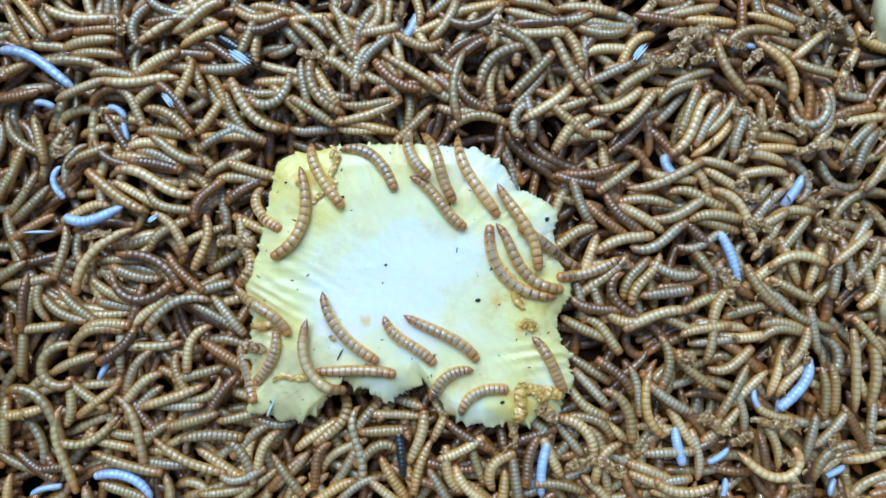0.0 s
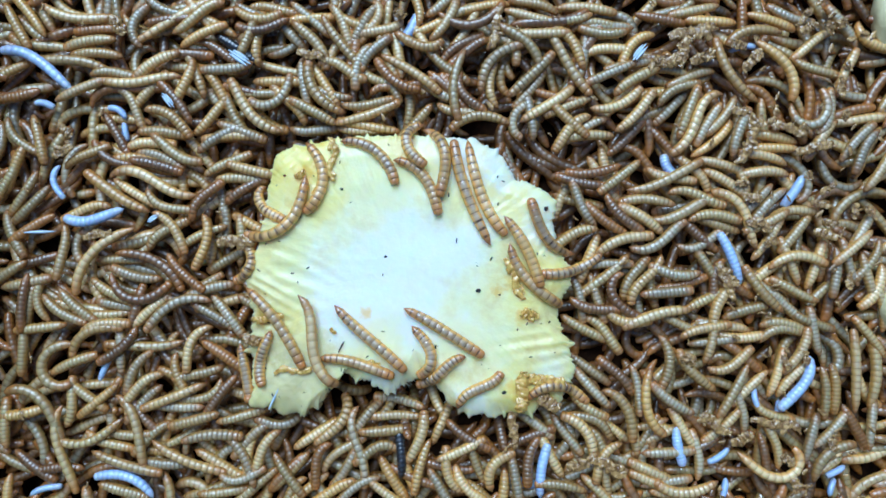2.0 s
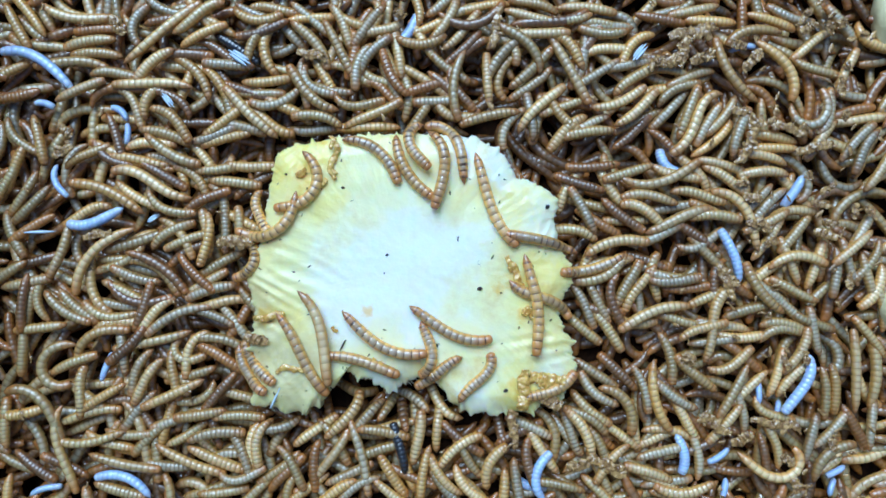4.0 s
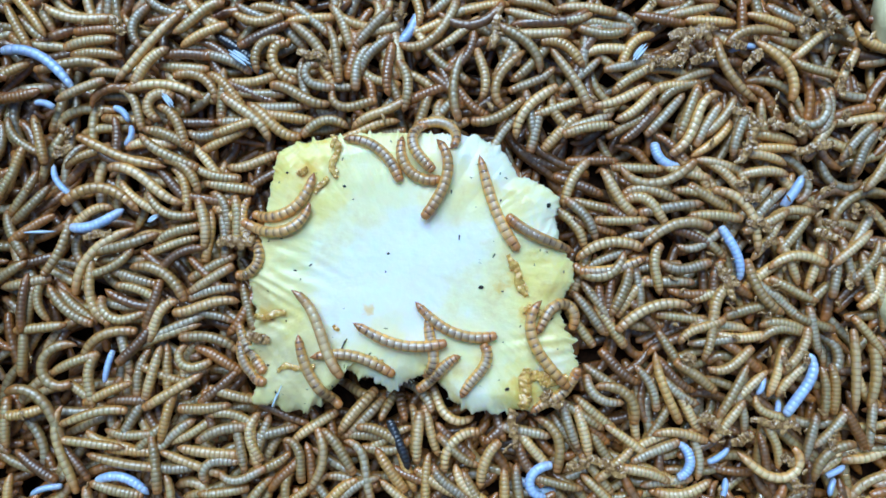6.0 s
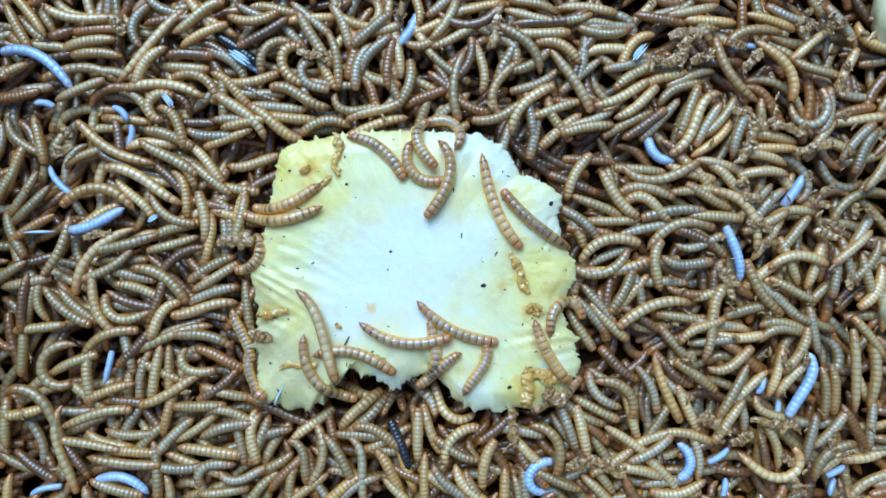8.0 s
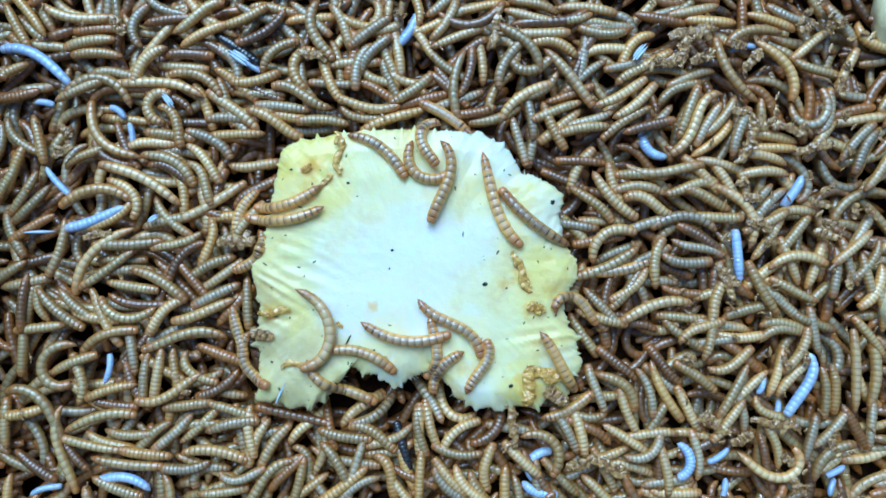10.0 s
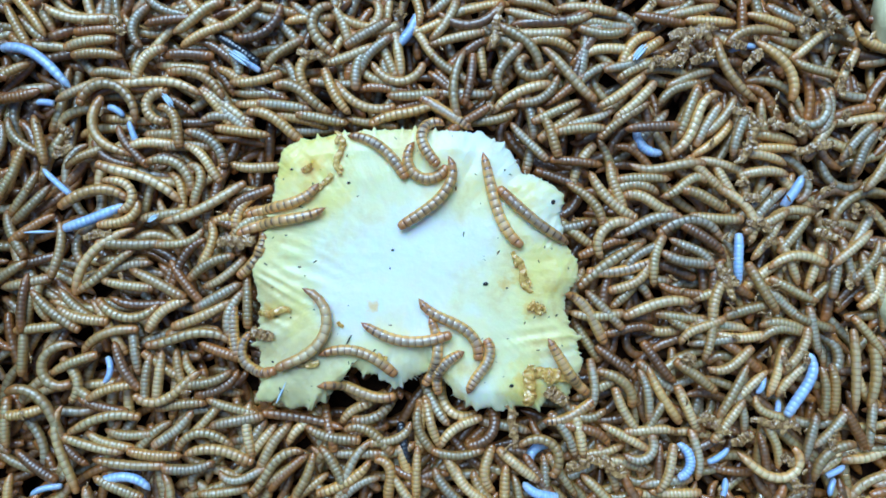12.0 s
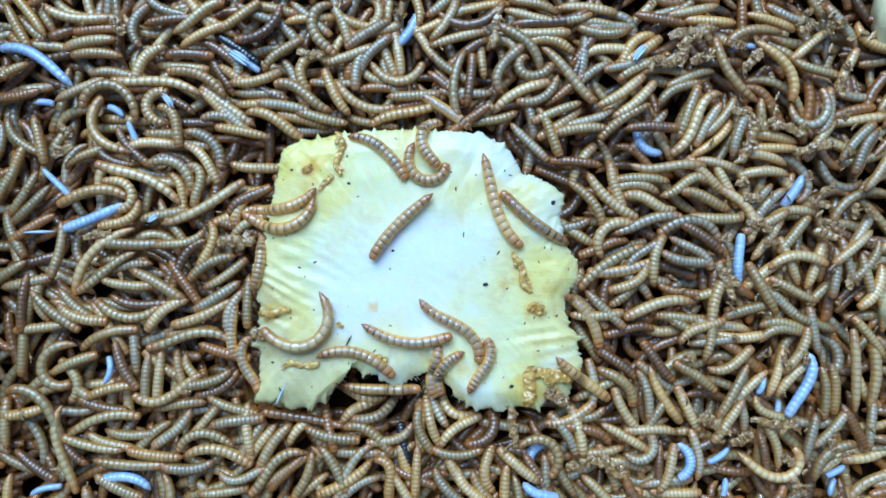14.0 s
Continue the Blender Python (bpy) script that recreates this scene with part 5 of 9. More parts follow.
bedded("tan", (1.5, 61.9, 43.4, 46, 13, -7, -2, 18.3, 0.5), (6.5, 62.3, 45.5, 36, 18, -17, -4, 17.0, 0.5), (12.5, 61.4, 46.7, 41, 13, -4, -3, 17.8, 0.5))
bedded("olive", (1.5, -23.8, 45.9, 5, 13, -14, 1, 17.0, 0.1), (6.5, -30.3, 45.1, -21, 63, -70, 14, 18.8, 0.1), (12.5, -23.0, 40.4, -11, 5, -10, 3, 17.0, -1.9))
bedded("tan", (1.5, 33.5, 45.8, 34, 8, 9, 1, 19.6, 0.0), (6.5, 26.8, 45.5, 54, -39, 16, 2, 22.8, 0.0), (12.5, 24.0, 50.1, 27, -24, 6, 1, 21.1, 0.0))
bedded("brown", (1.5, 45.1, -43.0, 151, 38, -76, 19, 17.0, -4.7), (6.5, 39.9, -40.1, 151, 38, -76, 19, 17.0, -1.4), (12.5, 39.8, -38.1, 126, 6, -14, 5, 17.0, -1.4))
bedded("golden", (1.5, -75.5, 1.8, -99, -33, 25, 3, 19.2, 0.3), (6.5, -74.6, 4.2, -95, -14, 9, 2, 17.0, -1.7), (12.5, -73.9, 0.8, -100, -33, 40, -2, 17.0, 0.3))
bedded("tan", (1.5, -57.5, -64.2, -120, 28, -22, -2, 17.0, 0.5), (6.5, -61.6, -59.8, -88, 50, -27, -9, 17.3, 0.5), (12.5, -59.1, -63.0, -130, 0, 0, 0, 17.0, -1.5))
bedded("tan", (1.5, -62.5, -65.4, -107, 22, -26, 2, 17.0, -1.8), (6.5, -60.9, -60.6, -90, 23, -27, 2, 17.8, 0.2), (12.5, -62.5, -57.4, -87, 14, -13, 0, 17.0, 0.2))
bedded("olive", (1.5, 43.7, 15.3, -16, 6, -8, 1, 17.0, -4.7), (6.5, 49.5, 13.6, -16, 6, -8, 1, 17.0, -1.4), (12.5, 46.9, 15.7, -52, -28, -14, 1, 18.7, 0.6))
bedded("pale", (1.5, 74.7, -62.9, -80, 11, -12, 1, 12.1, 0.5), (6.5, 78.7, -67.6, -90, -71, -2, -1, 14.3, 0.5))
bedded("olive", (1.5, -69.1, 27.6, 29, -6, 15, -5, 17.0, -1.4), (6.5, -73.7, 23.1, -22, 23, -11, -4, 17.0, -1.4), (12.5, -77.1, 21.4, -73, -60, 87, -10, 17.0, 0.6))
bedded("grey", (1.5, -25.6, -54.9, -133, 9, -18, 5, 17.0, -1.7), (6.5, -24.7, -54.0, -135, 0, 0, 0, 17.0, -1.7), (12.5, -20.1, -52.8, -149, -46, 6, 6, 18.5, 0.3))
bedded("tan", (1.5, 45.5, -58.0, 128, 51, 4, -6, 19.3, 0.6), (6.5, 44.7, -58.2, 103, 3, -1, -1, 17.0, 0.6), (12.5, 43.3, -58.1, 102, 7, -6, -1, 17.0, 0.6))
bedded("tan", (1.5, -96.8, -43.7, -143, 22, -28, 3, 17.0, 0.2), (6.5, -92.2, -39.4, -103, 1, -1, 0, 18.0, 0.2), (12.5, -90.5, -41.0, -97, 0, 0, 0, 17.0, 0.2))
bedded("grey", (1.5, -71.9, 36.0, 31, -12, 10, 1, 17.0, -1.7), (6.5, -74.4, 36.5, 1, 29, -30, 0, 17.0, -1.7), (12.5, -73.7, 34.3, -45, -49, -8, -11, 19.1, 0.3))
bedded("golden", (1.5, -59.4, 43.0, -32, 15, 37, 4, 20.4, -5.3), (6.5, -54.3, 39.8, -32, 15, 37, 4, 20.4, 0.0), (12.5, -53.3, 41.3, -24, -28, 31, 1, 20.4, 0.0))
bedded("brown", (1.5, 56.3, -40.3, 132, 21, -17, -2, 17.0, -1.9), (6.5, 56.3, -38.4, 141, -16, 19, -1, 17.0, -1.9), (12.5, 56.0, -36.4, 141, 3, -12, 6, 17.0, -1.9))
bedded("olive", (1.5, 45.1, -49.9, -41, 30, -4, -6, 17.3, 0.1), (6.5, 48.8, -52.8, -40, -1, 1, 0, 17.0, -1.9), (12.5, 49.3, -44.9, 27, 0, 0, 0, 17.0, -1.9))
bedded("brown", (1.5, 44.0, 21.1, 168, -12, 2, 3, 17.0, 0.1), (6.5, 43.5, 20.6, 157, 2, -4, 1, 17.0, -1.9), (12.5, 38.0, 22.9, 157, 2, -4, 1, 17.0, -5.2))
bedded("amber", (1.5, -69.6, -33.8, -33, -6, 4, 1, 17.0, 0.2), (6.5, -72.0, -35.0, -26, -10, 16, -3, 17.0, -1.8), (12.5, -69.7, -33.1, -18, 5, -2, -1, 17.0, 0.2))
bedded("golden", (1.5, -69.2, 36.2, 179, 11, -9, -1, 17.0, -1.7), (6.5, -69.8, 35.0, 208, -3, 6, -2, 17.0, -1.7), (12.5, -63.8, 37.4, 170, 2, 1, 0, 17.9, 0.3))
bedded("tan", (1.5, -34.1, -45.9, -11, 15, 34, -11, 19.8, -5.1), (6.5, -28.2, -47.0, -11, 15, 34, -11, 19.8, -5.1), (12.5, -28.2, -47.0, -11, 15, 34, -11, 19.8, 0.2))
bedded("pale", (1.5, -102.7, 38.2, -80, -2, -1, 0, 6.5, -3.5), (6.5, -99.9, 36.2, -102, -43, 21, 2, 7.2, -1.6), (12.5, -99.6, 37.5, -68, 0, 0, 0, 7.7, -1.6))
bedded("grey", (1.5, 71.2, -14.0, 6, -1, 0, 0, 17.0, 0.2), (6.5, 77.4, -5.8, -4, 35, -33, -1, 17.0, 0.2), (12.5, 77.2, -4.0, -14, 21, -12, -3, 17.0, 0.2))
bedded("tan", (1.5, 5.9, -64.2, 24, 8, -5, -1, 17.1, 0.5), (6.5, 2.7, -61.6, 51, -62, -4, -1, 20.1, 0.5), (12.5, 4.5, -56.9, 36, -32, 23, 4, 17.1, 0.5))
bedded("amber", (1.5, -67.4, -25.4, 56, 5, -13, 5, 17.0, -5.2), (6.5, -64.0, -20.4, 56, 5, -13, 5, 17.0, -1.9), (12.5, -68.3, -17.0, 46, -3, 8, -4, 17.0, -1.9))
bedded("tan", (1.5, 53.0, 25.6, -75, 15, -12, -1, 17.0, -4.8), (6.5, 54.6, 19.8, -75, 15, -12, -1, 17.0, -4.8), (12.5, 54.6, 19.8, -75, 15, -12, -1, 17.0, 0.5))
bedded("tan", (1.5, -94.1, 51.0, 46, -1, 7, -4, 17.0, -1.7), (6.5, -93.3, 47.3, 63, -125, 14, 22, 17.0, 0.3), (12.5, -94.3, 45.5, 87, -117, -6, 14, 18.8, 0.3))
bedded("amber", (1.5, -76.8, 16.5, 58, -33, 34, 1, 17.0, 0.1), (6.5, -75.0, 15.6, -12, 2, -3, 0, 17.0, -1.9), (12.5, -66.6, 7.1, -18, -2, 4, -1, 17.0, -1.9))
bedded("brown", (1.5, -63.4, 19.6, 34, -8, 13, -2, 17.0, -1.8), (6.5, -58.4, 22.9, 34, -8, 13, -2, 17.0, -5.1), (12.5, -62.6, 16.3, 37, -20, 38, -10, 17.0, 0.2))
bedded("olive", (1.5, -86.1, -33.7, -41, 109, -49, -13, 17.0, -5.0), (6.5, -81.6, -37.7, -41, 109, -49, -13, 17.0, 0.3), (12.5, -79.1, -40.8, -53, 22, -42, 11, 17.0, -1.7))
bedded("tan", (1.5, 56.1, 45.8, 22, 36, -7, -9, 18.4, 0.3), (6.5, 57.3, 48.1, 20, 15, -16, -1, 19.7, 0.3), (12.5, 57.0, 49.7, 33, 11, -6, -2, 18.0, 0.3))
bedded("grey", (1.5, 52.9, -4.8, 3, -9, 13, -2, 17.0, -2.0), (6.5, 52.7, -2.6, 25, -10, 10, 0, 17.0, -2.0), (12.5, 58.1, -0.0, 25, -10, 10, 0, 17.0, -5.3))
bedded("brown", (1.5, -79.3, 0.9, -153, 33, -3, -9, 17.0, -5.2), (6.5, -84.6, -1.8, -153, 33, -3, -9, 17.0, 0.1), (12.5, -82.9, -3.2, -125, 30, -18, -4, 19.7, 0.1))
bedded("tan", (1.5, -91.4, 21.4, 166, 3, 56, 4, 27.6, 0.5), (6.5, -94.4, 21.6, 155, 17, 44, -3, 27.0, 0.5), (12.5, -95.9, 23.0, 154, 26, -18, -15, 30.7, 0.5))
bedded("olive", (1.5, -40.8, 50.2, 118, -50, -10, -2, 23.6, 0.1), (6.5, -45.7, 48.8, 165, -5, 50, 8, 20.4, 0.1), (12.5, -44.2, 49.6, 157, 19, 49, 3, 21.0, 0.1))
bedded("tan", (1.5, -7.4, -60.4, 73, 20, 11, -3, 18.1, 0.4), (6.5, -8.2, -60.1, 89, -5, 5, 0, 17.0, 0.4), (12.5, -7.4, -57.4, 90, 0, 0, 0, 17.4, -1.6))
bedded("grey", (1.5, 69.6, 2.2, 24, 35, -44, -9, 21.1, 0.2), (6.5, 66.0, 5.9, 12, -1, 2, 0, 19.5, -1.8), (12.5, 65.0, 9.1, 14, -22, -27, 4, 22.9, 0.2))
bedded("amber", (1.5, -82.7, -8.1, -46, 15, -8, -3, 17.0, 0.5), (6.5, -75.6, -8.2, -45, 0, 0, 0, 17.0, -1.5), (12.5, -82.3, -10.7, -54, 3, -3, 0, 17.0, 0.5))
bedded("tan", (1.5, 58.2, -23.3, -17, 44, -29, -7, 17.0, 0.2), (6.5, 63.9, -25.1, -17, 44, -29, -7, 17.0, -5.1), (12.5, 69.7, -26.8, -17, 44, -29, -7, 17.0, -5.1))
bedded("pale", (1.5, -104.0, 44.6, 148, 43, -1, -4, 7.3, -1.5), (6.5, -102.5, 43.9, 135, 44, 0, -4, 7.1, -1.5), (12.5, -104.7, 44.6, 149, 28, 2, -2, 6.2, -1.5))
bedded("olive", (1.5, 67.2, -11.8, 88, -29, -34, -4, 17.1, -5.0), (6.5, 67.5, -5.8, 88, -29, -34, -4, 17.1, 0.3), (12.5, 67.2, -3.4, 78, -27, -5, 6, 17.2, 0.3))
bedded("grey", (1.5, 23.0, 42.9, -106, 80, 28, -2, 17.0, -1.5), (6.5, 18.5, 36.0, -124, 0, 0, 0, 17.0, -1.5), (12.5, 27.6, 34.2, -46, 3, -7, 2, 17.0, -1.5))
bedded("tan", (1.5, 64.3, -9.5, -118, 7, 56, 4, 19.5, 0.1), (6.5, 60.3, -15.0, -130, 10, -13, 1, 17.0, -1.9), (12.5, 61.0, -10.7, -140, -46, 31, 7, 17.0, 0.1))
bedded("olive", (1.5, 62.4, 9.0, -179, -9, -1, 2, 17.3, -5.1), (6.5, 56.4, 8.9, -179, -9, -1, 2, 17.3, 0.2), (12.5, 50.4, 8.8, -179, -9, -1, 2, 17.3, -5.1))
bedded("tan", (1.5, 40.1, 38.1, -137, 27, -26, -1, 17.0, 0.0), (6.5, 37.7, 37.9, -138, 8, -4, -2, 17.0, -2.0), (12.5, 37.5, 40.0, -144, -2, 3, -1, 17.0, -2.0))
bedded("tan", (1.5, -75.4, 2.6, 95, 18, -13, -2, 17.0, -4.9), (6.5, -75.9, 8.6, 95, 18, -13, -2, 17.0, 0.4), (12.5, -76.4, 14.5, 95, 18, -13, -2, 17.0, -4.9))
bedded("tan", (1.5, -70.6, -69.6, -33, -2, 6, -2, 19.9, -1.9), (6.5, -74.8, -64.6, -7, 4, 1, -1, 20.0, 0.1), (12.5, -71.2, -64.0, -6, -38, 15, 5, 23.5, 0.1))
bedded("tan", (1.5, -81.2, 10.8, 26, 12, -8, -4, 29.7, -4.9), (6.5, -75.8, 13.4, 26, 12, -8, -4, 29.7, -4.9), (12.5, -75.8, 13.4, 26, 12, -8, -4, 29.7, 0.4))
bedded("grey", (1.5, -73.4, -21.3, 146, 8, -13, 2, 17.0, -1.9), (6.5, -75.7, -20.8, 166, 5, -13, 4, 17.0, -1.9), (12.5, -81.5, -19.4, 166, 5, -13, 4, 17.0, -5.2))
bedded("grey", (1.5, 72.0, -64.7, 3, 0, 0, 0, 17.0, 0.5), (6.5, 66.9, -64.2, 27, -7, 5, 1, 17.0, 0.5), (12.5, 65.4, -66.0, 41, 106, -1, -17, 17.0, 0.5))
bedded("grey", (1.5, 42.0, -61.8, 109, -7, 4, 1, 17.0, -5.1), (6.5, 40.0, -56.2, 109, -7, 4, 1, 17.0, 0.2), (12.5, 39.3, -58.8, 122, 21, 2, -5, 17.0, 0.2))
bedded("golden", (1.5, -24.1, 39.4, 168, -5, 4, 0, 20.4, -1.4), (6.5, -24.0, 39.1, 198, 15, -15, -1, 20.4, -1.4), (12.5, -11.9, 43.4, 200, 0, 30, -1, 24.0, 0.6))
bedded("grey", (1.5, -69.0, -21.1, -51, -5, 7, -1, 17.0, -1.7), (6.5, -65.3, -25.8, -51, -5, 7, -1, 17.0, -5.0), (12.5, -68.2, -20.3, -102, 45, 14, -11, 17.0, 0.3))
bedded("olive", (1.5, -64.7, 22.8, -1, -11, 10, 1, 17.0, -2.0), (6.5, -68.7, 19.7, -10, 3, -3, 0, 17.0, -2.0), (12.5, -62.8, 18.7, -10, 3, -3, 0, 17.0, -5.3))
bedded("brown", (1.5, 56.6, 10.5, -47, 22, -13, -3, 17.6, 0.6), (6.5, 58.0, 10.0, -29, -3, 8, -3, 17.0, -1.4), (12.5, 63.2, 7.0, -29, -3, 8, -3, 17.0, -4.7))
bedded("amber", (1.5, -38.1, -50.7, -77, 3, -10, 4, 17.0, -4.8), (6.5, -36.7, -56.5, -77, 3, -10, 4, 17.0, -4.8), (12.5, -36.7, -56.5, -77, 3, -10, 4, 17.0, 0.5))
bedded("olive", (1.5, 56.0, 22.8, -142, -3, 2, 0, 17.0, 0.6), (6.5, 62.9, 25.9, -185, 1, 0, 0, 17.0, -1.4), (12.5, 63.6, 22.6, -180, 12, -1, -2, 17.4, 0.6))
bedded("olive", (1.5, -77.2, 4.7, -156, 15, 0, -4, 17.0, -1.6), (6.5, -86.8, 1.4, -164, 6, -8, 1, 17.0, -1.6), (12.5, -83.1, 1.8, -160, -31, 29, 1, 17.0, 0.4))
bedded("olive", (1.5, -69.1, -3.0, -152, 6, -5, -1, 17.0, -4.8), (6.5, -74.4, -5.8, -152, 6, -5, -1, 17.0, -1.5), (12.5, -74.4, -4.5, -152, 28, 5, -6, 17.0, 0.5))
bedded("grey", (1.5, -64.6, 37.7, -21, -2, 4, -1, 17.0, -1.9), (6.5, -64.8, 41.2, 0, 0, 0, 0, 17.0, -1.9), (12.5, -69.5, 42.4, 3, -12, 35, -10, 17.9, -1.9))
bedded("tan", (1.5, 50.5, -66.9, -125, 46, -22, -10, 17.0, 0.0), (6.5, 55.4, -68.5, -140, -4, 6, -1, 17.0, 0.0), (12.5, 50.0, -65.4, -168, -5, 10, -3, 17.0, -2.0))
bedded("olive", (1.5, -96.2, -31.3, -177, -7, 14, -5, 25.4, -1.5), (6.5, -89.4, -27.8, -159, 6, -7, 0, 25.4, -1.5), (12.5, -80.4, -27.1, -180, 34, -39, -8, 29.8, 0.5))
bedded("olive", (1.5, -94.0, -4.8, -32, -47, 9, 4, 22.7, -5.0), (6.5, -88.8, -8.0, -32, -47, 9, 4, 22.7, 0.3), (12.5, -90.7, -11.0, -28, -6, 4, 1, 19.8, 0.3))
bedded("pale", (1.5, -123.8, 21.1, -83, 55, -23, -8, 12.0, 0.4), (6.5, -122.5, 21.3, -57, 27, -11, -3, 11.6, 0.4), (12.5, -123.0, 21.2, -43, -1, 0, 0, 12.7, 0.4))
bedded("tan", (1.5, -96.4, 53.3, 182, -18, -22, 18, 25.7, 0.4), (6.5, -88.3, 52.3, 173, 28, -1, -2, 25.7, 0.4), (12.5, -91.0, 53.4, 171, 23, -24, -12, 30.1, 0.4))
bedded("tan", (1.5, 53.9, -57.5, -35, -1, 2, 0, 17.0, -5.2), (6.5, 58.8, -61.0, -35, -1, 2, 0, 17.0, 0.1), (12.5, 57.9, -59.7, -29, 1, -1, 0, 17.0, 0.1))
bedded("pale", (1.5, 31.4, -70.5, 82, -13, -2, 3, 17.3, 0.1), (6.5, 27.6, -73.5, 83, -111, 24, 13, 18.0, 0.1), (12.5, 28.3, -67.5, 83, -111, 24, 13, 18.0, -5.2))
bedded("olive", (1.5, -77.1, -47.9, -154, -50, 37, 8, 18.5, -1.8), (6.5, -82.5, -50.5, -154, -50, 37, 8, 18.5, -5.1), (12.5, -76.4, -58.7, -174, 68, 21, -11, 21.7, 0.2))
bedded("golden", (1.5, -48.7, 47.0, 128, 17, -33, 8, 17.0, -1.6), (6.5, -49.5, 42.0, 176, -5, 4, 0, 17.0, -1.6), (12.5, -44.9, 41.7, 163, 8, -14, 4, 17.0, -1.6))
bedded("olive", (1.5, -78.5, -40.2, -165, -5, 7, -1, 17.0, -1.9), (6.5, -84.3, -41.8, -165, -5, 7, -1, 17.0, -5.2), (12.5, -75.0, -42.6, -162, -21, 17, 2, 17.0, 0.1))
bedded("grey", (1.5, 45.0, 38.5, -151, 12, -16, 2, 17.0, -1.7), (6.5, 46.8, 40.9, -161, -1, 3, -1, 17.0, -1.7), (12.5, 47.2, 41.4, -160, -12, 16, -2, 17.0, -1.7))
bedded("olive", (1.5, 10.4, -67.9, 110, -4, 7, -1, 17.0, -1.4), (6.5, 4.1, -64.9, 147, -16, 20, -2, 17.0, 0.6), (12.5, 4.7, -65.7, 181, -28, -4, 6, 17.0, 0.6))
bedded("olive", (1.5, -110.3, -21.3, -178, -6, 7, -1, 19.7, -3.6), (6.5, -103.8, -22.4, -206, -85, -39, 23, 19.7, 0.3), (12.5, -100.8, -21.8, -184, -54, 7, 3, 23.1, 0.3))
bedded("grey", (1.5, -27.1, -63.0, -89, -10, -58, 37, 27.6, 0.2), (6.5, -24.7, -70.0, -65, -16, 57, -25, 23.5, 0.2), (12.5, -30.2, -70.5, -123, 18, -24, 3, 23.5, 0.2))
bedded("tan", (1.5, 76.4, 11.6, 21, 19, -26, 3, 20.9, 0.4), (6.5, 73.8, 7.7, 16, -49, -5, 10, 24.6, 0.4), (12.5, 79.5, 9.4, 16, -49, -5, 10, 24.6, -4.9))
bedded("grey", (1.5, -85.1, -50.4, -182, -7, 7, 0, 17.0, -1.6), (6.5, -86.6, -60.0, -138, 9, -13, 2, 17.0, -1.6), (12.5, -85.4, -58.0, -137, -17, 12, 2, 17.4, 0.4))
bedded("olive", (1.5, -89.2, 5.9, 40, -26, 28, 0, 17.0, -1.6), (6.5, -85.7, 5.6, 24, -22, 17, 1, 17.0, -1.6), (12.5, -89.7, 11.0, 9, 0, 0, 0, 17.0, -1.6))
bedded("tan", (1.5, -80.6, -30.4, -119, 50, -29, -9, 18.7, 0.1), (6.5, -83.5, -35.7, -119, 50, -29, -9, 18.7, -5.2), (12.5, -86.4, -40.9, -119, 50, -29, -9, 18.7, -5.2))
bedded("tan", (1.5, 14.9, 53.0, 92, -37, 19, 8, 17.0, -1.6), (6.5, 13.1, 56.2, 95, 29, -22, -4, 17.0, 0.4), (12.5, 12.2, 63.1, 98, -1, 3, -1, 17.0, -3.5))
bedded("brown", (1.5, -98.6, -19.3, 69, 7, -8, 1, 17.0, -1.6), (6.5, -91.8, -17.7, 71, 7, 2, -1, 17.0, 0.4), (12.5, -89.8, -12.0, 71, 7, 2, -1, 17.0, -4.9))
bedded("grey", (1.5, -40.7, 49.9, -27, 0, 0, 0, 17.0, -1.9), (6.5, -43.3, 53.9, -74, 125, -78, -14, 17.9, 0.1), (12.5, -47.3, 53.7, -65, -9, 15, -3, 17.0, -1.9))
bedded("pale", (1.5, 74.2, 24.9, 138, -61, 3, 12, 12.6, -4.8), (6.5, 69.7, 28.9, 138, -61, 3, 12, 12.6, -1.5), (12.5, 65.3, 32.9, 138, -61, 3, 12, 12.6, -4.8))
bedded("golden", (1.5, -77.6, 21.3, 135, 42, 6, -10, 17.0, -5.2), (6.5, -81.8, 25.5, 135, 42, 6, -10, 17.0, 0.1), (12.5, -86.1, 29.8, 135, 42, 6, -10, 17.0, -5.2))
bedded("tan", (1.5, 38.9, 60.6, -56, 7, 20, -5, 28.1, 0.0), (6.5, 41.7, 54.0, -60, -11, -12, 1, 23.9, 0.0), (12.5, 40.0, 55.9, -45, 0, 17, 0, 24.1, 0.0))
bedded("olive", (1.5, -100.8, -68.8, -17, 0, 0, 0, 23.4, 0.3), (6.5, -102.1, -68.3, -9, 4, -1, -1, 23.4, 0.3), (12.5, -99.9, -68.8, -5, 0, -2, 0, 27.5, 0.3))
bedded("brown", (1.5, -91.8, 27.2, -11, -10, 3, 2, 17.9, 0.0), (6.5, -86.5, 20.3, -50, 0, 0, 0, 17.0, -2.0), (12.5, -86.4, 28.6, -7, -49, 44, 3, 17.0, 0.0))
bedded("tan", (1.5, -15.2, -53.3, 178, 6, -6, 0, 17.0, -1.9), (6.5, -17.8, -60.9, 208, 4, -16, 8, 17.0, -1.9), (12.5, -16.0, -60.9, 206, -37, 34, 2, 17.0, 0.1))
bedded("olive", (1.5, 34.6, -55.9, -67, -56, 19, 10, 21.2, -5.2), (6.5, 36.9, -61.4, -67, -56, 19, 10, 21.2, 0.1), (12.5, 34.7, -62.2, -43, -108, -6, 18, 24.3, 0.1))
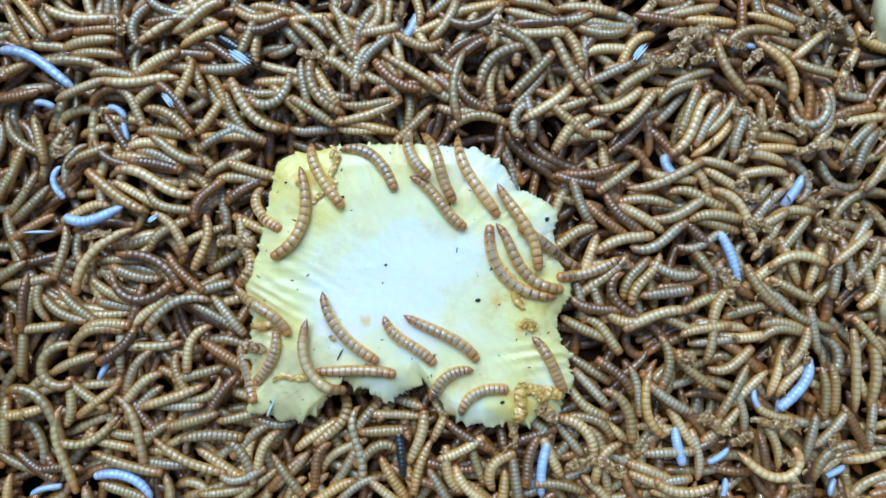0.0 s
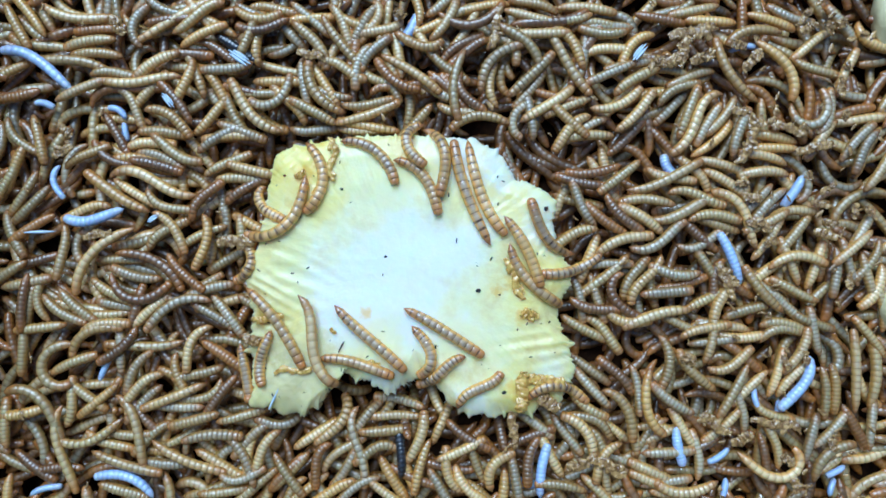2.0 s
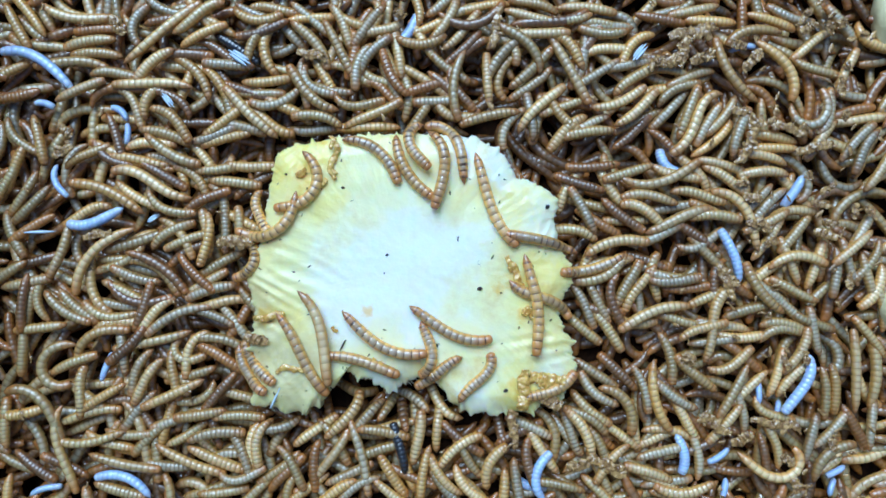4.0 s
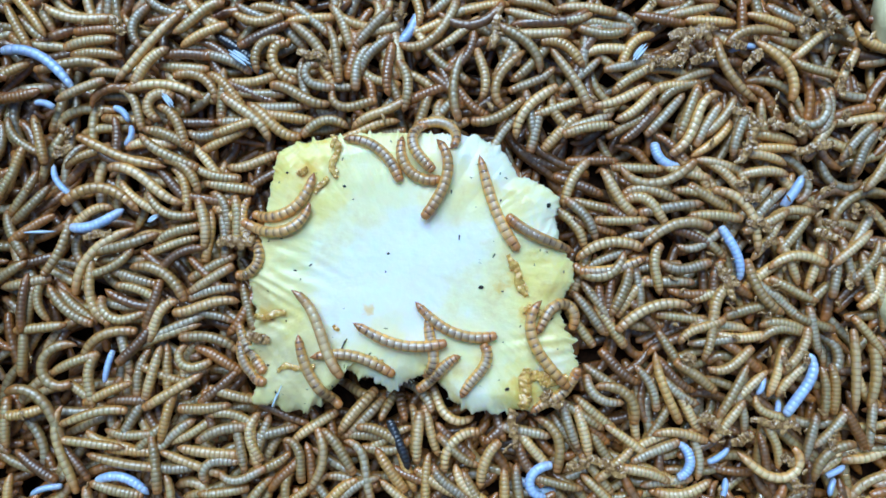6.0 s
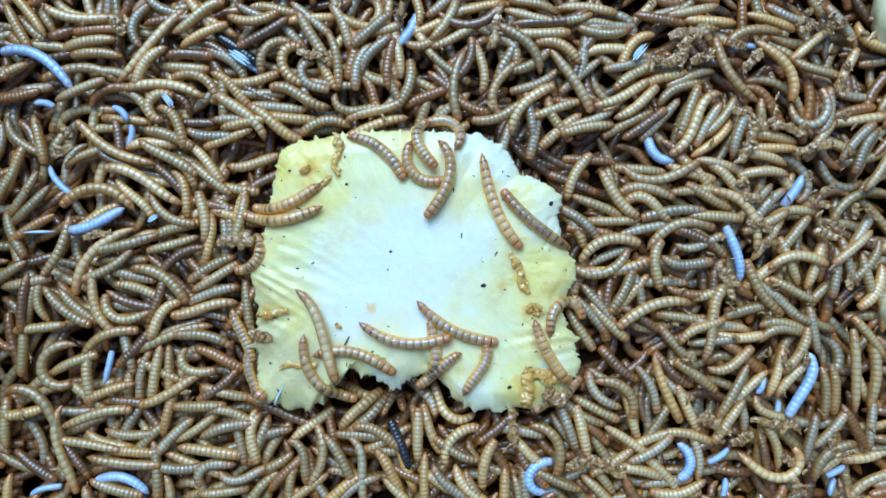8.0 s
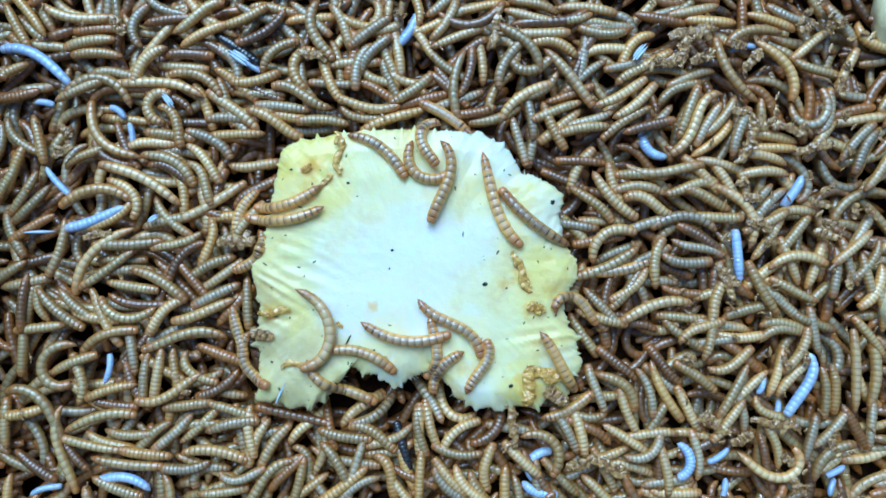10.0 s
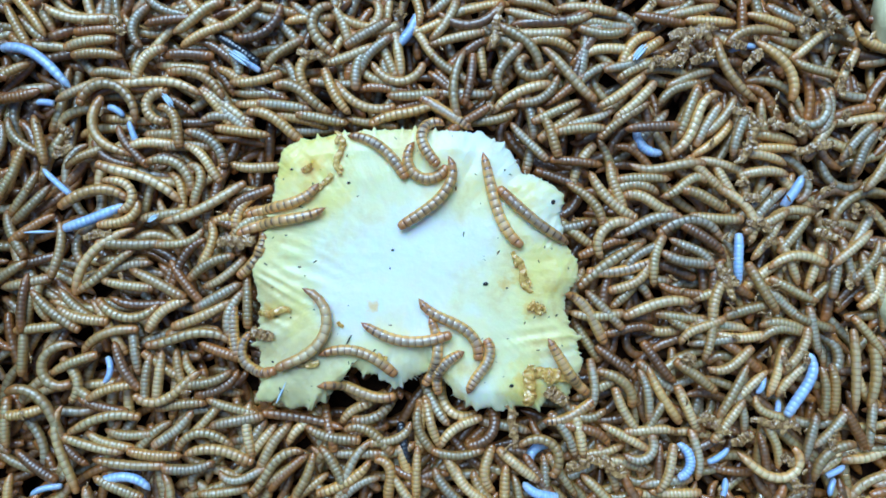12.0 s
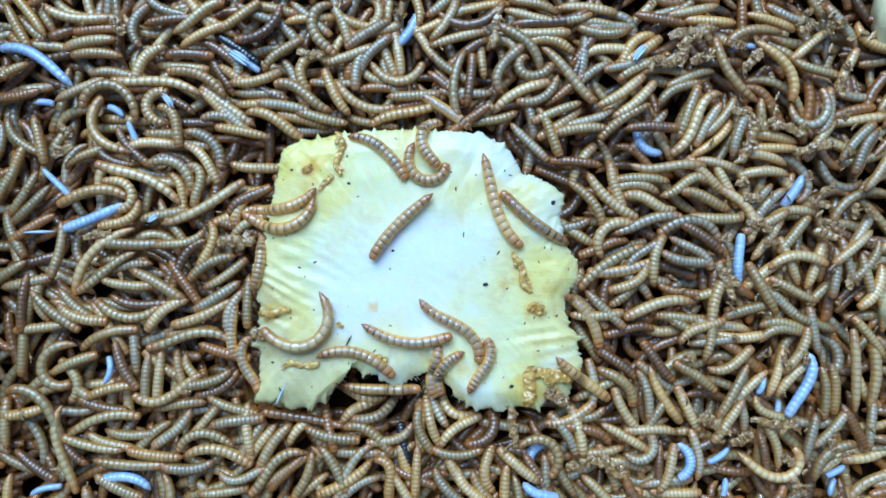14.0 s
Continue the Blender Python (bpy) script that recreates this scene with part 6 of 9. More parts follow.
bedded("olive", (1.5, 86.6, 11.0, 1, -31, 15, 5, 17.4, 0.2), (6.5, 87.0, 10.7, -4, -10, -2, 2, 17.4, 0.2), (12.5, 87.0, 9.6, -4, 9, -1, -2, 17.5, 0.2))
bedded("grey", (1.5, -62.1, -60.8, -141, 14, -24, 6, 17.0, -1.4), (6.5, -58.3, -61.3, -109, -3, 4, -1, 17.0, -1.4), (12.5, -61.6, -61.7, -123, -1, 3, -1, 17.0, -1.4))
bedded("tan", (1.5, 87.5, -17.8, 64, -35, 0, 9, 17.0, 0.1), (6.5, 86.8, -17.4, 65, -41, -25, 5, 17.5, 0.1), (12.5, 86.5, -16.5, 74, -30, -8, 7, 19.2, 0.1))
bedded("golden", (1.5, -110.8, -48.9, -141, -1, 2, -1, 17.0, -1.7), (6.5, -106.8, -45.4, -159, 6, -6, 0, 17.0, 0.3), (12.5, -105.8, -44.4, -165, 21, 1, -4, 17.3, 0.3))
bedded("tan", (1.5, 15.9, -69.1, 61, -70, 18, 20, 17.0, 0.2), (6.5, 13.1, -68.1, 69, -26, -11, 3, 17.0, 0.2), (12.5, 13.4, -70.9, 94, -44, 30, 7, 17.0, -1.8))
bedded("golden", (1.5, -84.6, -41.7, -75, 16, -31, 8, 17.0, -1.8), (6.5, -88.6, -39.0, -90, 0, 0, 0, 17.0, -1.8), (12.5, -84.3, -40.4, -78, 7, -13, 3, 17.0, -1.8))
bedded("tan", (1.5, 46.9, -2.8, -111, -2, 3, 0, 17.0, -1.8), (6.5, 44.7, -8.4, -111, -2, 3, 0, 17.0, -5.1), (12.5, 42.6, -14.0, -111, -2, 3, 0, 17.0, -5.1))
bedded("grey", (1.5, 78.4, 13.9, -172, 5, -5, 0, 20.8, -5.1), (6.5, 72.5, 13.2, -172, 5, -5, 0, 20.8, 0.2), (12.5, 79.6, 9.2, -188, 68, -15, -10, 24.4, 0.2))
bedded("olive", (1.5, -15.8, -48.9, 52, 6, -8, 1, 17.0, -1.7), (6.5, -16.0, -47.8, 58, -4, 10, -3, 17.0, -1.7), (12.5, -12.8, -42.7, 58, -4, 10, -3, 17.0, -5.0))
bedded("pale", (1.5, -128.3, 59.6, 152, 24, 22, 2, 27.1, 0.3), (6.5, -127.4, 60.9, 153, 41, 12, -4, 28.2, 0.3), (12.5, -128.4, 60.9, 152, 31, 23, -1, 26.6, 0.3))
bedded("tan", (1.5, -79.7, 32.5, -48, -8, 11, -2, 17.0, -5.3), (6.5, -75.7, 28.1, -48, -8, 11, -2, 17.0, -2.0), (12.5, -75.7, 28.4, -46, -27, 27, 1, 17.0, 0.0))
bedded("golden", (1.5, 39.9, 41.2, -43, 8, -9, 1, 17.0, 0.4), (6.5, 36.5, 42.3, -63, 38, -29, -4, 17.0, -1.6), (12.5, 34.2, 37.3, -66, -8, 12, -2, 17.0, 0.4))
bedded("grey", (1.5, 47.5, -39.0, -35, 3, -4, 1, 17.0, -4.9), (6.5, 52.4, -42.4, -35, 3, -4, 1, 17.0, -1.6), (12.5, 57.3, -45.8, -35, 3, -4, 1, 17.0, -4.9))
bedded("amber", (1.5, 3.8, 49.3, 129, -3, 12, -6, 17.0, -1.4), (6.5, 8.4, 46.6, 144, -26, 17, 4, 17.0, -1.4), (12.5, 9.0, 41.7, 214, -3, 6, -1, 17.0, 0.6))
bedded("grey", (1.5, -52.8, 47.3, -150, -78, -24, 9, 20.6, 0.2), (6.5, -53.1, 45.3, -182, -2, 2, 0, 17.5, -1.8), (12.5, -50.6, 45.7, -188, 5, -3, -1, 17.5, 0.2))
bedded("olive", (1.5, 72.1, -36.0, -89, -38, 12, -3, 18.3, 0.2), (6.5, 73.5, -32.8, -56, 4, -2, -1, 17.0, -1.8), (12.5, 78.1, -25.4, -33, 8, -14, 3, 17.0, -1.8))
bedded("brown", (1.5, 59.5, 35.8, 42, 7, -10, 1, 17.0, -4.7), (6.5, 64.0, 39.8, 42, 7, -10, 1, 17.0, -1.4), (12.5, 66.6, 38.9, 2, -5, 7, -1, 17.0, 0.6))
bedded("brown", (1.5, 50.3, -13.7, -83, 4, -12, 5, 17.0, -5.1), (6.5, 51.0, -19.7, -83, 4, -12, 5, 17.0, -1.8), (12.5, 51.7, -25.6, -83, 4, -12, 5, 17.0, -5.1))
bedded("golden", (1.5, -16.0, -74.0, -60, 3, -4, 1, 17.0, -1.8), (6.5, -16.8, -70.6, -57, 4, -1, -1, 17.0, 0.2), (12.5, -16.6, -72.2, -65, -51, 77, -12, 17.0, 0.2))
bedded("tan", (1.5, -40.9, -59.6, 34, -5, 3, 1, 17.0, -1.8), (6.5, -41.7, -56.8, 35, -3, 9, -4, 17.0, -1.8), (12.5, -45.0, -56.5, 49, -8, 33, -15, 17.0, -1.8))
bedded("brown", (1.5, -103.0, -31.9, -137, -26, 12, 5, 17.6, 0.2), (6.5, -97.6, -30.8, -131, -9, 9, 0, 17.0, 0.2), (12.5, -101.6, -35.3, -131, -9, 9, 0, 17.0, -5.1))
bedded("tan", (1.5, 83.4, -25.2, 15, -11, 18, -4, 17.0, 0.6), (6.5, 81.6, -25.1, 30, -20, 35, -8, 17.0, 0.6))
bedded("tan", (1.5, -85.6, 6.6, -50, -32, 16, 5, 17.9, 0.5), (6.5, -81.7, 2.0, -50, -32, 16, 5, 17.9, -4.8), (12.5, -77.9, -2.6, -50, -32, 16, 5, 17.9, -4.8))
bedded("grey", (1.5, 62.5, -6.4, 10, -7, 16, -6, 17.0, -5.3), (6.5, 68.4, -5.4, 10, -7, 16, -6, 17.0, -2.0), (12.5, 62.9, -1.3, 46, -28, 43, -7, 17.0, 0.0))
bedded("brown", (1.5, 28.2, -60.3, 24, -11, 22, -6, 17.0, -1.9), (6.5, 19.1, -57.3, 37, -1, 4, -2, 17.0, -1.9), (12.5, 14.9, -59.6, 56, 71, 19, -5, 17.2, 0.1))
bedded("grey", (1.5, -71.6, 17.0, -66, -42, 39, 3, 17.0, -4.8), (6.5, -69.2, 11.5, -66, -42, 39, 3, 17.0, -1.5), (12.5, -66.8, 6.1, -66, -42, 39, 3, 17.0, -4.8))
bedded("grey", (1.5, -70.3, 9.6, -85, -14, 8, 2, 17.0, -4.8), (6.5, -69.8, 3.6, -85, -14, 8, 2, 17.0, -1.5), (12.5, -69.2, -2.4, -85, -14, 8, 2, 17.0, -4.8))
bedded("golden", (1.5, -113.1, -26.3, 33, -63, 19, 8, 22.8, 0.3), (6.5, -108.4, -27.7, 31, -51, 13, 11, 22.9, 0.3), (12.5, -107.1, -26.8, 21, -30, 7, 2, 20.1, 0.3))
bedded("grey", (1.5, 63.4, -18.7, 93, 12, -22, 6, 17.0, -5.0), (6.5, 63.0, -12.7, 93, 12, -22, 6, 17.0, -1.7), (12.5, 61.2, -10.0, 137, 16, -29, 7, 17.0, -1.7))
bedded("olive", (1.5, 40.3, 45.8, -159, -2, 2, 0, 17.0, -1.4), (6.5, 36.7, 45.4, -163, 2, -6, 2, 17.0, -1.4), (12.5, 36.0, 43.8, -157, 3, -2, 0, 17.0, 0.6))
bedded("grey", (1.5, -86.2, -17.4, 204, 47, -15, -9, 25.3, 0.3), (6.5, -85.3, -25.4, 203, -1, 1, 0, 21.5, -1.7), (12.5, -90.8, -27.8, 203, -1, 1, 0, 21.5, -5.0))
bedded("golden", (1.5, -104.4, 17.4, 146, -13, 8, 3, 23.9, 0.3), (6.5, -109.0, 19.5, 175, 68, 3, -21, 28.1, 0.3), (12.5, -111.3, 18.7, 185, 41, -17, -1, 24.8, 0.3))
bedded("olive", (1.5, -36.2, -59.6, -54, -15, 17, -1, 18.1, -4.7), (6.5, -32.6, -64.5, -54, -15, 17, -1, 18.1, 0.6), (12.5, -33.9, -70.1, -57, -17, 20, -1, 17.0, 0.6))
bedded("olive", (1.5, -112.5, -61.3, -163, -50, -17, 15, 25.0, 0.2), (6.5, -112.3, -62.0, -188, 5, -3, -1, 21.3, 0.2), (12.5, -112.3, -62.8, -194, -8, 2, 2, 21.3, 0.2))
bedded("olive", (1.5, 65.4, 42.8, -154, 4, 3, 0, 17.9, -5.1), (6.5, 60.0, 40.2, -154, 4, 3, 0, 17.9, -1.8), (12.5, 57.4, 41.6, -144, 12, 4, -2, 20.2, 0.2))
bedded("olive", (1.5, -9.3, -52.6, -84, -13, 28, -8, 17.0, -5.2), (6.5, -8.7, -58.6, -84, -13, 28, -8, 17.0, -1.9), (12.5, -7.5, -57.9, -75, 39, -14, -9, 17.0, 0.1))
bedded("golden", (1.5, -7.5, -69.3, -107, 12, -3, -3, 18.6, 0.3), (6.5, -5.5, -73.8, -92, 6, -5, 0, 17.0, 0.3), (12.5, -8.5, -71.2, -93, 1, -2, 0, 17.0, 0.3))
bedded("brown", (1.5, -48.2, -54.9, 155, -5, 7, -1, 22.6, -5.1), (6.5, -53.6, -52.4, 155, -5, 7, -1, 22.6, -1.8), (12.5, -44.7, -54.4, 171, 4, 2, 0, 26.6, 0.2))
bedded("amber", (1.5, 76.9, -11.2, 12, 10, -5, -2, 17.0, -1.9), (6.5, 80.3, -14.7, -9, 11, -20, 4, 17.0, -1.9), (12.5, 77.2, -14.1, -13, 13, -16, 1, 17.0, -1.9))
bedded("olive", (1.5, -49.4, -72.4, -55, 5, -6, 0, 17.0, 0.5), (6.5, -45.1, -65.9, -63, -41, 57, -8, 17.0, 0.5), (12.5, -42.4, -71.3, -63, -41, 57, -8, 17.0, -4.8))
bedded("brown", (1.5, -62.5, 50.4, -188, -8, 19, -7, 17.0, -1.7), (6.5, -61.5, 50.1, -202, -3, 11, -5, 17.0, -1.7), (12.5, -57.5, 51.0, -206, -15, 21, -3, 17.0, -1.7))
bedded("olive", (1.5, -10.7, 46.5, 95, 35, 14, -7, 17.0, -5.3), (6.5, -11.2, 52.5, 95, 35, 14, -7, 17.0, 0.0), (12.5, -9.4, 48.8, 3, 6, -2, -1, 17.0, 0.0))
bedded("tan", (1.5, -71.4, 26.2, -135, -14, 44, -18, 17.0, -5.0), (6.5, -75.7, 22.0, -135, -14, 44, -18, 17.0, -5.0), (12.5, -75.7, 22.0, -135, -14, 44, -18, 17.0, -1.7))
bedded("olive", (1.5, 79.6, -39.5, 131, -21, -17, 1, 18.1, 0.5), (6.5, 80.8, -40.5, 143, 6, -3, -1, 17.0, 0.5))
bedded("brown", (1.5, -84.7, 47.3, 128, 16, 1, -4, 17.0, 0.3), (6.5, -87.0, 49.6, 155, 60, -63, -3, 17.0, -1.7), (12.5, -87.2, 47.9, 151, 5, -14, 6, 17.0, -1.7))
bedded("grey", (1.5, -0.3, -77.6, -59, -3, 3, 0, 17.0, -1.6), (6.5, 1.8, -75.3, -46, 17, -30, 7, 17.0, 0.4), (12.5, 1.6, -77.0, -51, 17, -14, -2, 17.0, 0.4))
bedded("grey", (1.5, -62.9, -66.9, 122, 30, 15, -6, 20.0, 0.3), (6.5, -64.6, -62.5, 101, 3, -3, 0, 17.0, 0.3), (12.5, -65.7, -56.6, 101, 3, -3, 0, 17.0, -5.0))
bedded("tan", (1.5, -61.8, -48.4, 166, -7, 6, 0, 17.0, -4.9), (6.5, -67.7, -47.0, 166, -7, 6, 0, 17.0, -1.6), (12.5, -73.5, -45.6, 166, -7, 6, 0, 17.0, -4.9))
bedded("golden", (1.5, -89.7, -59.1, 75, -2, -1, 0, 17.0, -5.2), (6.5, -88.2, -53.3, 75, -2, -1, 0, 17.0, 0.1), (12.5, -86.6, -47.5, 75, -2, -1, 0, 17.0, -5.2))
bedded("tan", (1.5, 6.2, 44.0, -9, 11, -24, 7, 17.0, -1.4), (6.5, -0.1, 40.4, -44, 113, -31, -25, 17.0, -1.4), (12.5, 4.2, 36.2, -44, 113, -31, -25, 17.0, -4.7))
bedded("brown", (1.5, 69.0, -46.4, 133, -12, 16, -2, 17.0, -1.7), (6.5, 74.2, -40.8, 142, -17, 24, -3, 17.0, -1.7), (12.5, 68.9, -36.6, 129, -5, 13, -5, 17.0, -1.7))
bedded("golden", (1.5, -84.6, 24.6, -69, -31, 32, 0, 17.0, -4.8), (6.5, -82.4, 19.0, -69, -31, 32, 0, 17.0, -1.5), (12.5, -83.5, 17.6, -73, -37, 32, 3, 17.0, -1.5))
bedded("tan", (1.5, 0.1, -54.8, 64, -2, 4, -1, 17.0, -1.7), (6.5, -4.1, -58.7, 110, -5, 7, -1, 17.0, -1.7), (12.5, -3.9, -55.5, 107, -12, 7, 2, 17.0, 0.3))
bedded("grey", (1.5, -2.1, 50.7, 149, -13, 12, 1, 17.0, -1.9), (6.5, -0.1, 44.1, 224, 1, -6, 4, 17.0, -1.9), (12.5, 7.4, 50.0, 180, 0, 12, -8, 17.5, -1.9))
bedded("golden", (1.5, -59.8, 67.7, 86, -11, 20, -5, 17.9, -1.9), (6.5, -53.4, 59.0, 94, -93, -48, -12, 21.0, 0.1), (12.5, -45.2, 58.1, 67, -94, -8, 20, 17.9, 0.1))
bedded("tan", (1.5, -91.6, 59.5, -150, 17, -3, -4, 17.0, 0.5), (6.5, -94.4, 59.1, -131, 28, -10, -8, 17.0, 0.5), (12.5, -95.3, 60.2, -132, 45, -13, -8, 17.0, 0.5))
bedded("olive", (1.5, 81.2, 17.1, -12, -20, 41, 2, 19.8, 0.2), (6.5, 82.2, 18.2, -6, -5, 7, -1, 17.0, -1.8), (12.5, 76.7, 20.8, 15, -18, -75, -16, 17.0, 0.2))
bedded("brown", (1.5, 68.3, -25.3, 135, 0, 0, 0, 17.0, -5.3), (6.5, 64.0, -21.0, 135, 0, 0, 0, 17.0, -2.0), (12.5, 59.7, -25.5, 185, 16, -30, 7, 17.0, -2.0))
bedded("olive", (1.5, -119.1, -49.4, 82, 19, -23, 2, 17.0, -1.7), (6.5, -112.7, -41.2, 84, -30, -30, 2, 19.0, 0.3), (12.5, -117.5, -41.8, 99, 68, -23, -18, 17.0, -1.7))
bedded("brown", (1.5, 5.3, 65.6, 36, -24, 22, 1, 17.0, -1.8), (6.5, 7.7, 61.1, 56, 44, -8, -1, 17.0, 0.2), (12.5, 8.7, 53.8, 82, 6, 1, -1, 17.0, 0.2))
bedded("brown", (1.5, -76.3, 13.0, 55, 11, -62, 32, 17.0, -5.2), (6.5, -72.9, 18.0, 55, 11, -62, 32, 17.0, -5.2), (12.5, -72.9, 18.0, 55, 11, -62, 32, 17.0, -1.9))
bedded("olive", (1.5, -96.1, 2.9, -164, -6, -1, 2, 22.7, -5.0), (6.5, -101.9, 1.2, -164, -6, -1, 2, 22.7, 0.3), (12.5, -99.2, 1.4, -182, -3, 1, 1, 19.3, 0.3))
bedded("olive", (1.5, -22.0, -63.5, 194, 52, -56, -1, 17.0, 0.0), (6.5, -17.6, -64.8, 193, -42, 36, 4, 17.0, -2.0), (12.5, -16.6, -65.5, 199, -5, 26, -14, 17.0, -2.0))
bedded("grey", (1.5, -98.5, -38.4, -122, 32, -12, -6, 17.0, 0.1), (6.5, -97.5, -39.8, -104, 22, -9, -4, 17.0, -1.9), (12.5, -94.7, -41.7, -96, 7, -7, 0, 17.0, 0.1))
bedded("golden", (1.5, 19.3, -79.0, -96, -5, 7, -1, 17.0, -1.8), (6.5, 19.6, -78.4, -90, 0, 0, 0, 17.0, 0.2), (12.5, 19.6, -77.1, -92, 6, -6, 0, 17.0, 0.2))
bedded("grey", (1.5, -98.7, -8.8, 167, -19, 7, 4, 17.0, -1.7), (6.5, -99.3, -9.4, 162, -6, 4, 1, 17.0, -1.7), (12.5, -101.9, -5.4, 189, 5, -10, 3, 17.0, -1.7))
bedded("golden", (1.5, -84.6, -42.2, 161, -7, 14, -4, 17.0, -4.8), (6.5, -90.3, -40.2, 161, -7, 14, -4, 17.0, -1.5), (12.5, -89.4, -37.9, 147, -3, 6, -2, 17.0, -1.5))
bedded("olive", (1.5, 12.5, -78.8, -34, -9, 23, -8, 17.0, -1.4), (6.5, 10.1, -78.1, -60, 8, -14, 3, 17.0, 0.6), (12.5, 13.2, -78.7, -58, 16, -19, 2, 17.0, -1.4))
bedded("tan", (1.5, 85.8, -28.5, 79, 20, -12, -3, 17.0, 0.3), (6.5, 85.4, -27.6, 80, 17, -10, -3, 17.0, 0.3))
bedded("golden", (1.5, -35.8, -77.2, -152, 10, -14, 2, 17.7, 0.4), (6.5, -34.0, -77.9, -142, 18, -26, 4, 17.7, 0.4), (12.5, -30.7, -74.2, -147, -19, 9, -1, 20.8, 0.4))
bedded("tan", (1.5, -33.0, -64.7, 39, -29, 28, 1, 18.8, -1.9), (6.5, -38.6, -68.0, 83, 44, 8, -7, 22.1, 0.1), (12.5, -37.8, -62.1, 83, 44, 8, -7, 22.1, -5.2))
bedded("grey", (1.5, -52.3, -56.5, -169, -58, 30, 13, 17.0, -1.4), (6.5, -55.4, -59.3, -167, 1, -5, 2, 17.0, -1.4), (12.5, -61.2, -60.7, -167, 1, -5, 2, 17.0, -4.7))
bedded("olive", (1.5, -106.2, -14.3, -31, 13, -9, -2, 17.0, -1.6), (6.5, -96.8, -13.0, -19, -23, 8, 5, 17.0, -1.6), (12.5, -100.7, -11.6, -7, 10, -3, -2, 17.0, 0.4))
bedded("golden", (1.5, -82.2, 52.7, -114, -13, 11, 1, 17.0, 0.3), (6.5, -84.6, 47.2, -114, -13, 11, 1, 17.0, -5.0), (12.5, -72.2, 45.8, -45, -14, 10, 2, 17.0, -1.7))
bedded("olive", (1.5, -101.1, -3.2, -150, -26, 13, 6, 19.6, -5.2), (6.5, -106.3, -6.1, -150, -26, 13, 6, 19.6, 0.1), (12.5, -107.6, -7.1, -145, -1, -17, 4, 23.0, 0.1))
bedded("golden", (1.5, -98.1, 27.9, 161, -19, 7, 16, 29.6, -4.7), (6.5, -103.8, 29.9, 161, -19, 7, 16, 29.6, 0.6), (12.5, -110.5, 36.6, 115, -85, -16, 34, 25.3, 0.6))
bedded("tan", (1.5, -99.0, 46.3, -52, -27, 42, -7, 17.0, -1.5), (6.5, -98.3, 46.3, -56, -39, 40, 0, 17.0, -1.5), (12.5, -93.1, 52.6, 33, 1, -12, 7, 17.0, -3.4))
bedded("tan", (1.5, 95.8, 11.9, 130, 47, 37, -22, 25.0, 0.1), (6.5, 97.7, 12.1, 127, 56, 14, -11, 28.2, 0.1), (12.5, 97.0, 12.8, 117, 60, -26, -18, 24.0, 0.1))
bedded("amber", (1.5, -15.6, 53.6, 149, -36, 10, 6, 18.4, 0.5), (6.5, -17.7, 57.7, 85, -14, 15, 0, 17.0, 0.5), (12.5, -17.2, 63.7, 85, -14, 15, 0, 17.0, -4.8))
bedded("brown", (1.5, 7.7, -60.1, -33, 15, -7, -3, 17.0, 0.2), (6.5, 3.5, -62.2, -46, 3, -7, 2, 17.0, -1.8), (12.5, 7.7, -66.6, -46, 3, -7, 2, 17.0, -5.1))
bedded("tan", (1.5, 70.5, -57.9, -8, -25, 11, 4, 18.0, -5.2), (6.5, 76.5, -58.8, -8, -25, 11, 4, 18.0, 0.1), (12.5, 82.4, -59.7, -8, -25, 11, 4, 18.0, -5.2))
bedded("olive", (1.5, -66.9, 42.5, -61, 19, -3, -5, 17.0, -1.9), (6.5, -70.9, 49.8, -93, -5, 4, 0, 17.0, -1.9), (12.5, -68.4, 45.4, -58, -4, 7, -1, 17.0, -1.9))
bedded("brown", (1.5, -13.0, -52.2, 103, -4, 9, -3, 17.0, -4.8), (6.5, -14.4, -46.4, 103, -4, 9, -3, 17.0, -1.5), (12.5, -15.7, -40.5, 103, -4, 9, -3, 17.0, -4.8))
bedded("tan", (1.5, -51.2, -57.5, -125, 20, -7, -4, 17.4, -5.2), (6.5, -54.6, -62.5, -125, 20, -7, -4, 17.4, -5.2), (12.5, -54.6, -62.5, -125, 20, -7, -4, 17.4, 0.1))
bedded("grey", (1.5, -103.4, -32.2, 91, -2, 6, -2, 17.0, -1.5), (6.5, -101.8, -32.4, 103, 2, -8, 4, 17.0, -1.5), (12.5, -98.7, -32.2, 96, 0, 0, 0, 17.0, -1.5))
bedded("grey", (1.5, -37.5, 49.9, -193, -3, 10, -4, 17.0, -1.8), (6.5, -35.7, 52.5, -183, -6, 14, -5, 17.0, -1.8), (12.5, -34.3, 53.0, -179, -2, 10, -5, 17.0, -1.8))
bedded("tan", (1.5, -98.5, 17.9, -30, 0, 0, 0, 17.1, -1.5), (6.5, -98.1, 15.7, -41, 19, -18, -1, 17.1, -1.5), (12.5, -99.7, 19.5, -67, -120, -36, 32, 20.0, 0.5))
bedded("tan", (1.5, -17.3, -78.4, -36, -7, 7, 0, 17.0, 0.5), (6.5, -13.2, -79.1, -39, 0, 0, 0, 17.0, 0.5), (12.5, -11.8, -78.2, -56, 0, 0, 0, 17.0, 0.5))
bedded("amber", (1.5, -4.0, 54.2, -168, -2, 7, -3, 17.0, -1.8), (6.5, -3.6, 50.3, -158, -1, 4, -1, 17.0, -1.8), (12.5, -7.3, 47.0, -166, 0, 0, 0, 17.0, -1.8))
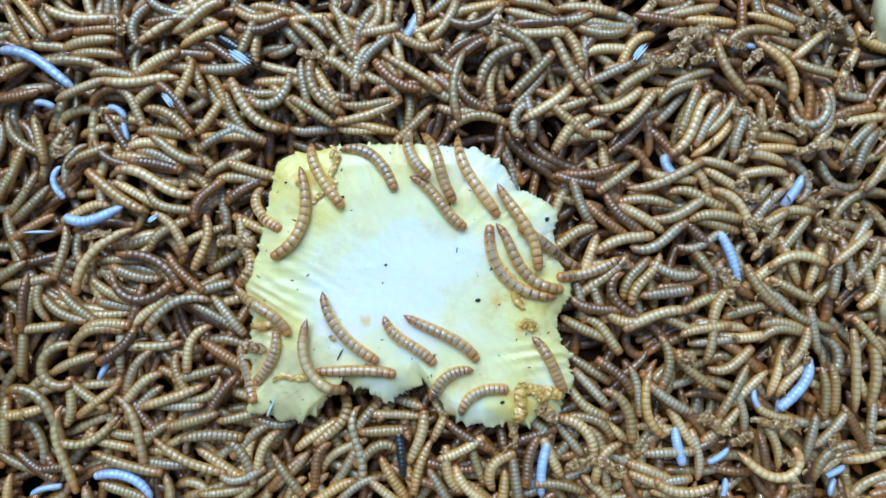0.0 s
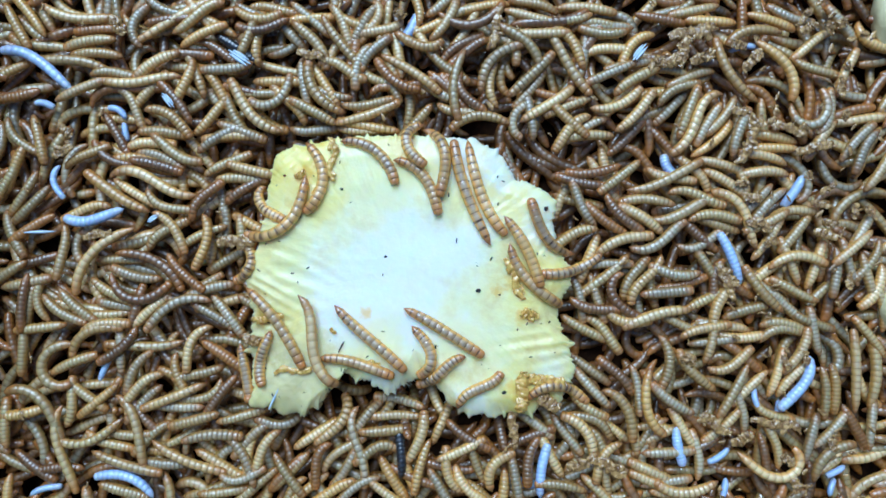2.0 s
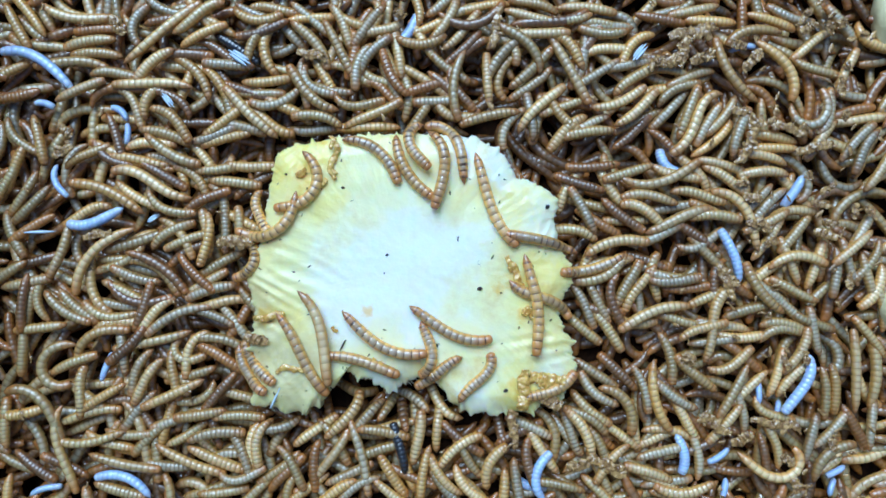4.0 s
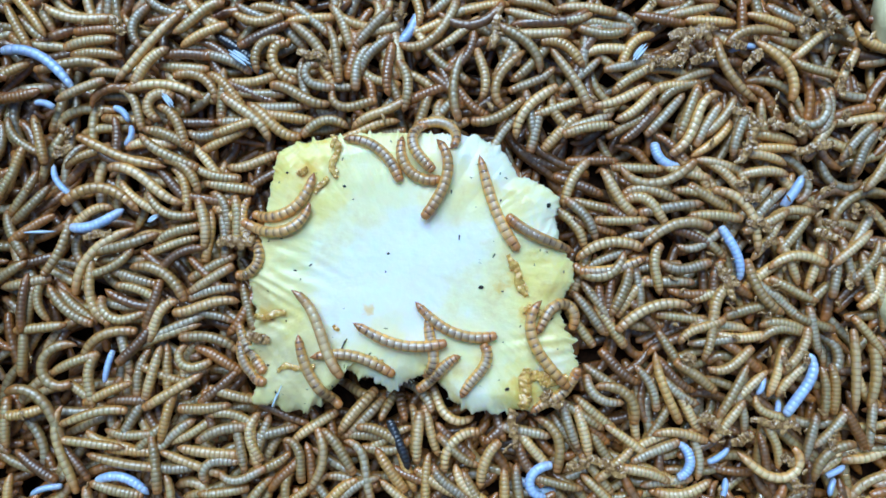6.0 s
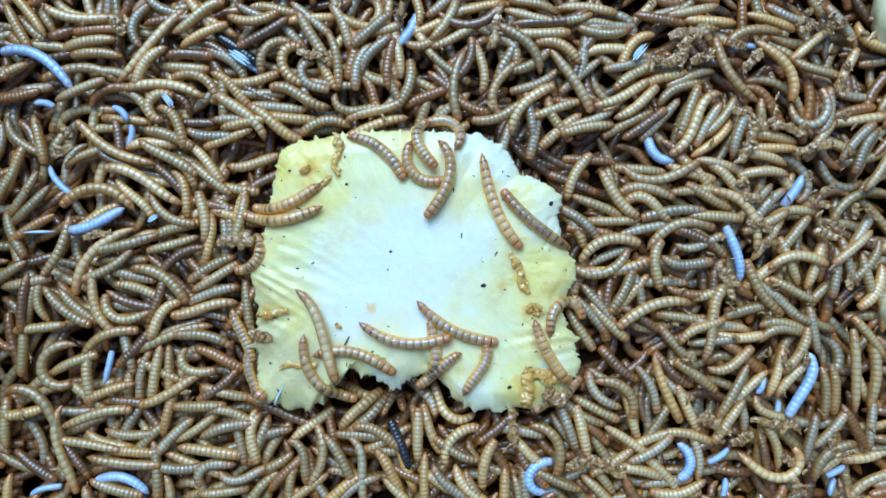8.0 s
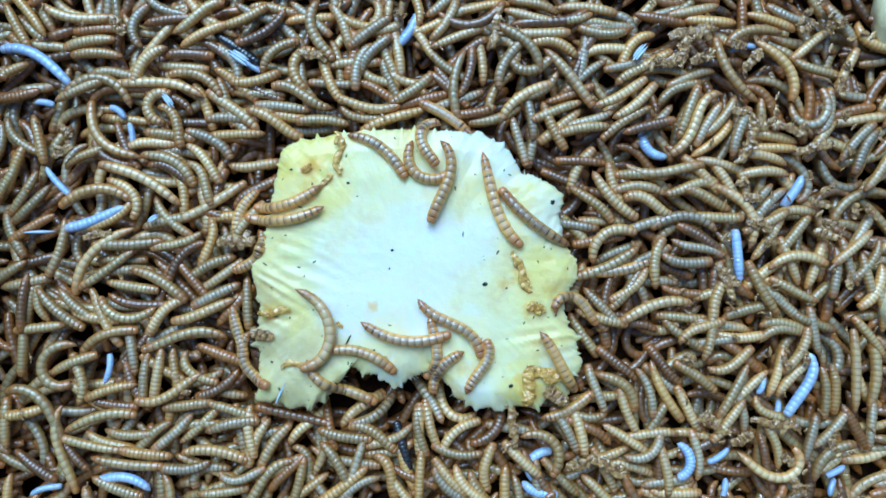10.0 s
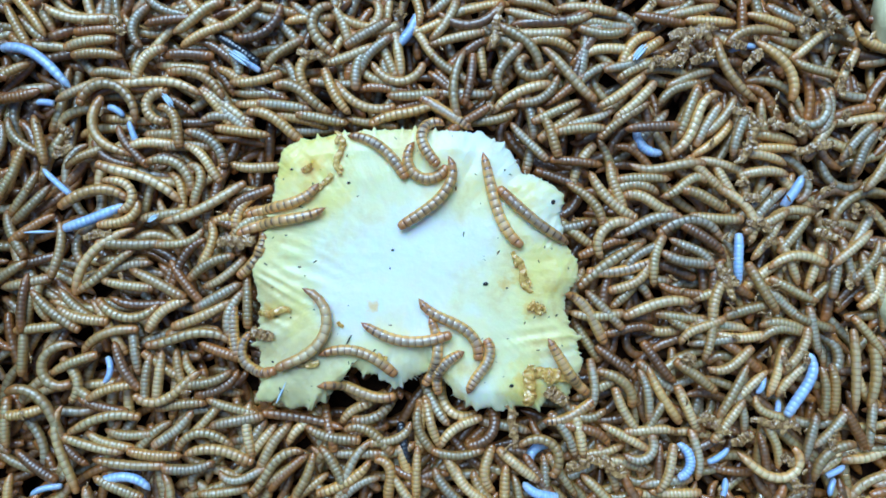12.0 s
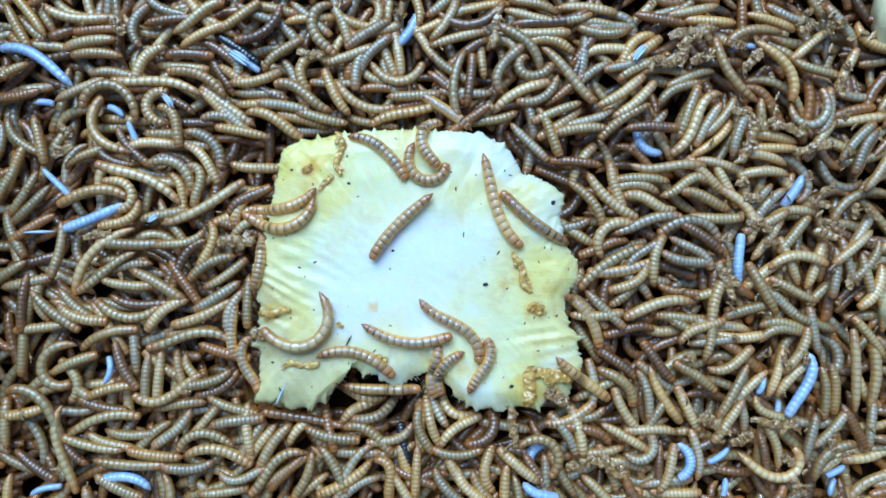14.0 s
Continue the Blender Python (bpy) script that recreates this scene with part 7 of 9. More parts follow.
bedded("brown", (1.5, 81.9, 4.4, 138, -10, 6, 2, 17.0, -1.6), (6.5, 81.0, 4.0, 154, 22, -4, -6, 17.0, -1.6), (12.5, 82.9, 3.9, 144, 8, -3, -2, 17.0, 0.4))
bedded("olive", (1.5, -102.3, -77.5, -17, -4, 3, 1, 17.0, -1.5), (6.5, -104.2, -76.7, -15, 6, -3, -1, 17.8, 0.5), (12.5, -103.5, -76.1, -25, 3, -1, -1, 17.0, 0.5))
bedded("tan", (1.5, 72.8, 22.8, -16, 10, -27, 11, 17.0, -1.4), (6.5, 77.7, 24.7, -19, 3, -11, 5, 17.0, -1.4), (12.5, 83.3, 22.7, -19, 3, -11, 5, 17.0, -4.7))
bedded("tan", (1.5, 62.0, -59.5, 100, -1, 6, -4, 17.0, -4.8), (6.5, 60.9, -53.6, 100, -1, 6, -4, 17.0, -1.5), (12.5, 57.7, -52.0, 120, -19, -1, 4, 17.0, 0.5))
bedded("tan", (1.5, 1.5, -71.1, 110, -38, 16, 8, 17.0, 0.0), (6.5, -2.0, -75.1, 152, -10, 8, 1, 17.0, 0.0), (12.5, 4.6, -72.5, 126, -19, 14, 2, 17.0, 0.0))
bedded("grey", (1.5, 29.2, -55.6, 141, 1, -4, 2, 17.0, -1.4), (6.5, 26.0, -58.5, 169, 5, -6, 1, 17.0, -1.4), (12.5, 20.1, -57.4, 169, 5, -6, 1, 17.0, -4.7))
bedded("brown", (1.5, 27.2, -67.6, -105, 25, -18, -3, 17.0, 0.0), (6.5, 26.9, -69.8, -60, 26, -27, 0, 17.0, -2.0), (12.5, 30.8, -73.2, -57, 2, -6, 2, 17.0, -2.0))
bedded("tan", (1.5, 34.5, -66.2, 117, 0, 0, 0, 17.0, -1.7), (6.5, 28.4, -64.4, 133, -1, 2, 0, 17.0, -1.7), (12.5, 24.0, -69.3, 141, -4, 2, 1, 17.0, 0.3))
bedded("tan", (1.5, 72.8, -59.2, -161, 8, -15, 4, 17.0, -4.8), (6.5, 67.1, -61.1, -161, 8, -15, 4, 17.0, -1.5), (12.5, 66.2, -57.4, -182, 4, -9, 3, 17.0, 0.5))
bedded("olive", (1.5, -30.1, -59.6, 0, -8, 7, 1, 17.0, -4.9), (6.5, -24.1, -59.6, 0, -8, 7, 1, 17.0, -1.6), (12.5, -35.6, -60.1, -14, 16, -12, 0, 18.5, 0.4))
bedded("olive", (1.5, 84.8, -16.0, 26, -8, 9, 0, 17.0, -1.8), (6.5, 87.7, -13.6, 21, 2, -3, 0, 17.0, -1.8), (12.5, 87.9, -13.4, 19, 4, -8, 2, 17.0, -1.8))
bedded("tan", (1.5, -26.1, 38.0, -2, 16, -10, -3, 17.0, -1.8), (6.5, -20.1, 37.8, -2, 16, -10, -3, 17.0, -5.1), (12.5, -14.1, 37.6, -2, 16, -10, -3, 17.0, -5.1))
bedded("olive", (1.5, -85.2, -61.6, 29, 14, -7, -3, 17.0, -5.0), (6.5, -79.9, -58.7, 29, 14, -7, -3, 17.0, -1.7), (12.5, -77.0, -56.0, 47, 5, -1, -1, 17.0, -1.7))
bedded("brown", (1.5, -97.7, -16.2, -10, 83, -16, -17, 25.7, 0.0), (6.5, -98.7, -17.9, -19, 16, -10, -3, 21.9, -2.0), (12.5, -96.5, -18.0, -6, 15, -21, 3, 21.9, -2.0))
bedded("olive", (1.5, 65.7, -61.2, 56, 1, -3, 1, 17.0, -5.2), (6.5, 69.0, -56.3, 56, 1, -3, 1, 17.0, -1.9), (12.5, 67.0, -54.4, 58, 5, -4, 0, 17.0, 0.1))
bedded("olive", (6.5, 78.1, 43.7, 69, -4, -3, 1, 18.2, 0.1))
bedded("olive", (1.5, 61.2, 54.3, 35, -16, 10, 2, 17.0, 0.4), (6.5, 60.9, 55.4, 36, -15, 17, 0, 17.0, -1.6), (12.5, 63.3, 58.5, 25, -9, 15, -3, 17.0, -1.6))
bedded("olive", (1.5, 101.3, -13.3, 129, -15, -4, 3, 19.2, 0.3), (6.5, 100.7, -13.4, 124, -27, 6, 0, 22.2, 0.3), (12.5, 101.8, -12.6, 120, -1, 0, 0, 19.0, 0.3))
bedded("golden", (1.5, -52.2, 53.6, 0, 0, 0, 0, 17.0, -1.5), (6.5, -60.8, 53.6, 8, 25, -9, -5, 17.0, -1.5), (12.5, -59.5, 53.4, 10, 20, -4, -4, 17.1, 0.5))
bedded("tan", (1.5, -9.9, 56.7, -32, -9, -1, 1, 22.7, 0.0), (6.5, -4.8, 53.5, -32, -9, -1, 1, 22.7, -5.3), (12.5, -14.7, 53.4, -1, 80, 12, -12, 22.1, 0.0))
bedded("olive", (1.5, -62.4, 67.4, 66, 7, -7, 0, 17.0, 0.0), (6.5, -58.1, 64.3, 47, -84, -17, 17, 17.5, 0.0), (12.5, -51.8, 62.9, 41, -17, 26, -5, 17.0, 0.0))
bedded("pale", (1.5, 25.1, -75.8, -23, 28, -15, -3, 12.5, -5.2), (6.5, 30.6, -78.2, -23, 28, -15, -3, 12.5, -5.2), (12.5, 30.6, -78.2, -23, 28, -15, -3, 12.5, 0.1))
bedded("brown", (1.5, -91.6, -3.7, -29, -44, -4, 3, 26.3, 0.2), (6.5, -88.3, -8.1, -44, -3, 5, -1, 22.3, -1.8), (12.5, -84.0, -12.3, -44, -3, 5, -1, 22.3, -5.1))
bedded("brown", (1.5, 62.8, -2.9, -16, -9, 17, -5, 17.0, -5.2), (6.5, 68.5, -4.6, -16, -9, 17, -5, 17.0, -1.9), (12.5, 74.3, -6.3, -16, -9, 17, -5, 17.0, -5.2))
bedded("olive", (1.5, -9.3, 40.1, -134, -3, 6, -1, 17.0, -1.9), (6.5, -6.7, 43.2, -110, 4, -4, 0, 17.0, -1.9), (12.5, -8.7, 37.5, -110, 4, -4, 0, 17.0, -5.2))
bedded("olive", (1.5, -48.8, -71.6, -134, -4, 4, 0, 17.0, -1.8), (6.5, -56.2, -69.9, -153, -14, 15, 0, 17.0, -1.8), (12.5, -50.3, -71.2, -146, 0, 0, 0, 17.0, -1.8))
bedded("golden", (1.5, 41.6, 65.7, 131, 41, 34, -4, 18.4, 0.1), (6.5, 39.2, 64.5, 150, 46, 13, -8, 17.3, 0.1), (12.5, 34.6, 66.6, 171, 42, 7, 0, 17.2, 0.1))
bedded("tan", (1.5, -97.3, -57.3, -68, -20, 25, -3, 26.1, 0.5), (6.5, -95.0, -62.8, -68, -20, 25, -3, 26.1, -4.8), (12.5, -92.7, -68.4, -68, -20, 25, -3, 26.1, -4.8))
bedded("olive", (1.5, -122.4, -20.6, -32, 25, -7, -5, 17.4, -1.7), (6.5, -120.0, -19.2, -40, 23, 4, 0, 19.8, 0.3), (12.5, -124.2, -20.2, -40, 9, -3, -2, 20.5, 0.3))
bedded("grey", (1.5, 28.4, 51.3, -128, -9, 10, -1, 17.0, -1.9), (6.5, 29.1, 53.7, -154, -14, 20, -3, 17.0, -1.9), (12.5, 31.9, 48.2, -147, -55, -1, 13, 17.6, 0.1))
bedded("grey", (1.5, -90.6, 29.8, -19, -25, 7, 6, 17.0, -1.6), (6.5, -84.9, 27.9, -19, -25, 7, 6, 17.0, -4.9), (12.5, -81.9, 33.2, 2, -5, 10, -3, 17.0, -1.6))
bedded("tan", (1.5, 67.0, -71.3, 156, 5, -2, -1, 17.0, -1.4), (6.5, 64.3, -71.0, 164, 17, -9, -3, 17.0, 0.6), (12.5, 58.5, -69.3, 164, 17, -9, -3, 17.0, -4.7))
bedded("tan", (1.5, -108.2, -23.9, 10, -26, 12, 5, 17.0, 0.2), (6.5, -102.3, -22.8, 10, -26, 12, 5, 17.0, -5.1), (12.5, -115.6, -22.1, -19, 25, -19, -2, 17.8, 0.2))
bedded("amber", (1.5, -15.6, 52.0, 10, -15, 45, -17, 17.0, -1.9), (6.5, -23.1, 50.2, -60, -26, 79, -30, 17.0, -1.9), (12.5, -19.7, 51.8, 4, -8, 18, -6, 17.0, -1.9))
bedded("brown", (1.5, -104.7, 37.1, -56, -4, 5, 0, 17.0, -1.8), (6.5, -104.7, 34.3, -86, -11, 17, -3, 17.0, -1.8), (12.5, -100.5, 32.4, -52, 18, -12, -2, 17.0, -1.8))
bedded("amber", (1.5, 51.5, -61.0, 135, -1, 7, -4, 17.0, -4.7), (6.5, 47.2, -56.8, 135, -1, 7, -4, 17.0, -1.4), (12.5, 46.5, -57.6, 156, 27, -32, 2, 17.0, 0.6))
bedded("tan", (1.5, -32.0, 58.0, -16, -23, 63, 5, 17.5, 0.5), (6.5, -26.2, 56.4, -16, -23, 63, 5, 17.5, -4.8), (12.5, -29.9, 61.4, 19, 5, -6, 0, 17.0, 0.5))
bedded("tan", (6.5, 80.3, 40.6, -131, -7, -66, 32, 26.7, 0.5))
bedded("golden", (1.5, -79.5, 57.2, 110, 3, -9, 3, 18.8, -1.7), (6.5, -77.3, 54.9, 149, 65, -8, -4, 19.4, -1.7), (12.5, -77.3, 55.4, 155, 40, -5, 0, 22.1, 0.3))
bedded("tan", (1.5, 89.7, -57.0, -137, -10, 5, 2, 17.0, -1.5), (6.5, 90.8, -54.7, -127, 4, -3, 0, 17.0, 0.5))
bedded("golden", (1.5, -72.6, 52.6, -57, -17, 13, 2, 17.0, -1.5), (6.5, -68.4, 51.4, -43, -13, 24, -6, 17.0, -1.5), (12.5, -65.1, 54.1, -33, -5, 11, -3, 17.0, -1.5))
bedded("grey", (1.5, 73.7, -8.1, -189, -32, 14, 7, 17.0, 0.3), (6.5, 72.0, -10.5, -182, 5, -10, 3, 17.0, -1.7), (12.5, 66.0, -10.2, -182, 5, -10, 3, 17.0, -5.0))
bedded("pale", (1.5, -127.9, 46.8, -13, -27, -4, 2, 6.8, -1.6), (6.5, -127.9, 46.8, -13, -27, -4, 2, 6.8, -1.6), (12.5, -127.7, 47.1, -3, -17, 10, 0, 5.8, -1.6))
bedded("olive", (1.5, 50.9, -63.3, -62, -26, 35, -4, 17.0, -1.7), (6.5, 50.7, -64.2, -59, 12, -7, -2, 17.0, -1.7), (12.5, 53.8, -69.3, -59, 12, -7, -2, 17.0, -5.0))
bedded("tan", (1.5, -122.0, -1.1, -98, -13, 21, -5, 18.6, -1.9), (6.5, -121.7, 0.6, -116, -21, -2, 5, 21.9, 0.1), (12.5, -122.1, -0.5, -98, -23, 14, 4, 18.6, 0.1))
bedded("pale", (1.5, 114.1, -43.6, -117, -27, 32, -10, 20.5, 0.6), (6.5, 115.5, -43.7, -108, -20, 42, -16, 22.7, 0.6))
bedded("grey", (1.5, 30.9, 44.6, -100, -3, 4, 0, 17.0, -5.1), (6.5, 29.9, 38.7, -100, -3, 4, 0, 17.0, -1.8), (12.5, 28.8, 32.8, -100, -3, 4, 0, 17.0, -5.1))
bedded("pale", (6.5, 88.7, -66.6, -146, -11, -6, 0, 8.1, -1.7))
bedded("grey", (1.5, 72.5, -48.6, 146, -16, 0, 4, 17.0, 0.3), (6.5, 74.7, -45.5, 146, -13, 18, -3, 17.0, -1.7), (12.5, 69.7, -42.2, 146, -13, 18, -3, 17.0, -5.0))
bedded("olive", (1.5, -117.2, -53.5, 12, -16, -15, 2, 22.6, -4.8), (6.5, -111.4, -52.3, 12, -16, -15, 2, 22.6, 0.5), (12.5, -108.6, -53.6, 13, -30, -6, 5, 24.9, 0.5))
bedded("olive", (1.5, 87.3, 7.9, 162, 0, 0, 0, 17.0, -1.5), (6.5, 85.5, 16.5, 151, -4, 8, -2, 17.0, -1.5), (12.5, 84.0, 16.1, 159, 12, 26, -7, 17.0, 0.5))
bedded("tan", (1.5, -40.8, 66.1, -56, -31, -25, 9, 19.8, 0.1), (6.5, -41.2, 66.0, -52, -24, -6, 2, 19.8, 0.1), (12.5, -41.6, 70.5, -92, 93, -45, -15, 23.2, 0.1))
bedded("tan", (1.5, 90.9, 21.5, -31, -8, 4, 2, 17.0, -1.6), (6.5, 90.7, 24.1, -40, -24, 12, 4, 17.0, -1.6), (12.5, 90.7, 20.7, -63, 3, -5, 1, 17.0, -1.6))
bedded("grey", (1.5, -89.1, -69.0, -184, -8, 3, 2, 17.0, -1.8), (6.5, -85.8, -70.6, -178, -19, 12, 3, 17.0, -1.8), (12.5, -81.0, -70.2, -172, -21, 11, 4, 17.0, 0.2))
bedded("tan", (1.5, -113.9, -9.2, -73, 39, 24, -10, 24.0, -5.0), (6.5, -112.2, -14.9, -73, 39, 24, -10, 24.0, 0.3), (12.5, -106.9, -25.2, -56, -2, 9, -4, 20.4, -1.7))
bedded("olive", (1.5, 28.2, 55.3, 44, 5, 3, -1, 20.8, 0.0), (6.5, 28.8, 59.9, 42, 7, -10, 2, 17.7, -2.0), (12.5, 27.0, 55.2, -36, 115, -58, 28, 19.1, 0.0))
bedded("golden", (1.5, -38.0, 52.8, 124, -2, 1, 0, 17.0, -1.7), (6.5, -38.9, 59.6, 114, -18, 5, 5, 17.0, -1.7), (12.5, -34.7, 49.6, 120, -15, 12, 2, 17.0, 0.3))
bedded("amber", (1.5, 37.2, 48.5, -15, 3, -7, 2, 17.0, -1.5), (6.5, 43.0, 46.9, -15, 3, -7, 2, 17.0, -4.8), (12.5, 39.5, 51.0, 37, 8, -8, 0, 17.0, -1.5))
bedded("brown", (1.5, -97.1, -52.5, -54, 21, 2, -4, 17.6, -1.6), (6.5, -93.6, -57.3, -54, 21, 2, -4, 17.6, -4.9), (12.5, -102.0, -37.4, -63, 18, -4, -4, 17.0, 0.4))
bedded("brown", (1.5, 7.1, 48.7, -60, 51, -44, -4, 17.0, 0.4), (6.5, 1.7, 52.7, -63, -2, 4, -1, 17.0, -1.6), (12.5, 3.3, 51.3, -46, 2, -7, 3, 17.0, -1.6))
bedded("pale", (1.5, 100.1, -48.8, 107, -32, -7, 3, 8.0, -1.6), (6.5, 102.5, -43.6, 68, 24, -26, 3, 6.8, -1.6))
bedded("grey", (6.5, 83.2, 1.4, 18, 36, -37, -1, 17.0, -1.6), (12.5, 80.2, -0.2, -40, -21, -39, -13, 17.6, 0.4))
bedded("grey", (1.5, -96.5, -49.5, -136, 2, -8, 4, 17.0, -1.9), (6.5, -100.2, -55.2, -124, 8, -13, 2, 17.0, -1.9), (12.5, -103.5, -60.2, -124, 8, -13, 2, 17.0, -5.2))
bedded("tan", (1.5, 7.7, 70.7, 56, 13, -13, 0, 17.0, -2.0), (6.5, 4.6, 68.1, 31, 7, -16, 1, 17.9, 0.0), (12.5, 4.4, 67.4, 14, -3, 0, 1, 18.1, 0.0))
bedded("tan", (1.5, 76.9, -58.1, 124, -7, 13, -3, 17.0, -1.5), (6.5, 78.5, -51.6, 118, -4, 9, -3, 17.0, -1.5))
bedded("grey", (1.5, 15.7, 60.5, 46, -54, 4, 17, 23.5, 0.4), (6.5, 21.3, 62.7, 59, 1, -5, 2, 20.0, -1.6), (12.5, 19.0, 58.6, 69, -40, 43, -7, 20.0, 0.4))
bedded("brown", (1.5, 2.1, -70.2, -188, -8, 19, -7, 17.0, -1.8), (6.5, 1.0, -75.9, -139, 6, -22, 10, 17.0, -1.8), (12.5, -6.4, -73.2, -165, 21, -28, 3, 17.0, -1.8))
bedded("grey", (1.5, 54.0, 56.3, -157, -1, -1, 0, 18.0, 0.1), (6.5, 44.0, 55.8, -139, -3, 5, -1, 17.0, -1.9), (12.5, 46.6, 55.9, -147, 16, -14, -1, 17.0, -1.9))
bedded("grey", (1.5, -68.7, -64.6, -144, 81, 56, -14, 17.0, -5.1), (6.5, -73.5, -68.1, -144, 81, 56, -14, 17.0, 0.2), (12.5, -78.4, -71.6, -144, 81, 56, -14, 17.0, -5.1))
bedded("golden", (1.5, -94.0, -65.4, 174, 3, -4, 0, 17.0, -4.7), (6.5, -100.0, -64.7, 174, 3, -4, 0, 17.0, -1.4), (12.5, -91.7, -65.7, 174, -7, 0, 1, 17.5, 0.6))
bedded("grey", (1.5, -31.0, -70.1, 55, 11, -19, 4, 17.0, -1.5), (6.5, -29.0, -73.8, -11, -6, 20, -9, 17.0, -1.5), (12.5, -28.0, -65.5, -1, 2, -5, 2, 17.0, -1.5))
bedded("olive", (1.5, 76.5, -24.5, -194, -15, 41, -15, 17.0, -1.9), (6.5, 76.6, -22.0, -183, -5, 15, -6, 17.0, -1.9))
bedded("brown", (1.5, 18.7, -58.9, 103, -4, 11, -5, 17.0, -4.7), (6.5, 17.3, -53.1, 103, -4, 11, -5, 17.0, -1.4), (12.5, 16.0, -47.2, 103, -4, 11, -5, 17.0, -4.7))
bedded("golden", (1.5, 65.7, 50.4, 20, -29, 30, 0, 17.0, -4.8), (6.5, 71.3, 52.4, 20, -29, 30, 0, 17.0, -1.5), (12.5, 63.1, 62.8, 29, 12, -16, 2, 17.0, -1.5))
bedded("amber", (1.5, -40.4, -68.3, -111, 32, -43, 5, 17.0, 0.2), (6.5, -42.3, -70.7, -78, -4, 13, -5, 17.0, -1.8), (12.5, -41.0, -76.5, -78, -4, 13, -5, 17.0, -5.1))
bedded("golden", (1.5, 20.1, 60.5, -110, 49, 35, 10, 22.7, -5.3), (6.5, 18.0, 54.9, -110, 49, 35, 10, 22.7, 0.0), (12.5, 15.9, 49.2, -110, 49, 35, 10, 22.7, -5.3))
bedded("golden", (1.5, -95.6, 28.7, 173, 16, 23, -2, 21.4, -1.6), (6.5, -100.3, 28.5, 172, -6, 1, 1, 18.5, -1.6), (12.5, -106.2, 29.3, 172, -6, 1, 1, 18.5, -4.9))
bedded("brown", (1.5, -73.6, -58.9, 104, -1, 3, -1, 17.0, -5.3), (6.5, -75.1, -53.1, 104, -1, 3, -1, 17.0, -2.0), (12.5, -76.6, -47.3, 104, -1, 3, -1, 17.0, -5.3))
bedded("brown", (1.5, -57.4, 70.0, -173, -40, -16, 12, 18.0, 0.1), (6.5, -57.3, 68.4, -153, 1, -1, 0, 18.0, 0.1), (12.5, -56.7, 69.4, -143, -51, 7, 4, 21.2, 0.1))
bedded("golden", (1.5, -114.7, 12.8, 194, 19, -36, 9, 17.0, -1.5), (6.5, -113.7, 11.1, 206, 26, -38, 5, 17.0, -1.5), (12.5, -101.3, 8.9, 216, -50, 41, 0, 17.3, 0.5))
bedded("grey", (1.5, 75.2, 47.0, -133, -3, -1, 1, 18.4, -5.2), (6.5, 71.1, 42.7, -133, -3, -1, 1, 18.4, -1.9), (12.5, 67.0, 38.3, -133, -3, -1, 1, 18.4, -5.2))
bedded("olive", (1.5, -92.3, -63.3, -83, -8, 6, 1, 19.0, -5.2), (6.5, -91.6, -69.3, -83, -8, 6, 1, 19.0, 0.1), (12.5, -90.8, -75.2, -83, -8, 6, 1, 19.0, -5.2))
bedded("grey", (1.5, -68.9, 57.2, -170, -18, 16, 1, 17.0, 0.1), (6.5, -68.7, 60.8, -208, 21, -19, -1, 17.0, -1.9), (12.5, -65.9, 59.2, -263, 70, -26, -20, 17.1, -1.9))
bedded("amber", (1.5, 71.3, 35.1, -43, -6, 15, -5, 17.0, -5.2), (6.5, 75.7, 31.0, -43, -6, 15, -5, 17.0, -1.9), (12.5, 80.1, 26.9, -43, -6, 15, -5, 17.0, -5.2))
bedded("tan", (1.5, 67.4, -75.0, 157, 0, 0, 0, 17.0, -1.4), (6.5, 69.7, -72.1, 151, 6, -6, 0, 17.0, -1.4), (12.5, 72.1, -70.3, 70, 19, -18, -1, 17.0, 0.6))
bedded("grey", (1.5, 23.1, -73.1, -80, 0, 0, 0, 17.0, 0.0), (6.5, 24.3, -77.7, -84, 5, -7, 1, 17.0, -2.0), (12.5, 33.0, -74.4, -89, -6, 8, -1, 17.0, -2.0))
bedded("tan", (1.5, -81.4, -67.6, -25, 17, -6, -4, 26.1, 0.4), (6.5, -80.4, -69.0, -21, -1, 3, -1, 22.2, -1.6), (12.5, -74.8, -71.1, -21, -1, 3, -1, 22.2, -4.9))
bedded("pale", (1.5, -68.5, 62.4, -26, -13, 7, 1, 10.4, -5.1), (6.5, -63.2, 59.8, -26, -13, 7, 1, 10.4, -5.1), (12.5, -63.2, 59.8, -26, -13, 7, 1, 10.4, -1.8))
bedded("tan", (6.5, 81.5, 24.7, 127, 25, -24, -1, 17.0, -2.0), (12.5, 83.9, 23.4, 137, -5, 4, 0, 17.0, 0.0))
bedded("olive", (1.5, -49.4, -79.5, -121, 26, -39, 6, 17.0, -1.8), (6.5, -50.6, -78.2, -98, 23, -31, 3, 17.0, -1.8), (12.5, -43.6, -72.9, -112, -17, 10, 3, 17.0, 0.2))
bedded("grey", (1.5, -71.7, 46.4, -46, 4, -6, 1, 17.0, -5.0), (6.5, -67.6, 42.1, -46, 4, -6, 1, 17.0, -5.0), (12.5, -67.6, 42.1, -46, 4, -6, 1, 17.0, -1.7))
bedded("olive", (1.5, -32.4, 65.3, -51, 12, -6, -1, 22.8, 0.3), (6.5, -34.1, 62.4, -78, -17, 13, 2, 19.4, 0.3), (12.5, -32.8, 56.6, -78, -17, 13, 2, 19.4, -5.0))
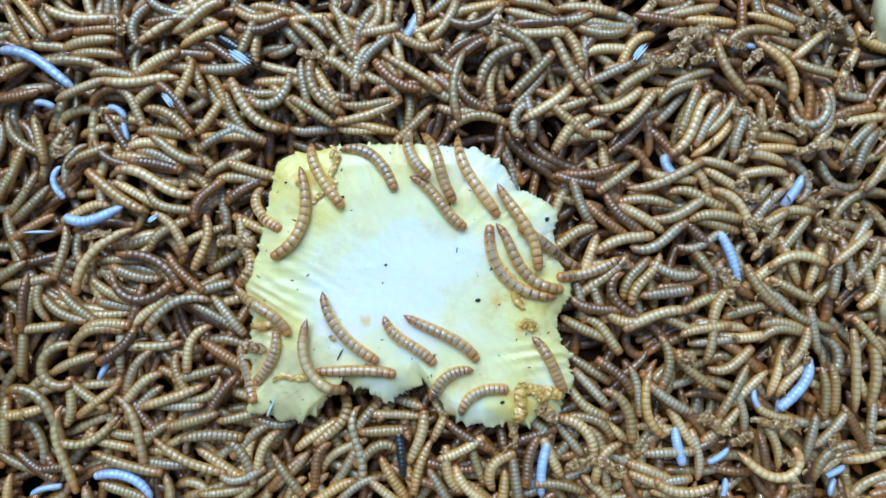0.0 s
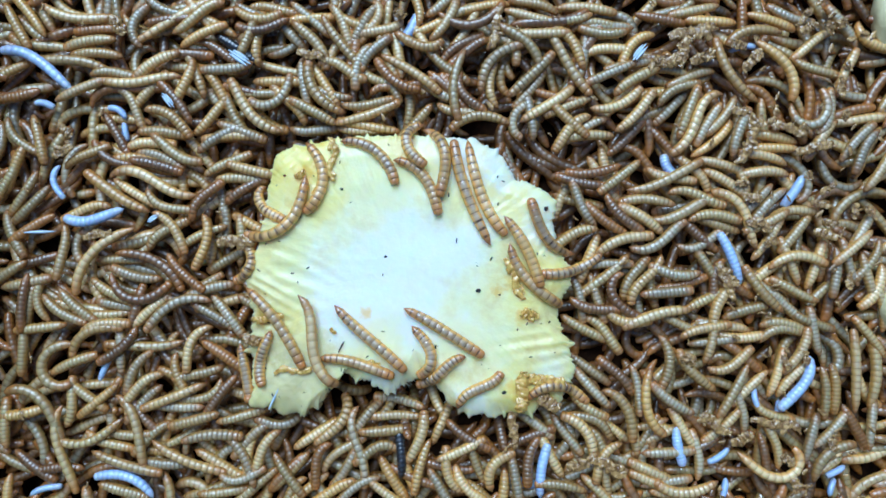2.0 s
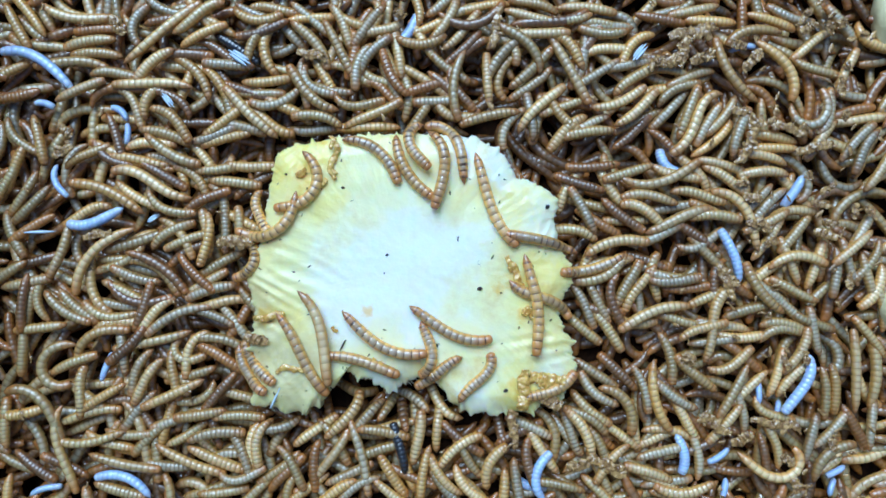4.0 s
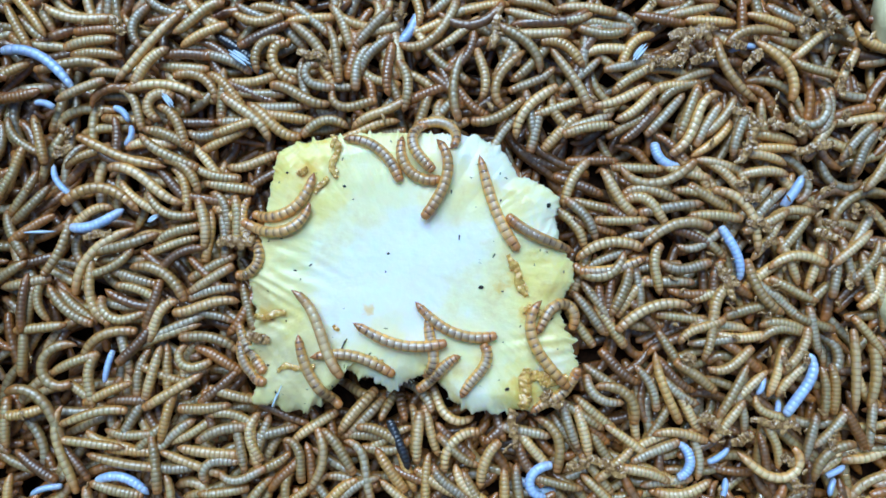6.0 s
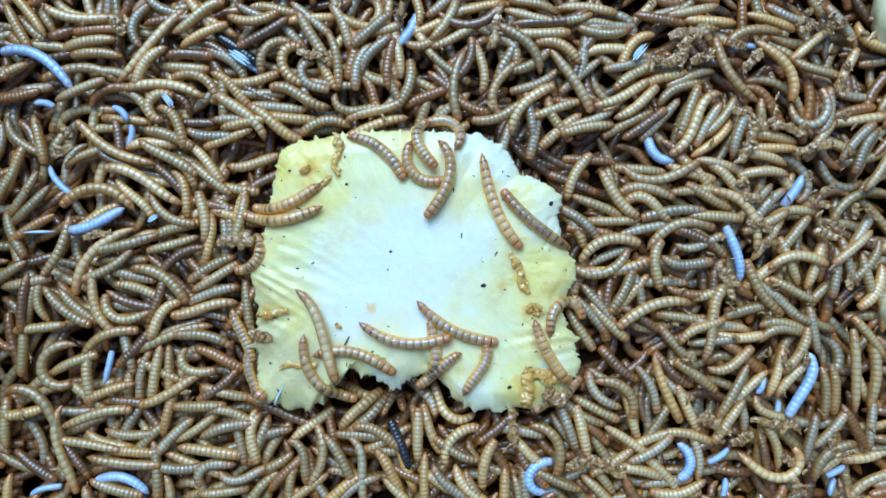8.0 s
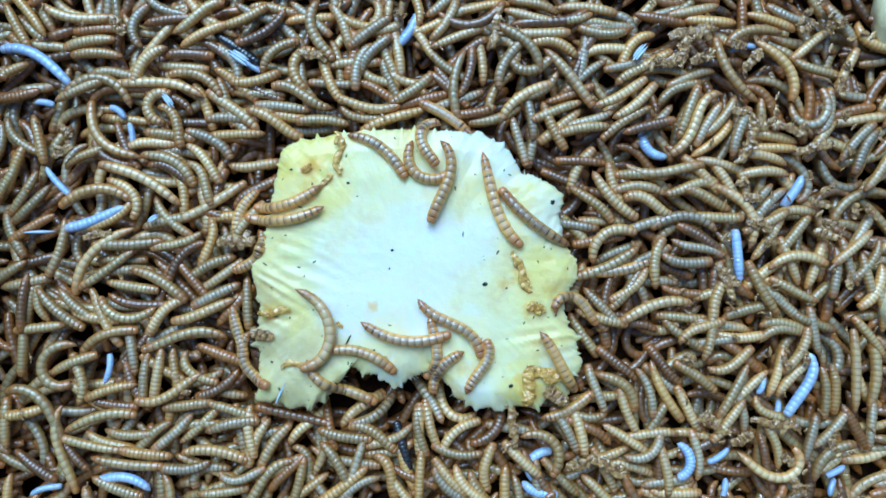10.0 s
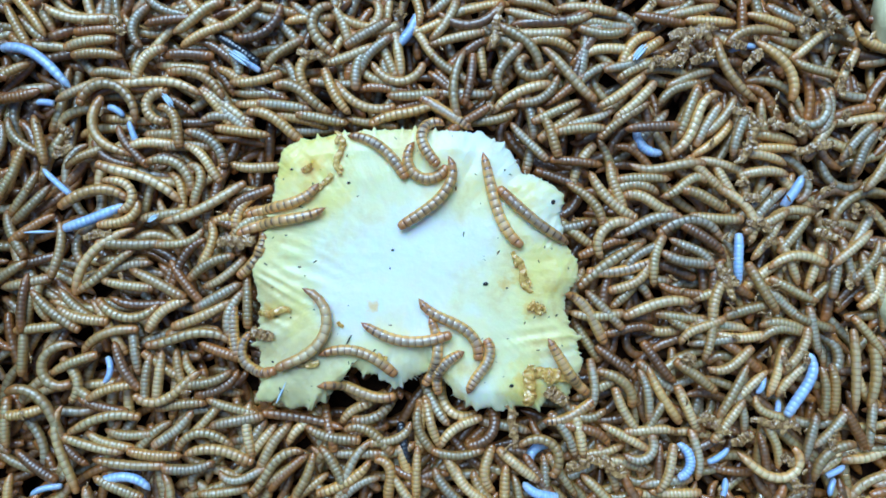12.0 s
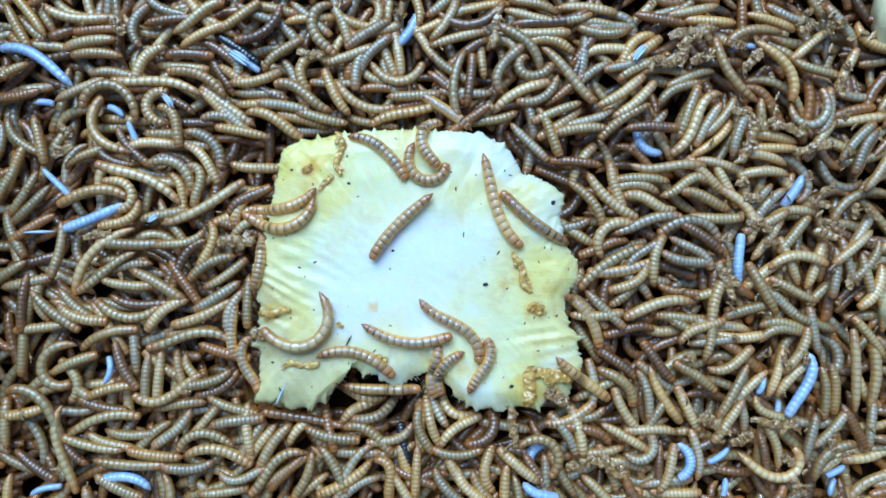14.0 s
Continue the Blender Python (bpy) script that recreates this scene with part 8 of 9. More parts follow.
bedded("olive", (1.5, -118.5, 60.4, 171, 19, -14, -3, 24.9, -1.4), (6.5, -118.8, 59.6, 181, 25, -22, -3, 24.9, -1.4), (12.5, -104.5, 51.9, 166, 99, 15, -9, 29.2, 0.6))
bedded("tan", (1.5, 77.2, -77.6, -183, -38, -15, -3, 21.5, 0.4), (6.5, 76.8, -77.9, -168, -35, -5, 9, 18.8, 0.4), (12.5, 70.9, -79.1, -168, -35, -5, 9, 18.8, -4.9))
bedded("grey", (1.5, -25.6, 72.4, -125, 11, -19, 4, 17.0, -1.7), (6.5, -22.4, 70.8, -135, 4, 0, -1, 17.0, 0.3), (12.5, -24.0, 68.9, -149, 2, 1, 0, 17.0, 0.3))
bedded("tan", (6.5, 92.4, -36.9, 23, 33, -39, 2, 17.0, 0.3))
bedded("brown", (1.5, -105.7, -48.8, 2, -5, 10, -3, 17.0, -4.8), (6.5, -99.7, -48.5, 2, -5, 10, -3, 17.0, -1.5), (12.5, -109.6, -50.7, -16, 10, -8, -1, 17.0, -1.5))
bedded("tan", (1.5, 51.9, -71.5, 101, 0, 0, 0, 17.0, -1.9), (6.5, 49.5, -72.6, 130, 1, -1, 0, 17.0, -1.9), (12.5, 53.5, -70.3, 109, 10, -13, 2, 17.0, -1.9))
bedded("olive", (1.5, -60.8, -76.5, -142, 2, -6, 3, 20.5, -2.0), (6.5, -61.7, -80.9, -131, 3, -16, 9, 20.5, -2.0), (12.5, -54.6, -69.1, -143, 35, -50, -7, 24.1, 0.0))
bedded("tan", (1.5, -85.8, 74.0, 29, 1, -3, 1, 26.5, -1.6), (6.5, -94.3, 64.5, 48, -1, -6, 0, 31.1, 0.4), (12.5, -90.3, 69.0, 48, -1, -6, 0, 31.1, -4.9))
bedded("brown", (1.5, -123.6, -70.1, 183, 14, -13, 0, 17.0, -1.4), (6.5, -118.1, -67.4, 125, 4, -9, 3, 17.0, -1.4), (12.5, -120.3, -64.0, 138, -7, 15, -5, 17.0, -1.4))
bedded("golden", (6.5, 91.3, 55.8, 123, -25, 1, 2, 25.2, 0.3))
bedded("golden", (1.5, -7.9, 64.8, -7, 43, 39, 2, 17.1, 0.2), (6.5, -5.4, 65.6, 20, 42, -35, -3, 17.0, 0.2), (12.5, 0.3, 67.6, 20, 42, -35, -3, 17.0, -5.1))
bedded("golden", (1.5, -59.3, 73.3, -7, 45, 1, -2, 17.3, 0.3), (6.5, -59.3, 72.3, -3, 45, 1, -12, 17.0, 0.3), (12.5, -65.2, 73.7, 33, 9, -8, -1, 17.0, 0.3))
bedded("olive", (1.5, 85.3, -6.5, 128, -7, 8, 0, 17.0, -1.8), (6.5, 84.7, 2.7, 139, 3, -5, 1, 17.0, -1.8))
bedded("olive", (1.5, 37.7, -75.1, 171, 21, 0, -5, 17.0, 0.5), (6.5, 36.6, -75.3, 166, -5, 7, -1, 17.0, -1.5), (12.5, 38.2, -72.6, 122, -2, 5, -2, 17.0, -1.5))

# farther larvae of the same layer, joined into the heap below
FARTHER = []


def farther(key, *row):
    FARTHER.append((key, row))


farther("pale", -116.3, -6.9, -80, -10, -10, -1, 4.8, -1.5)
farther("olive", -100.6, -59.7, -5, 14, -12, -1, 17.0, -1.5)
farther("olive", 39.7, 72.7, 189, -18, 8, 3, 17.0, 0.2)
farther("pale", 90.4, -76.7, -104, 0, 0, 0, 6.1, -1.8)
farther("olive", 92.7, -45.3, -120, -2, 1, 0, 20.4, 0.3)
farther("olive", 26.7, 65.7, 131, 40, -19, -7, 22.4, 0.6)
farther("olive", -21.9, 54.4, -37, 48, -49, -2, 17.0, -1.9)
farther("grey", 94.0, 37.4, 72, -15, 7, 3, 17.0, 0.5)
farther("golden", -111.1, 62.9, 178, 16, 0, -4, 17.4, -1.6)
farther("tan", -111.3, -0.9, -132, 38, 6, -1, 30.7, 0.4)
farther("olive", -114.6, -46.9, -35, -4, 9, -3, 17.0, -2.0)
farther("grey", 59.8, 59.0, -168, -1, 3, -2, 17.0, -1.5)
farther("tan", 27.5, 73.9, -13, 4, 9, 3, 17.4, 0.6)
farther("golden", -43.5, -77.0, -144, 0, -1, 0, 17.0, -1.6)
farther("olive", -78.2, 74.4, 31, -6, -36, -9, 19.7, 0.3)
farther("olive", -117.5, -18.7, -43, 10, -7, -1, 17.0, -1.6)
farther("tan", 106.3, -72.8, 16, 101, 60, -9, 29.7, 0.5)
farther("tan", -93.9, 34.1, 7, -17, 24, -3, 17.0, -1.7)
farther("tan", 52.6, 64.3, 9, -22, 25, -2, 17.0, -1.5)
farther("olive", -70.5, -78.0, 6, 5, -7, 1, 17.0, -1.4)
farther("olive", -58.9, 49.7, -2, 6, -6, 0, 17.0, -1.7)
farther("grey", 99.8, 14.9, 225, 0, 0, 0, 17.0, -1.5)
farther("pale", 96.0, 64.9, 8, -24, -8, 2, 8.5, -1.6)
farther("olive", 74.9, 51.5, 29, -37, 16, 8, 17.0, -1.6)
farther("tan", -18.2, 62.0, -69, 8, -7, 0, 17.0, -1.9)
farther("tan", 7.5, -76.1, -50, 34, -13, -8, 17.0, 0.4)
farther("tan", -14.3, 62.8, 98, 3, -8, 3, 17.0, -1.7)
farther("dark", -65.9, 64.4, -33, -5, 4, 0, 17.0, -1.6)
farther("grey", 86.9, -29.6, 7, 0, 1, -1, 17.0, -1.6)
farther("brown", -107.1, 28.8, 148, -42, -10, 10, 17.0, -1.7)
farther("brown", -71.3, 63.4, -31, -10, 15, -2, 17.0, -2.0)
farther("olive", -107.3, -62.3, -22, 16, -20, 2, 17.0, -1.6)
farther("tan", 102.7, 24.9, 180, 22, -10, -4, 17.0, -1.4)
farther("grey", 86.6, -24.0, 6, -16, 34, -10, 17.0, -1.5)
farther("olive", -126.5, -49.6, 139, 50, 41, -2, 29.4, 0.4)
farther("olive", -127.6, -36.7, -92, 122, 19, -8, 27.8, 0.3)
farther("olive", 97.5, -19.5, 17, -8, 7, 0, 17.0, -2.0)
farther("grey", -22.9, 62.7, 53, -27, 20, 2, 17.0, 0.2)
farther("grey", -27.8, -75.6, -150, 28, -13, -6, 17.0, 0.1)
farther("amber", -102.0, 51.8, 17, -13, 57, -32, 29.4, -1.9)
farther("olive", -113.4, 66.7, -170, 13, 6, -2, 17.6, -1.5)
farther("golden", 60.5, 65.6, -137, 51, -17, -13, 17.0, -1.4)
farther("brown", 69.4, -71.0, -92, 4, -8, 2, 17.0, -2.0)
farther("brown", -80.6, 40.6, 181, -2, 5, -2, 17.0, -3.4)
farther("tan", 30.8, 68.5, -1, 5, -6, 0, 19.6, 0.5)
farther("golden", 96.7, 20.1, -71, -29, 32, -1, 17.0, -1.4)
farther("golden", -11.7, -70.5, 109, -1, 3, -1, 17.0, -2.0)
farther("brown", 34.3, 72.2, 12, 12, 29, 11, 25.8, 0.3)
farther("grey", 84.7, 40.3, -122, 9, -3, -2, 17.0, -1.5)
farther("amber", 93.1, -11.7, 150, -3, 4, 0, 17.0, -1.5)
farther("olive", -17.3, 54.3, -72, 7, -25, 12, 17.0, -1.9)
farther("tan", -6.2, 66.4, 125, -3, 8, -4, 17.0, -1.9)
farther("grey", -64.0, -73.3, 2, 46, -45, -1, 17.0, 0.5)
farther("olive", 24.6, -80.5, -78, -5, 10, -3, 17.0, -1.5)
farther("grey", 71.7, -74.6, 10, -3, 9, -4, 17.0, -1.8)
farther("olive", 1.6, 57.8, -42, 13, -27, 8, 17.0, -1.5)
farther("grey", -27.2, 58.8, -110, 36, -8, -9, 17.0, 0.0)
farther("amber", -50.5, -71.9, 47, -5, 14, -6, 17.0, -1.7)
farther("olive", -129.2, -25.3, 187, -1, 1, 0, 17.0, -1.4)
farther("tan", 1.3, 72.6, 58, 19, 1, 1, 17.0, 0.4)
farther("tan", -115.9, 50.9, 22, -4, 0, 1, 17.8, 0.0)
farther("golden", 87.0, 34.4, 42, 20, 10, -3, 18.2, -1.7)
farther("olive", 50.6, -78.2, -44, -4, 4, 0, 17.0, -1.9)
farther("golden", -114.5, 30.3, 28, -8, 22, -8, 17.0, -1.7)
farther("grey", 81.8, -65.9, 96, 21, -8, -5, 17.0, -1.5)
farther("brown", 83.2, -63.4, -149, -11, 24, -7, 17.0, -2.0)
farther("grey", -99.4, 72.0, 83, -67, 26, 17, 17.0, -1.7)
farther("pale", -127.9, -76.8, 17, -24, 11, 2, 11.0, -1.7)
farther("tan", 89.2, 27.2, -14, -9, 7, 1, 17.0, -1.6)
farther("brown", 87.0, -10.3, -109, 17, -46, 17, 17.0, -1.8)
farther("brown", 1.7, 51.6, -40, -1, 3, -1, 17.0, -1.4)
farther("pale", -10.6, 70.1, 57, 15, -4, -2, 13.4, -2.0)
farther("olive", -121.9, -64.0, -81, 20, -34, 6, 29.7, 0.5)
farther("brown", -131.0, -69.9, -38, 6, -2, -1, 17.0, -1.9)
farther("golden", -2.6, 71.9, 24, 6, -7, 0, 17.0, -1.8)
farther("amber", -9.6, -73.3, -26, 5, -17, 7, 17.2, -1.4)
farther("grey", 52.9, 71.4, -181, 3, -3, 0, 17.0, -1.8)
farther("pale", 112.6, 18.5, -123, -5, 3, 0, 12.2, -1.4)
farther("tan", 79.4, 55.5, 197, 13, -20, 3, 17.0, -2.0)
farther("olive", 105.9, -61.8, 105, 24, -13, -5, 17.0, 0.1)
farther("tan", 89.9, 42.2, -128, -18, 4, 4, 17.0, -1.6)
farther("grey", 45.1, 61.8, 79, 5, -10, 3, 17.0, -1.6)
farther("grey", -44.9, 53.1, -84, 9, -17, 4, 17.0, -1.5)
farther("olive", 71.3, 57.8, 177, 30, 10, -6, 17.0, -1.7)
farther("grey", -42.4, 73.9, -40, 0, 0, 0, 17.0, -2.0)
farther("golden", -134.3, -52.8, -167, -13, 6, 3, 17.0, -1.6)
farther("amber", 95.4, -33.6, -35, -8, 15, -4, 17.0, -1.8)
farther("grey", -41.7, 38.3, -1, 13, -19, 3, 17.0, -3.7)
farther("amber", -87.3, 73.6, 8, -4, 7, -1, 17.8, -1.6)
farther("grey", 28.2, 43.0, 97, 4, -16, 8, 17.0, -1.8)
farther("golden", -28.2, 72.2, -23, 27, -12, -6, 17.0, -1.7)
farther("olive", 89.4, -24.2, 170, 4, -5, 1, 17.0, -1.7)
farther("olive", -118.0, -36.1, 23, -12, 4, 2, 17.0, 0.0)
farther("golden", 109.1, 58.8, -60, -46, -24, 8, 25.2, 0.2)
farther("tan", 104.3, 3.1, 55, 4, -1, -1, 17.0, -1.8)
farther("olive", -134.4, 17.7, -121, -7, 3, 1, 17.0, -1.9)
farther("golden", -76.5, 68.6, 26, -10, 0, 2, 17.0, 0.3)
farther("tan", 90.3, -25.0, 179, 17, -17, 0, 17.0, -2.0)
farther("golden", 98.4, 69.7, 195, 38, 24, 1, 19.7, 0.4)
farther("tan", 95.4, -28.6, -5, 22, -22, 0, 17.0, -1.8)
farther("golden", -132.2, 75.1, 128, 12, 0, -3, 17.0, -1.4)
farther("grey", 103.8, 14.2, -135, 15, -9, -3, 17.0, -1.8)
farther("tan", -118.0, 74.0, -11, 26, -13, 2, 24.0, -1.6)
farther("tan", 21.2, 66.3, -27, -107, 22, 24, 17.0, -1.6)
farther("brown", 87.8, 59.9, -2, 4, -11, 4, 17.0, -1.9)
farther("olive", 3.4, 52.4, -95, 26, 0, 6, 24.0, 0.6)
farther("tan", -31.9, 71.8, -63, -17, 18, 0, 17.0, -1.7)
farther("amber", 69.6, 73.7, -11, 2, -5, 2, 17.0, -1.6)
farther("tan", 103.4, 8.5, -154, -8, 2, 2, 17.0, 0.1)
farther("grey", -38.1, -78.7, -53, 0, 0, 0, 17.0, -1.9)
farther("olive", 111.8, -13.4, 155, -4, 14, -3, 17.3, 0.2)
farther("olive", 51.3, 68.5, 178, -29, 8, 7, 17.0, 0.1)
farther("brown", 7.9, 63.7, -147, 9, -21, 8, 17.0, -1.8)
farther("golden", -8.4, 79.3, 98, 16, -38, 12, 17.0, -1.6)
farther("olive", -136.5, 34.9, -49, 37, -22, -5, 17.3, -1.8)
farther("amber", -132.0, 6.8, -148, 4, -3, 0, 17.0, -1.4)
farther("brown", 46.3, 65.4, 52, 2, -6, 3, 17.0, -1.5)
farther("amber", -28.5, 62.7, -91, -18, 42, -12, 17.3, -1.8)
farther("tan", 112.8, -2.1, 4, -46, 6, 5, 21.0, 0.5)
farther("grey", 39.9, -60.1, -54, 3, -8, 3, 17.0, -3.7)
farther("grey", 95.9, -51.4, 100, 12, -23, 6, 17.0, -1.7)
farther("grey", -88.5, 76.3, 158, -29, -6, 7, 17.0, -1.5)
farther("tan", 113.5, -32.9, 64, 19, 14, -1, 17.4, 0.6)
farther("tan", -21.9, 72.6, -102, -37, 74, -19, 17.0, -1.8)
farther("golden", -139.6, -80.5, -92, 3, -12, 6, 17.0, -1.5)
farther("olive", 48.7, 72.6, 5, -35, 26, 5, 17.0, -1.6)
farther("golden", -73.2, 72.4, 149, 2, -4, 1, 17.0, -1.7)
farther("tan", 46.2, 77.5, -4, -13, 4, 3, 19.8, -1.8)
farther("tan", 98.0, -44.5, -137, 4, -6, 1, 17.0, -1.7)
farther("golden", 29.4, 78.8, 163, 15, -21, 3, 17.0, -1.9)
farther("tan", -76.8, 74.2, 140, -10, 27, -10, 17.0, -1.9)
farther("olive", -130.3, -16.1, 97, -50, 11, 14, 17.0, -2.0)
farther("tan", -20.0, 70.0, -160, -11, 35, -14, 17.0, -1.5)
farther("olive", 105.1, -53.2, -36, 36, -56, 9, 17.0, -1.9)
farther("olive", -131.8, 14.1, -133, -5, 4, 1, 17.0, -1.4)
farther("tan", 74.6, -78.5, -2, 5, -7, 1, 17.0, -1.9)
farther("grey", -104.1, -18.4, 176, -15, 14, 1, 17.0, -3.5)
farther("golden", -140.4, 56.2, -154, 1, -5, 2, 17.0, -1.6)
farther("brown", 43.5, 59.2, -102, -6, 20, -9, 17.0, -1.7)
farther("brown", 103.4, -67.1, -80, -6, 6, 0, 17.0, -1.7)
farther("grey", 119.3, 40.1, 23, 131, -16, -23, 25.2, 0.2)
farther("pale", 126.2, -71.3, -156, 5, 1, 0, 7.3, -1.7)
farther("tan", 102.9, 30.0, 165, 15, -13, -1, 17.0, -2.0)
farther("olive", 122.3, -65.5, 43, -53, -2, 10, 20.2, 0.2)
farther("olive", 108.2, -25.6, 12, -52, 24, 12, 17.0, -1.6)
farther("olive", 109.8, -23.9, -5, -26, 25, 1, 17.0, -2.0)
farther("tan", 102.9, -7.5, -147, 13, -17, 2, 17.0, -1.7)
farther("tan", 107.2, -39.8, 72, 5, -3, -1, 17.0, -1.6)
farther("grey", 109.4, -17.8, -36, -8, 16, -4, 17.0, -1.8)
farther("tan", 6.4, 76.4, -162, 16, -12, -2, 17.0, -1.8)
farther("olive", -94.0, -60.2, -140, 14, -15, 0, 17.0, -1.7)
farther("tan", 109.8, -12.7, -25, 2, -2, 0, 17.0, -1.7)
farther("golden", 105.4, 36.2, 169, 11, -2, -3, 17.0, -1.8)
farther("golden", 105.8, 32.4, 179, 3, 0, -1, 17.0, -1.8)
farther("brown", 9.8, 71.4, 9, 66, -5, -17, 25.2, 0.5)
farther("grey", 104.5, -13.8, 146, 0, 0, 0, 17.0, -1.6)
farther("golden", -42.8, 74.1, 9, -5, 15, -6, 17.0, -2.0)
farther("olive", -140.5, -8.3, 213, 2, -2, 0, 17.0, -1.4)
farther("grey", -59.3, 74.9, -24, 10, -10, 0, 17.0, -1.9)
farther("golden", -136.8, 71.6, -63, 1, -1, 0, 17.0, -1.6)
farther("grey", 1.2, 79.7, 39, 5, -9, 2, 17.0, -1.6)
farther("tan", 112.0, 12.4, 10, -29, 19, 4, 17.0, -1.4)
farther("olive", -139.0, 22.6, -107, -16, 44, -16, 17.1, -1.4)
farther("grey", -17.6, 46.6, -122, -9, 26, -10, 17.0, -3.9)
farther("tan", 112.1, -40.8, 50, -14, 11, 2, 17.0, -1.9)
farther("olive", -138.2, 4.6, -68, 13, -7, -2, 17.0, -1.9)
farther("golden", -54.6, 77.3, -4, -11, 27, -9, 17.0, -2.0)
farther("golden", -102.4, 41.9, 173, 5, -8, 1, 17.0, -3.9)
farther("brown", -134.0, -17.2, -97, 7, -2, -1, 19.4, 0.4)
farther("olive", -84.3, 58.7, -5, 0, 0, 0, 17.9, -3.6)
farther("golden", 13.5, 78.0, 189, 10, -10, 0, 17.0, -1.7)
farther("tan", 111.1, -3.9, 111, 1, -5, 2, 17.0, -1.4)
farther("olive", 118.1, -23.6, -25, 12, -17, 2, 17.0, -1.5)
farther("golden", 85.8, 73.1, 176, 0, 0, 0, 17.0, -1.8)
farther("olive", 119.0, 57.6, -24, 14, -24, 5, 17.0, -1.6)
farther("brown", -71.7, 56.4, -58, 6, -11, 3, 17.0, -3.5)
farther("grey", 111.2, 74.2, -198, -25, 19, 3, 17.0, -1.6)
farther("tan", 131.6, -39.0, 92, 4, 2, -1, 27.2, 0.1)
farther("olive", 112.9, 5.0, -129, 0, 0, 0, 17.0, -1.5)
farther("golden", 105.5, 73.3, -17, -4, 3, 0, 17.0, -1.9)
farther("olive", -133.0, -19.2, 74, 4, -11, 4, 17.0, -1.9)
farther("olive", -134.8, -32.7, -92, -7, 7, 0, 17.0, -1.8)
farther("grey", 117.8, -60.9, 76, -6, 7, 0, 17.0, -1.6)
farther("tan", 119.6, -5.2, 71, 2, -6, 3, 17.0, -1.8)
farther("tan", 130.8, 0.4, -139, -1, 4, -1, 17.0, 0.3)
farther("grey", 118.8, -26.4, 104, -5, 12, -5, 17.0, -1.5)
farther("tan", -133.7, -10.9, 11, 1, -2, 0, 17.0, -1.6)
farther("tan", 80.5, 76.4, -168, -2, -1, 0, 17.5, -1.5)
farther("olive", -103.8, -3.4, 1, -3, 5, -1, 17.0, -3.4)
farther("olive", -105.0, 56.5, -2, -16, 24, -4, 17.0, -1.6)
farther("tan", 118.1, 66.0, -147, 11, -24, 7, 17.0, -1.9)
farther("golden", -137.6, 25.4, 69, -2, 3, 0, 17.0, -1.7)
farther("olive", -140.5, -55.9, 92, -6, 8, -1, 17.0, -1.6)
farther("grey", 124.8, -58.4, 47, 9, -8, -1, 17.0, -1.9)
farther("olive", 123.0, -46.3, -86, -14, 6, 2, 17.9, -1.9)
farther("grey", 123.9, 43.4, 70, 28, -38, 4, 17.0, -1.4)
farther("olive", 49.4, 63.5, -33, -10, 17, -3, 17.0, -3.7)
farther("tan", 121.2, 35.3, -130, 7, -14, 4, 17.0, -1.9)
farther("grey", -50.0, 70.3, 134, -3, 5, -1, 17.0, -3.5)
farther("golden", 126.0, -45.0, -85, -13, 10, 2, 17.0, -1.8)
farther("grey", 126.4, -7.6, -94, -8, 14, -3, 17.0, -1.9)
farther("pale", 108.2, -51.4, -98, 13, 6, 0, 5.3, -3.4)
farther("tan", 129.0, 56.9, 69, -14, 16, 0, 17.0, -1.7)
farther("brown", -81.9, 62.6, 0, -9, 8, 1, 17.0, -1.7)
farther("grey", 128.4, 71.5, 126, 9, -12, 1, 17.0, -1.6)
farther("amber", 132.3, -57.4, -60, 0, 0, 0, 17.0, -1.8)
farther("amber", -35.8, 74.7, 34, 14, -52, 23, 17.2, -3.8)
farther("amber", -111.0, 70.9, 180, 7, -12, 2, 17.0, -3.4)
farther("grey", 130.1, -4.5, 112, -9, 18, -5, 17.0, -1.8)
farther("grey", 132.7, 34.9, 48, -16, -4, 3, 17.0, -1.9)
farther("tan", 136.4, -9.3, -76, 4, -7, 1, 17.0, -1.7)
farther("golden", 137.2, 66.2, -43, 50, -37, -6, 17.0, -2.0)
farther("grey", 135.1, 31.9, -119, 24, -16, -4, 17.0, -2.0)
farther("grey", 134.4, 6.1, -121, -1, 1, 0, 17.0, -1.4)
farther("grey", 137.4, -56.4, 84, -6, 7, 0, 17.0, -1.8)
farther("tan", 140.4, 25.1, 55, 4, -5, 1, 17.0, -1.8)
farther("olive", 139.2, -39.8, 88, 21, 0, -6, 24.0, -2.0)
farther("olive", 137.1, -4.6, -121, -24, 20, 2, 17.0, -1.6)
farther("olive", 137.0, -28.2, 127, 5, -5, 0, 17.0, -1.4)
farther("tan", 139.3, -13.0, -118, -37, -1, 9, 17.3, -1.7)
farther("olive", 141.2, -18.6, 97, 13, -17, 2, 17.0, -1.7)
farther("pale", 125.5, -77.1, 76, -27, 4, 2, 6.3, -3.7)
farther("brown", -132.3, -4.1, 12, 8, -5, -1, 17.0, -3.4)
farther("golden", -129.6, 35.2, -76, -7, 4, 1, 17.0, -1.9)
farther("amber", -137.2, 48.7, -169, -12, 5, 3, 17.0, -1.5)


TONES = ["brown", "amber", "golden", "tan", "olive", "grey", "pale"]


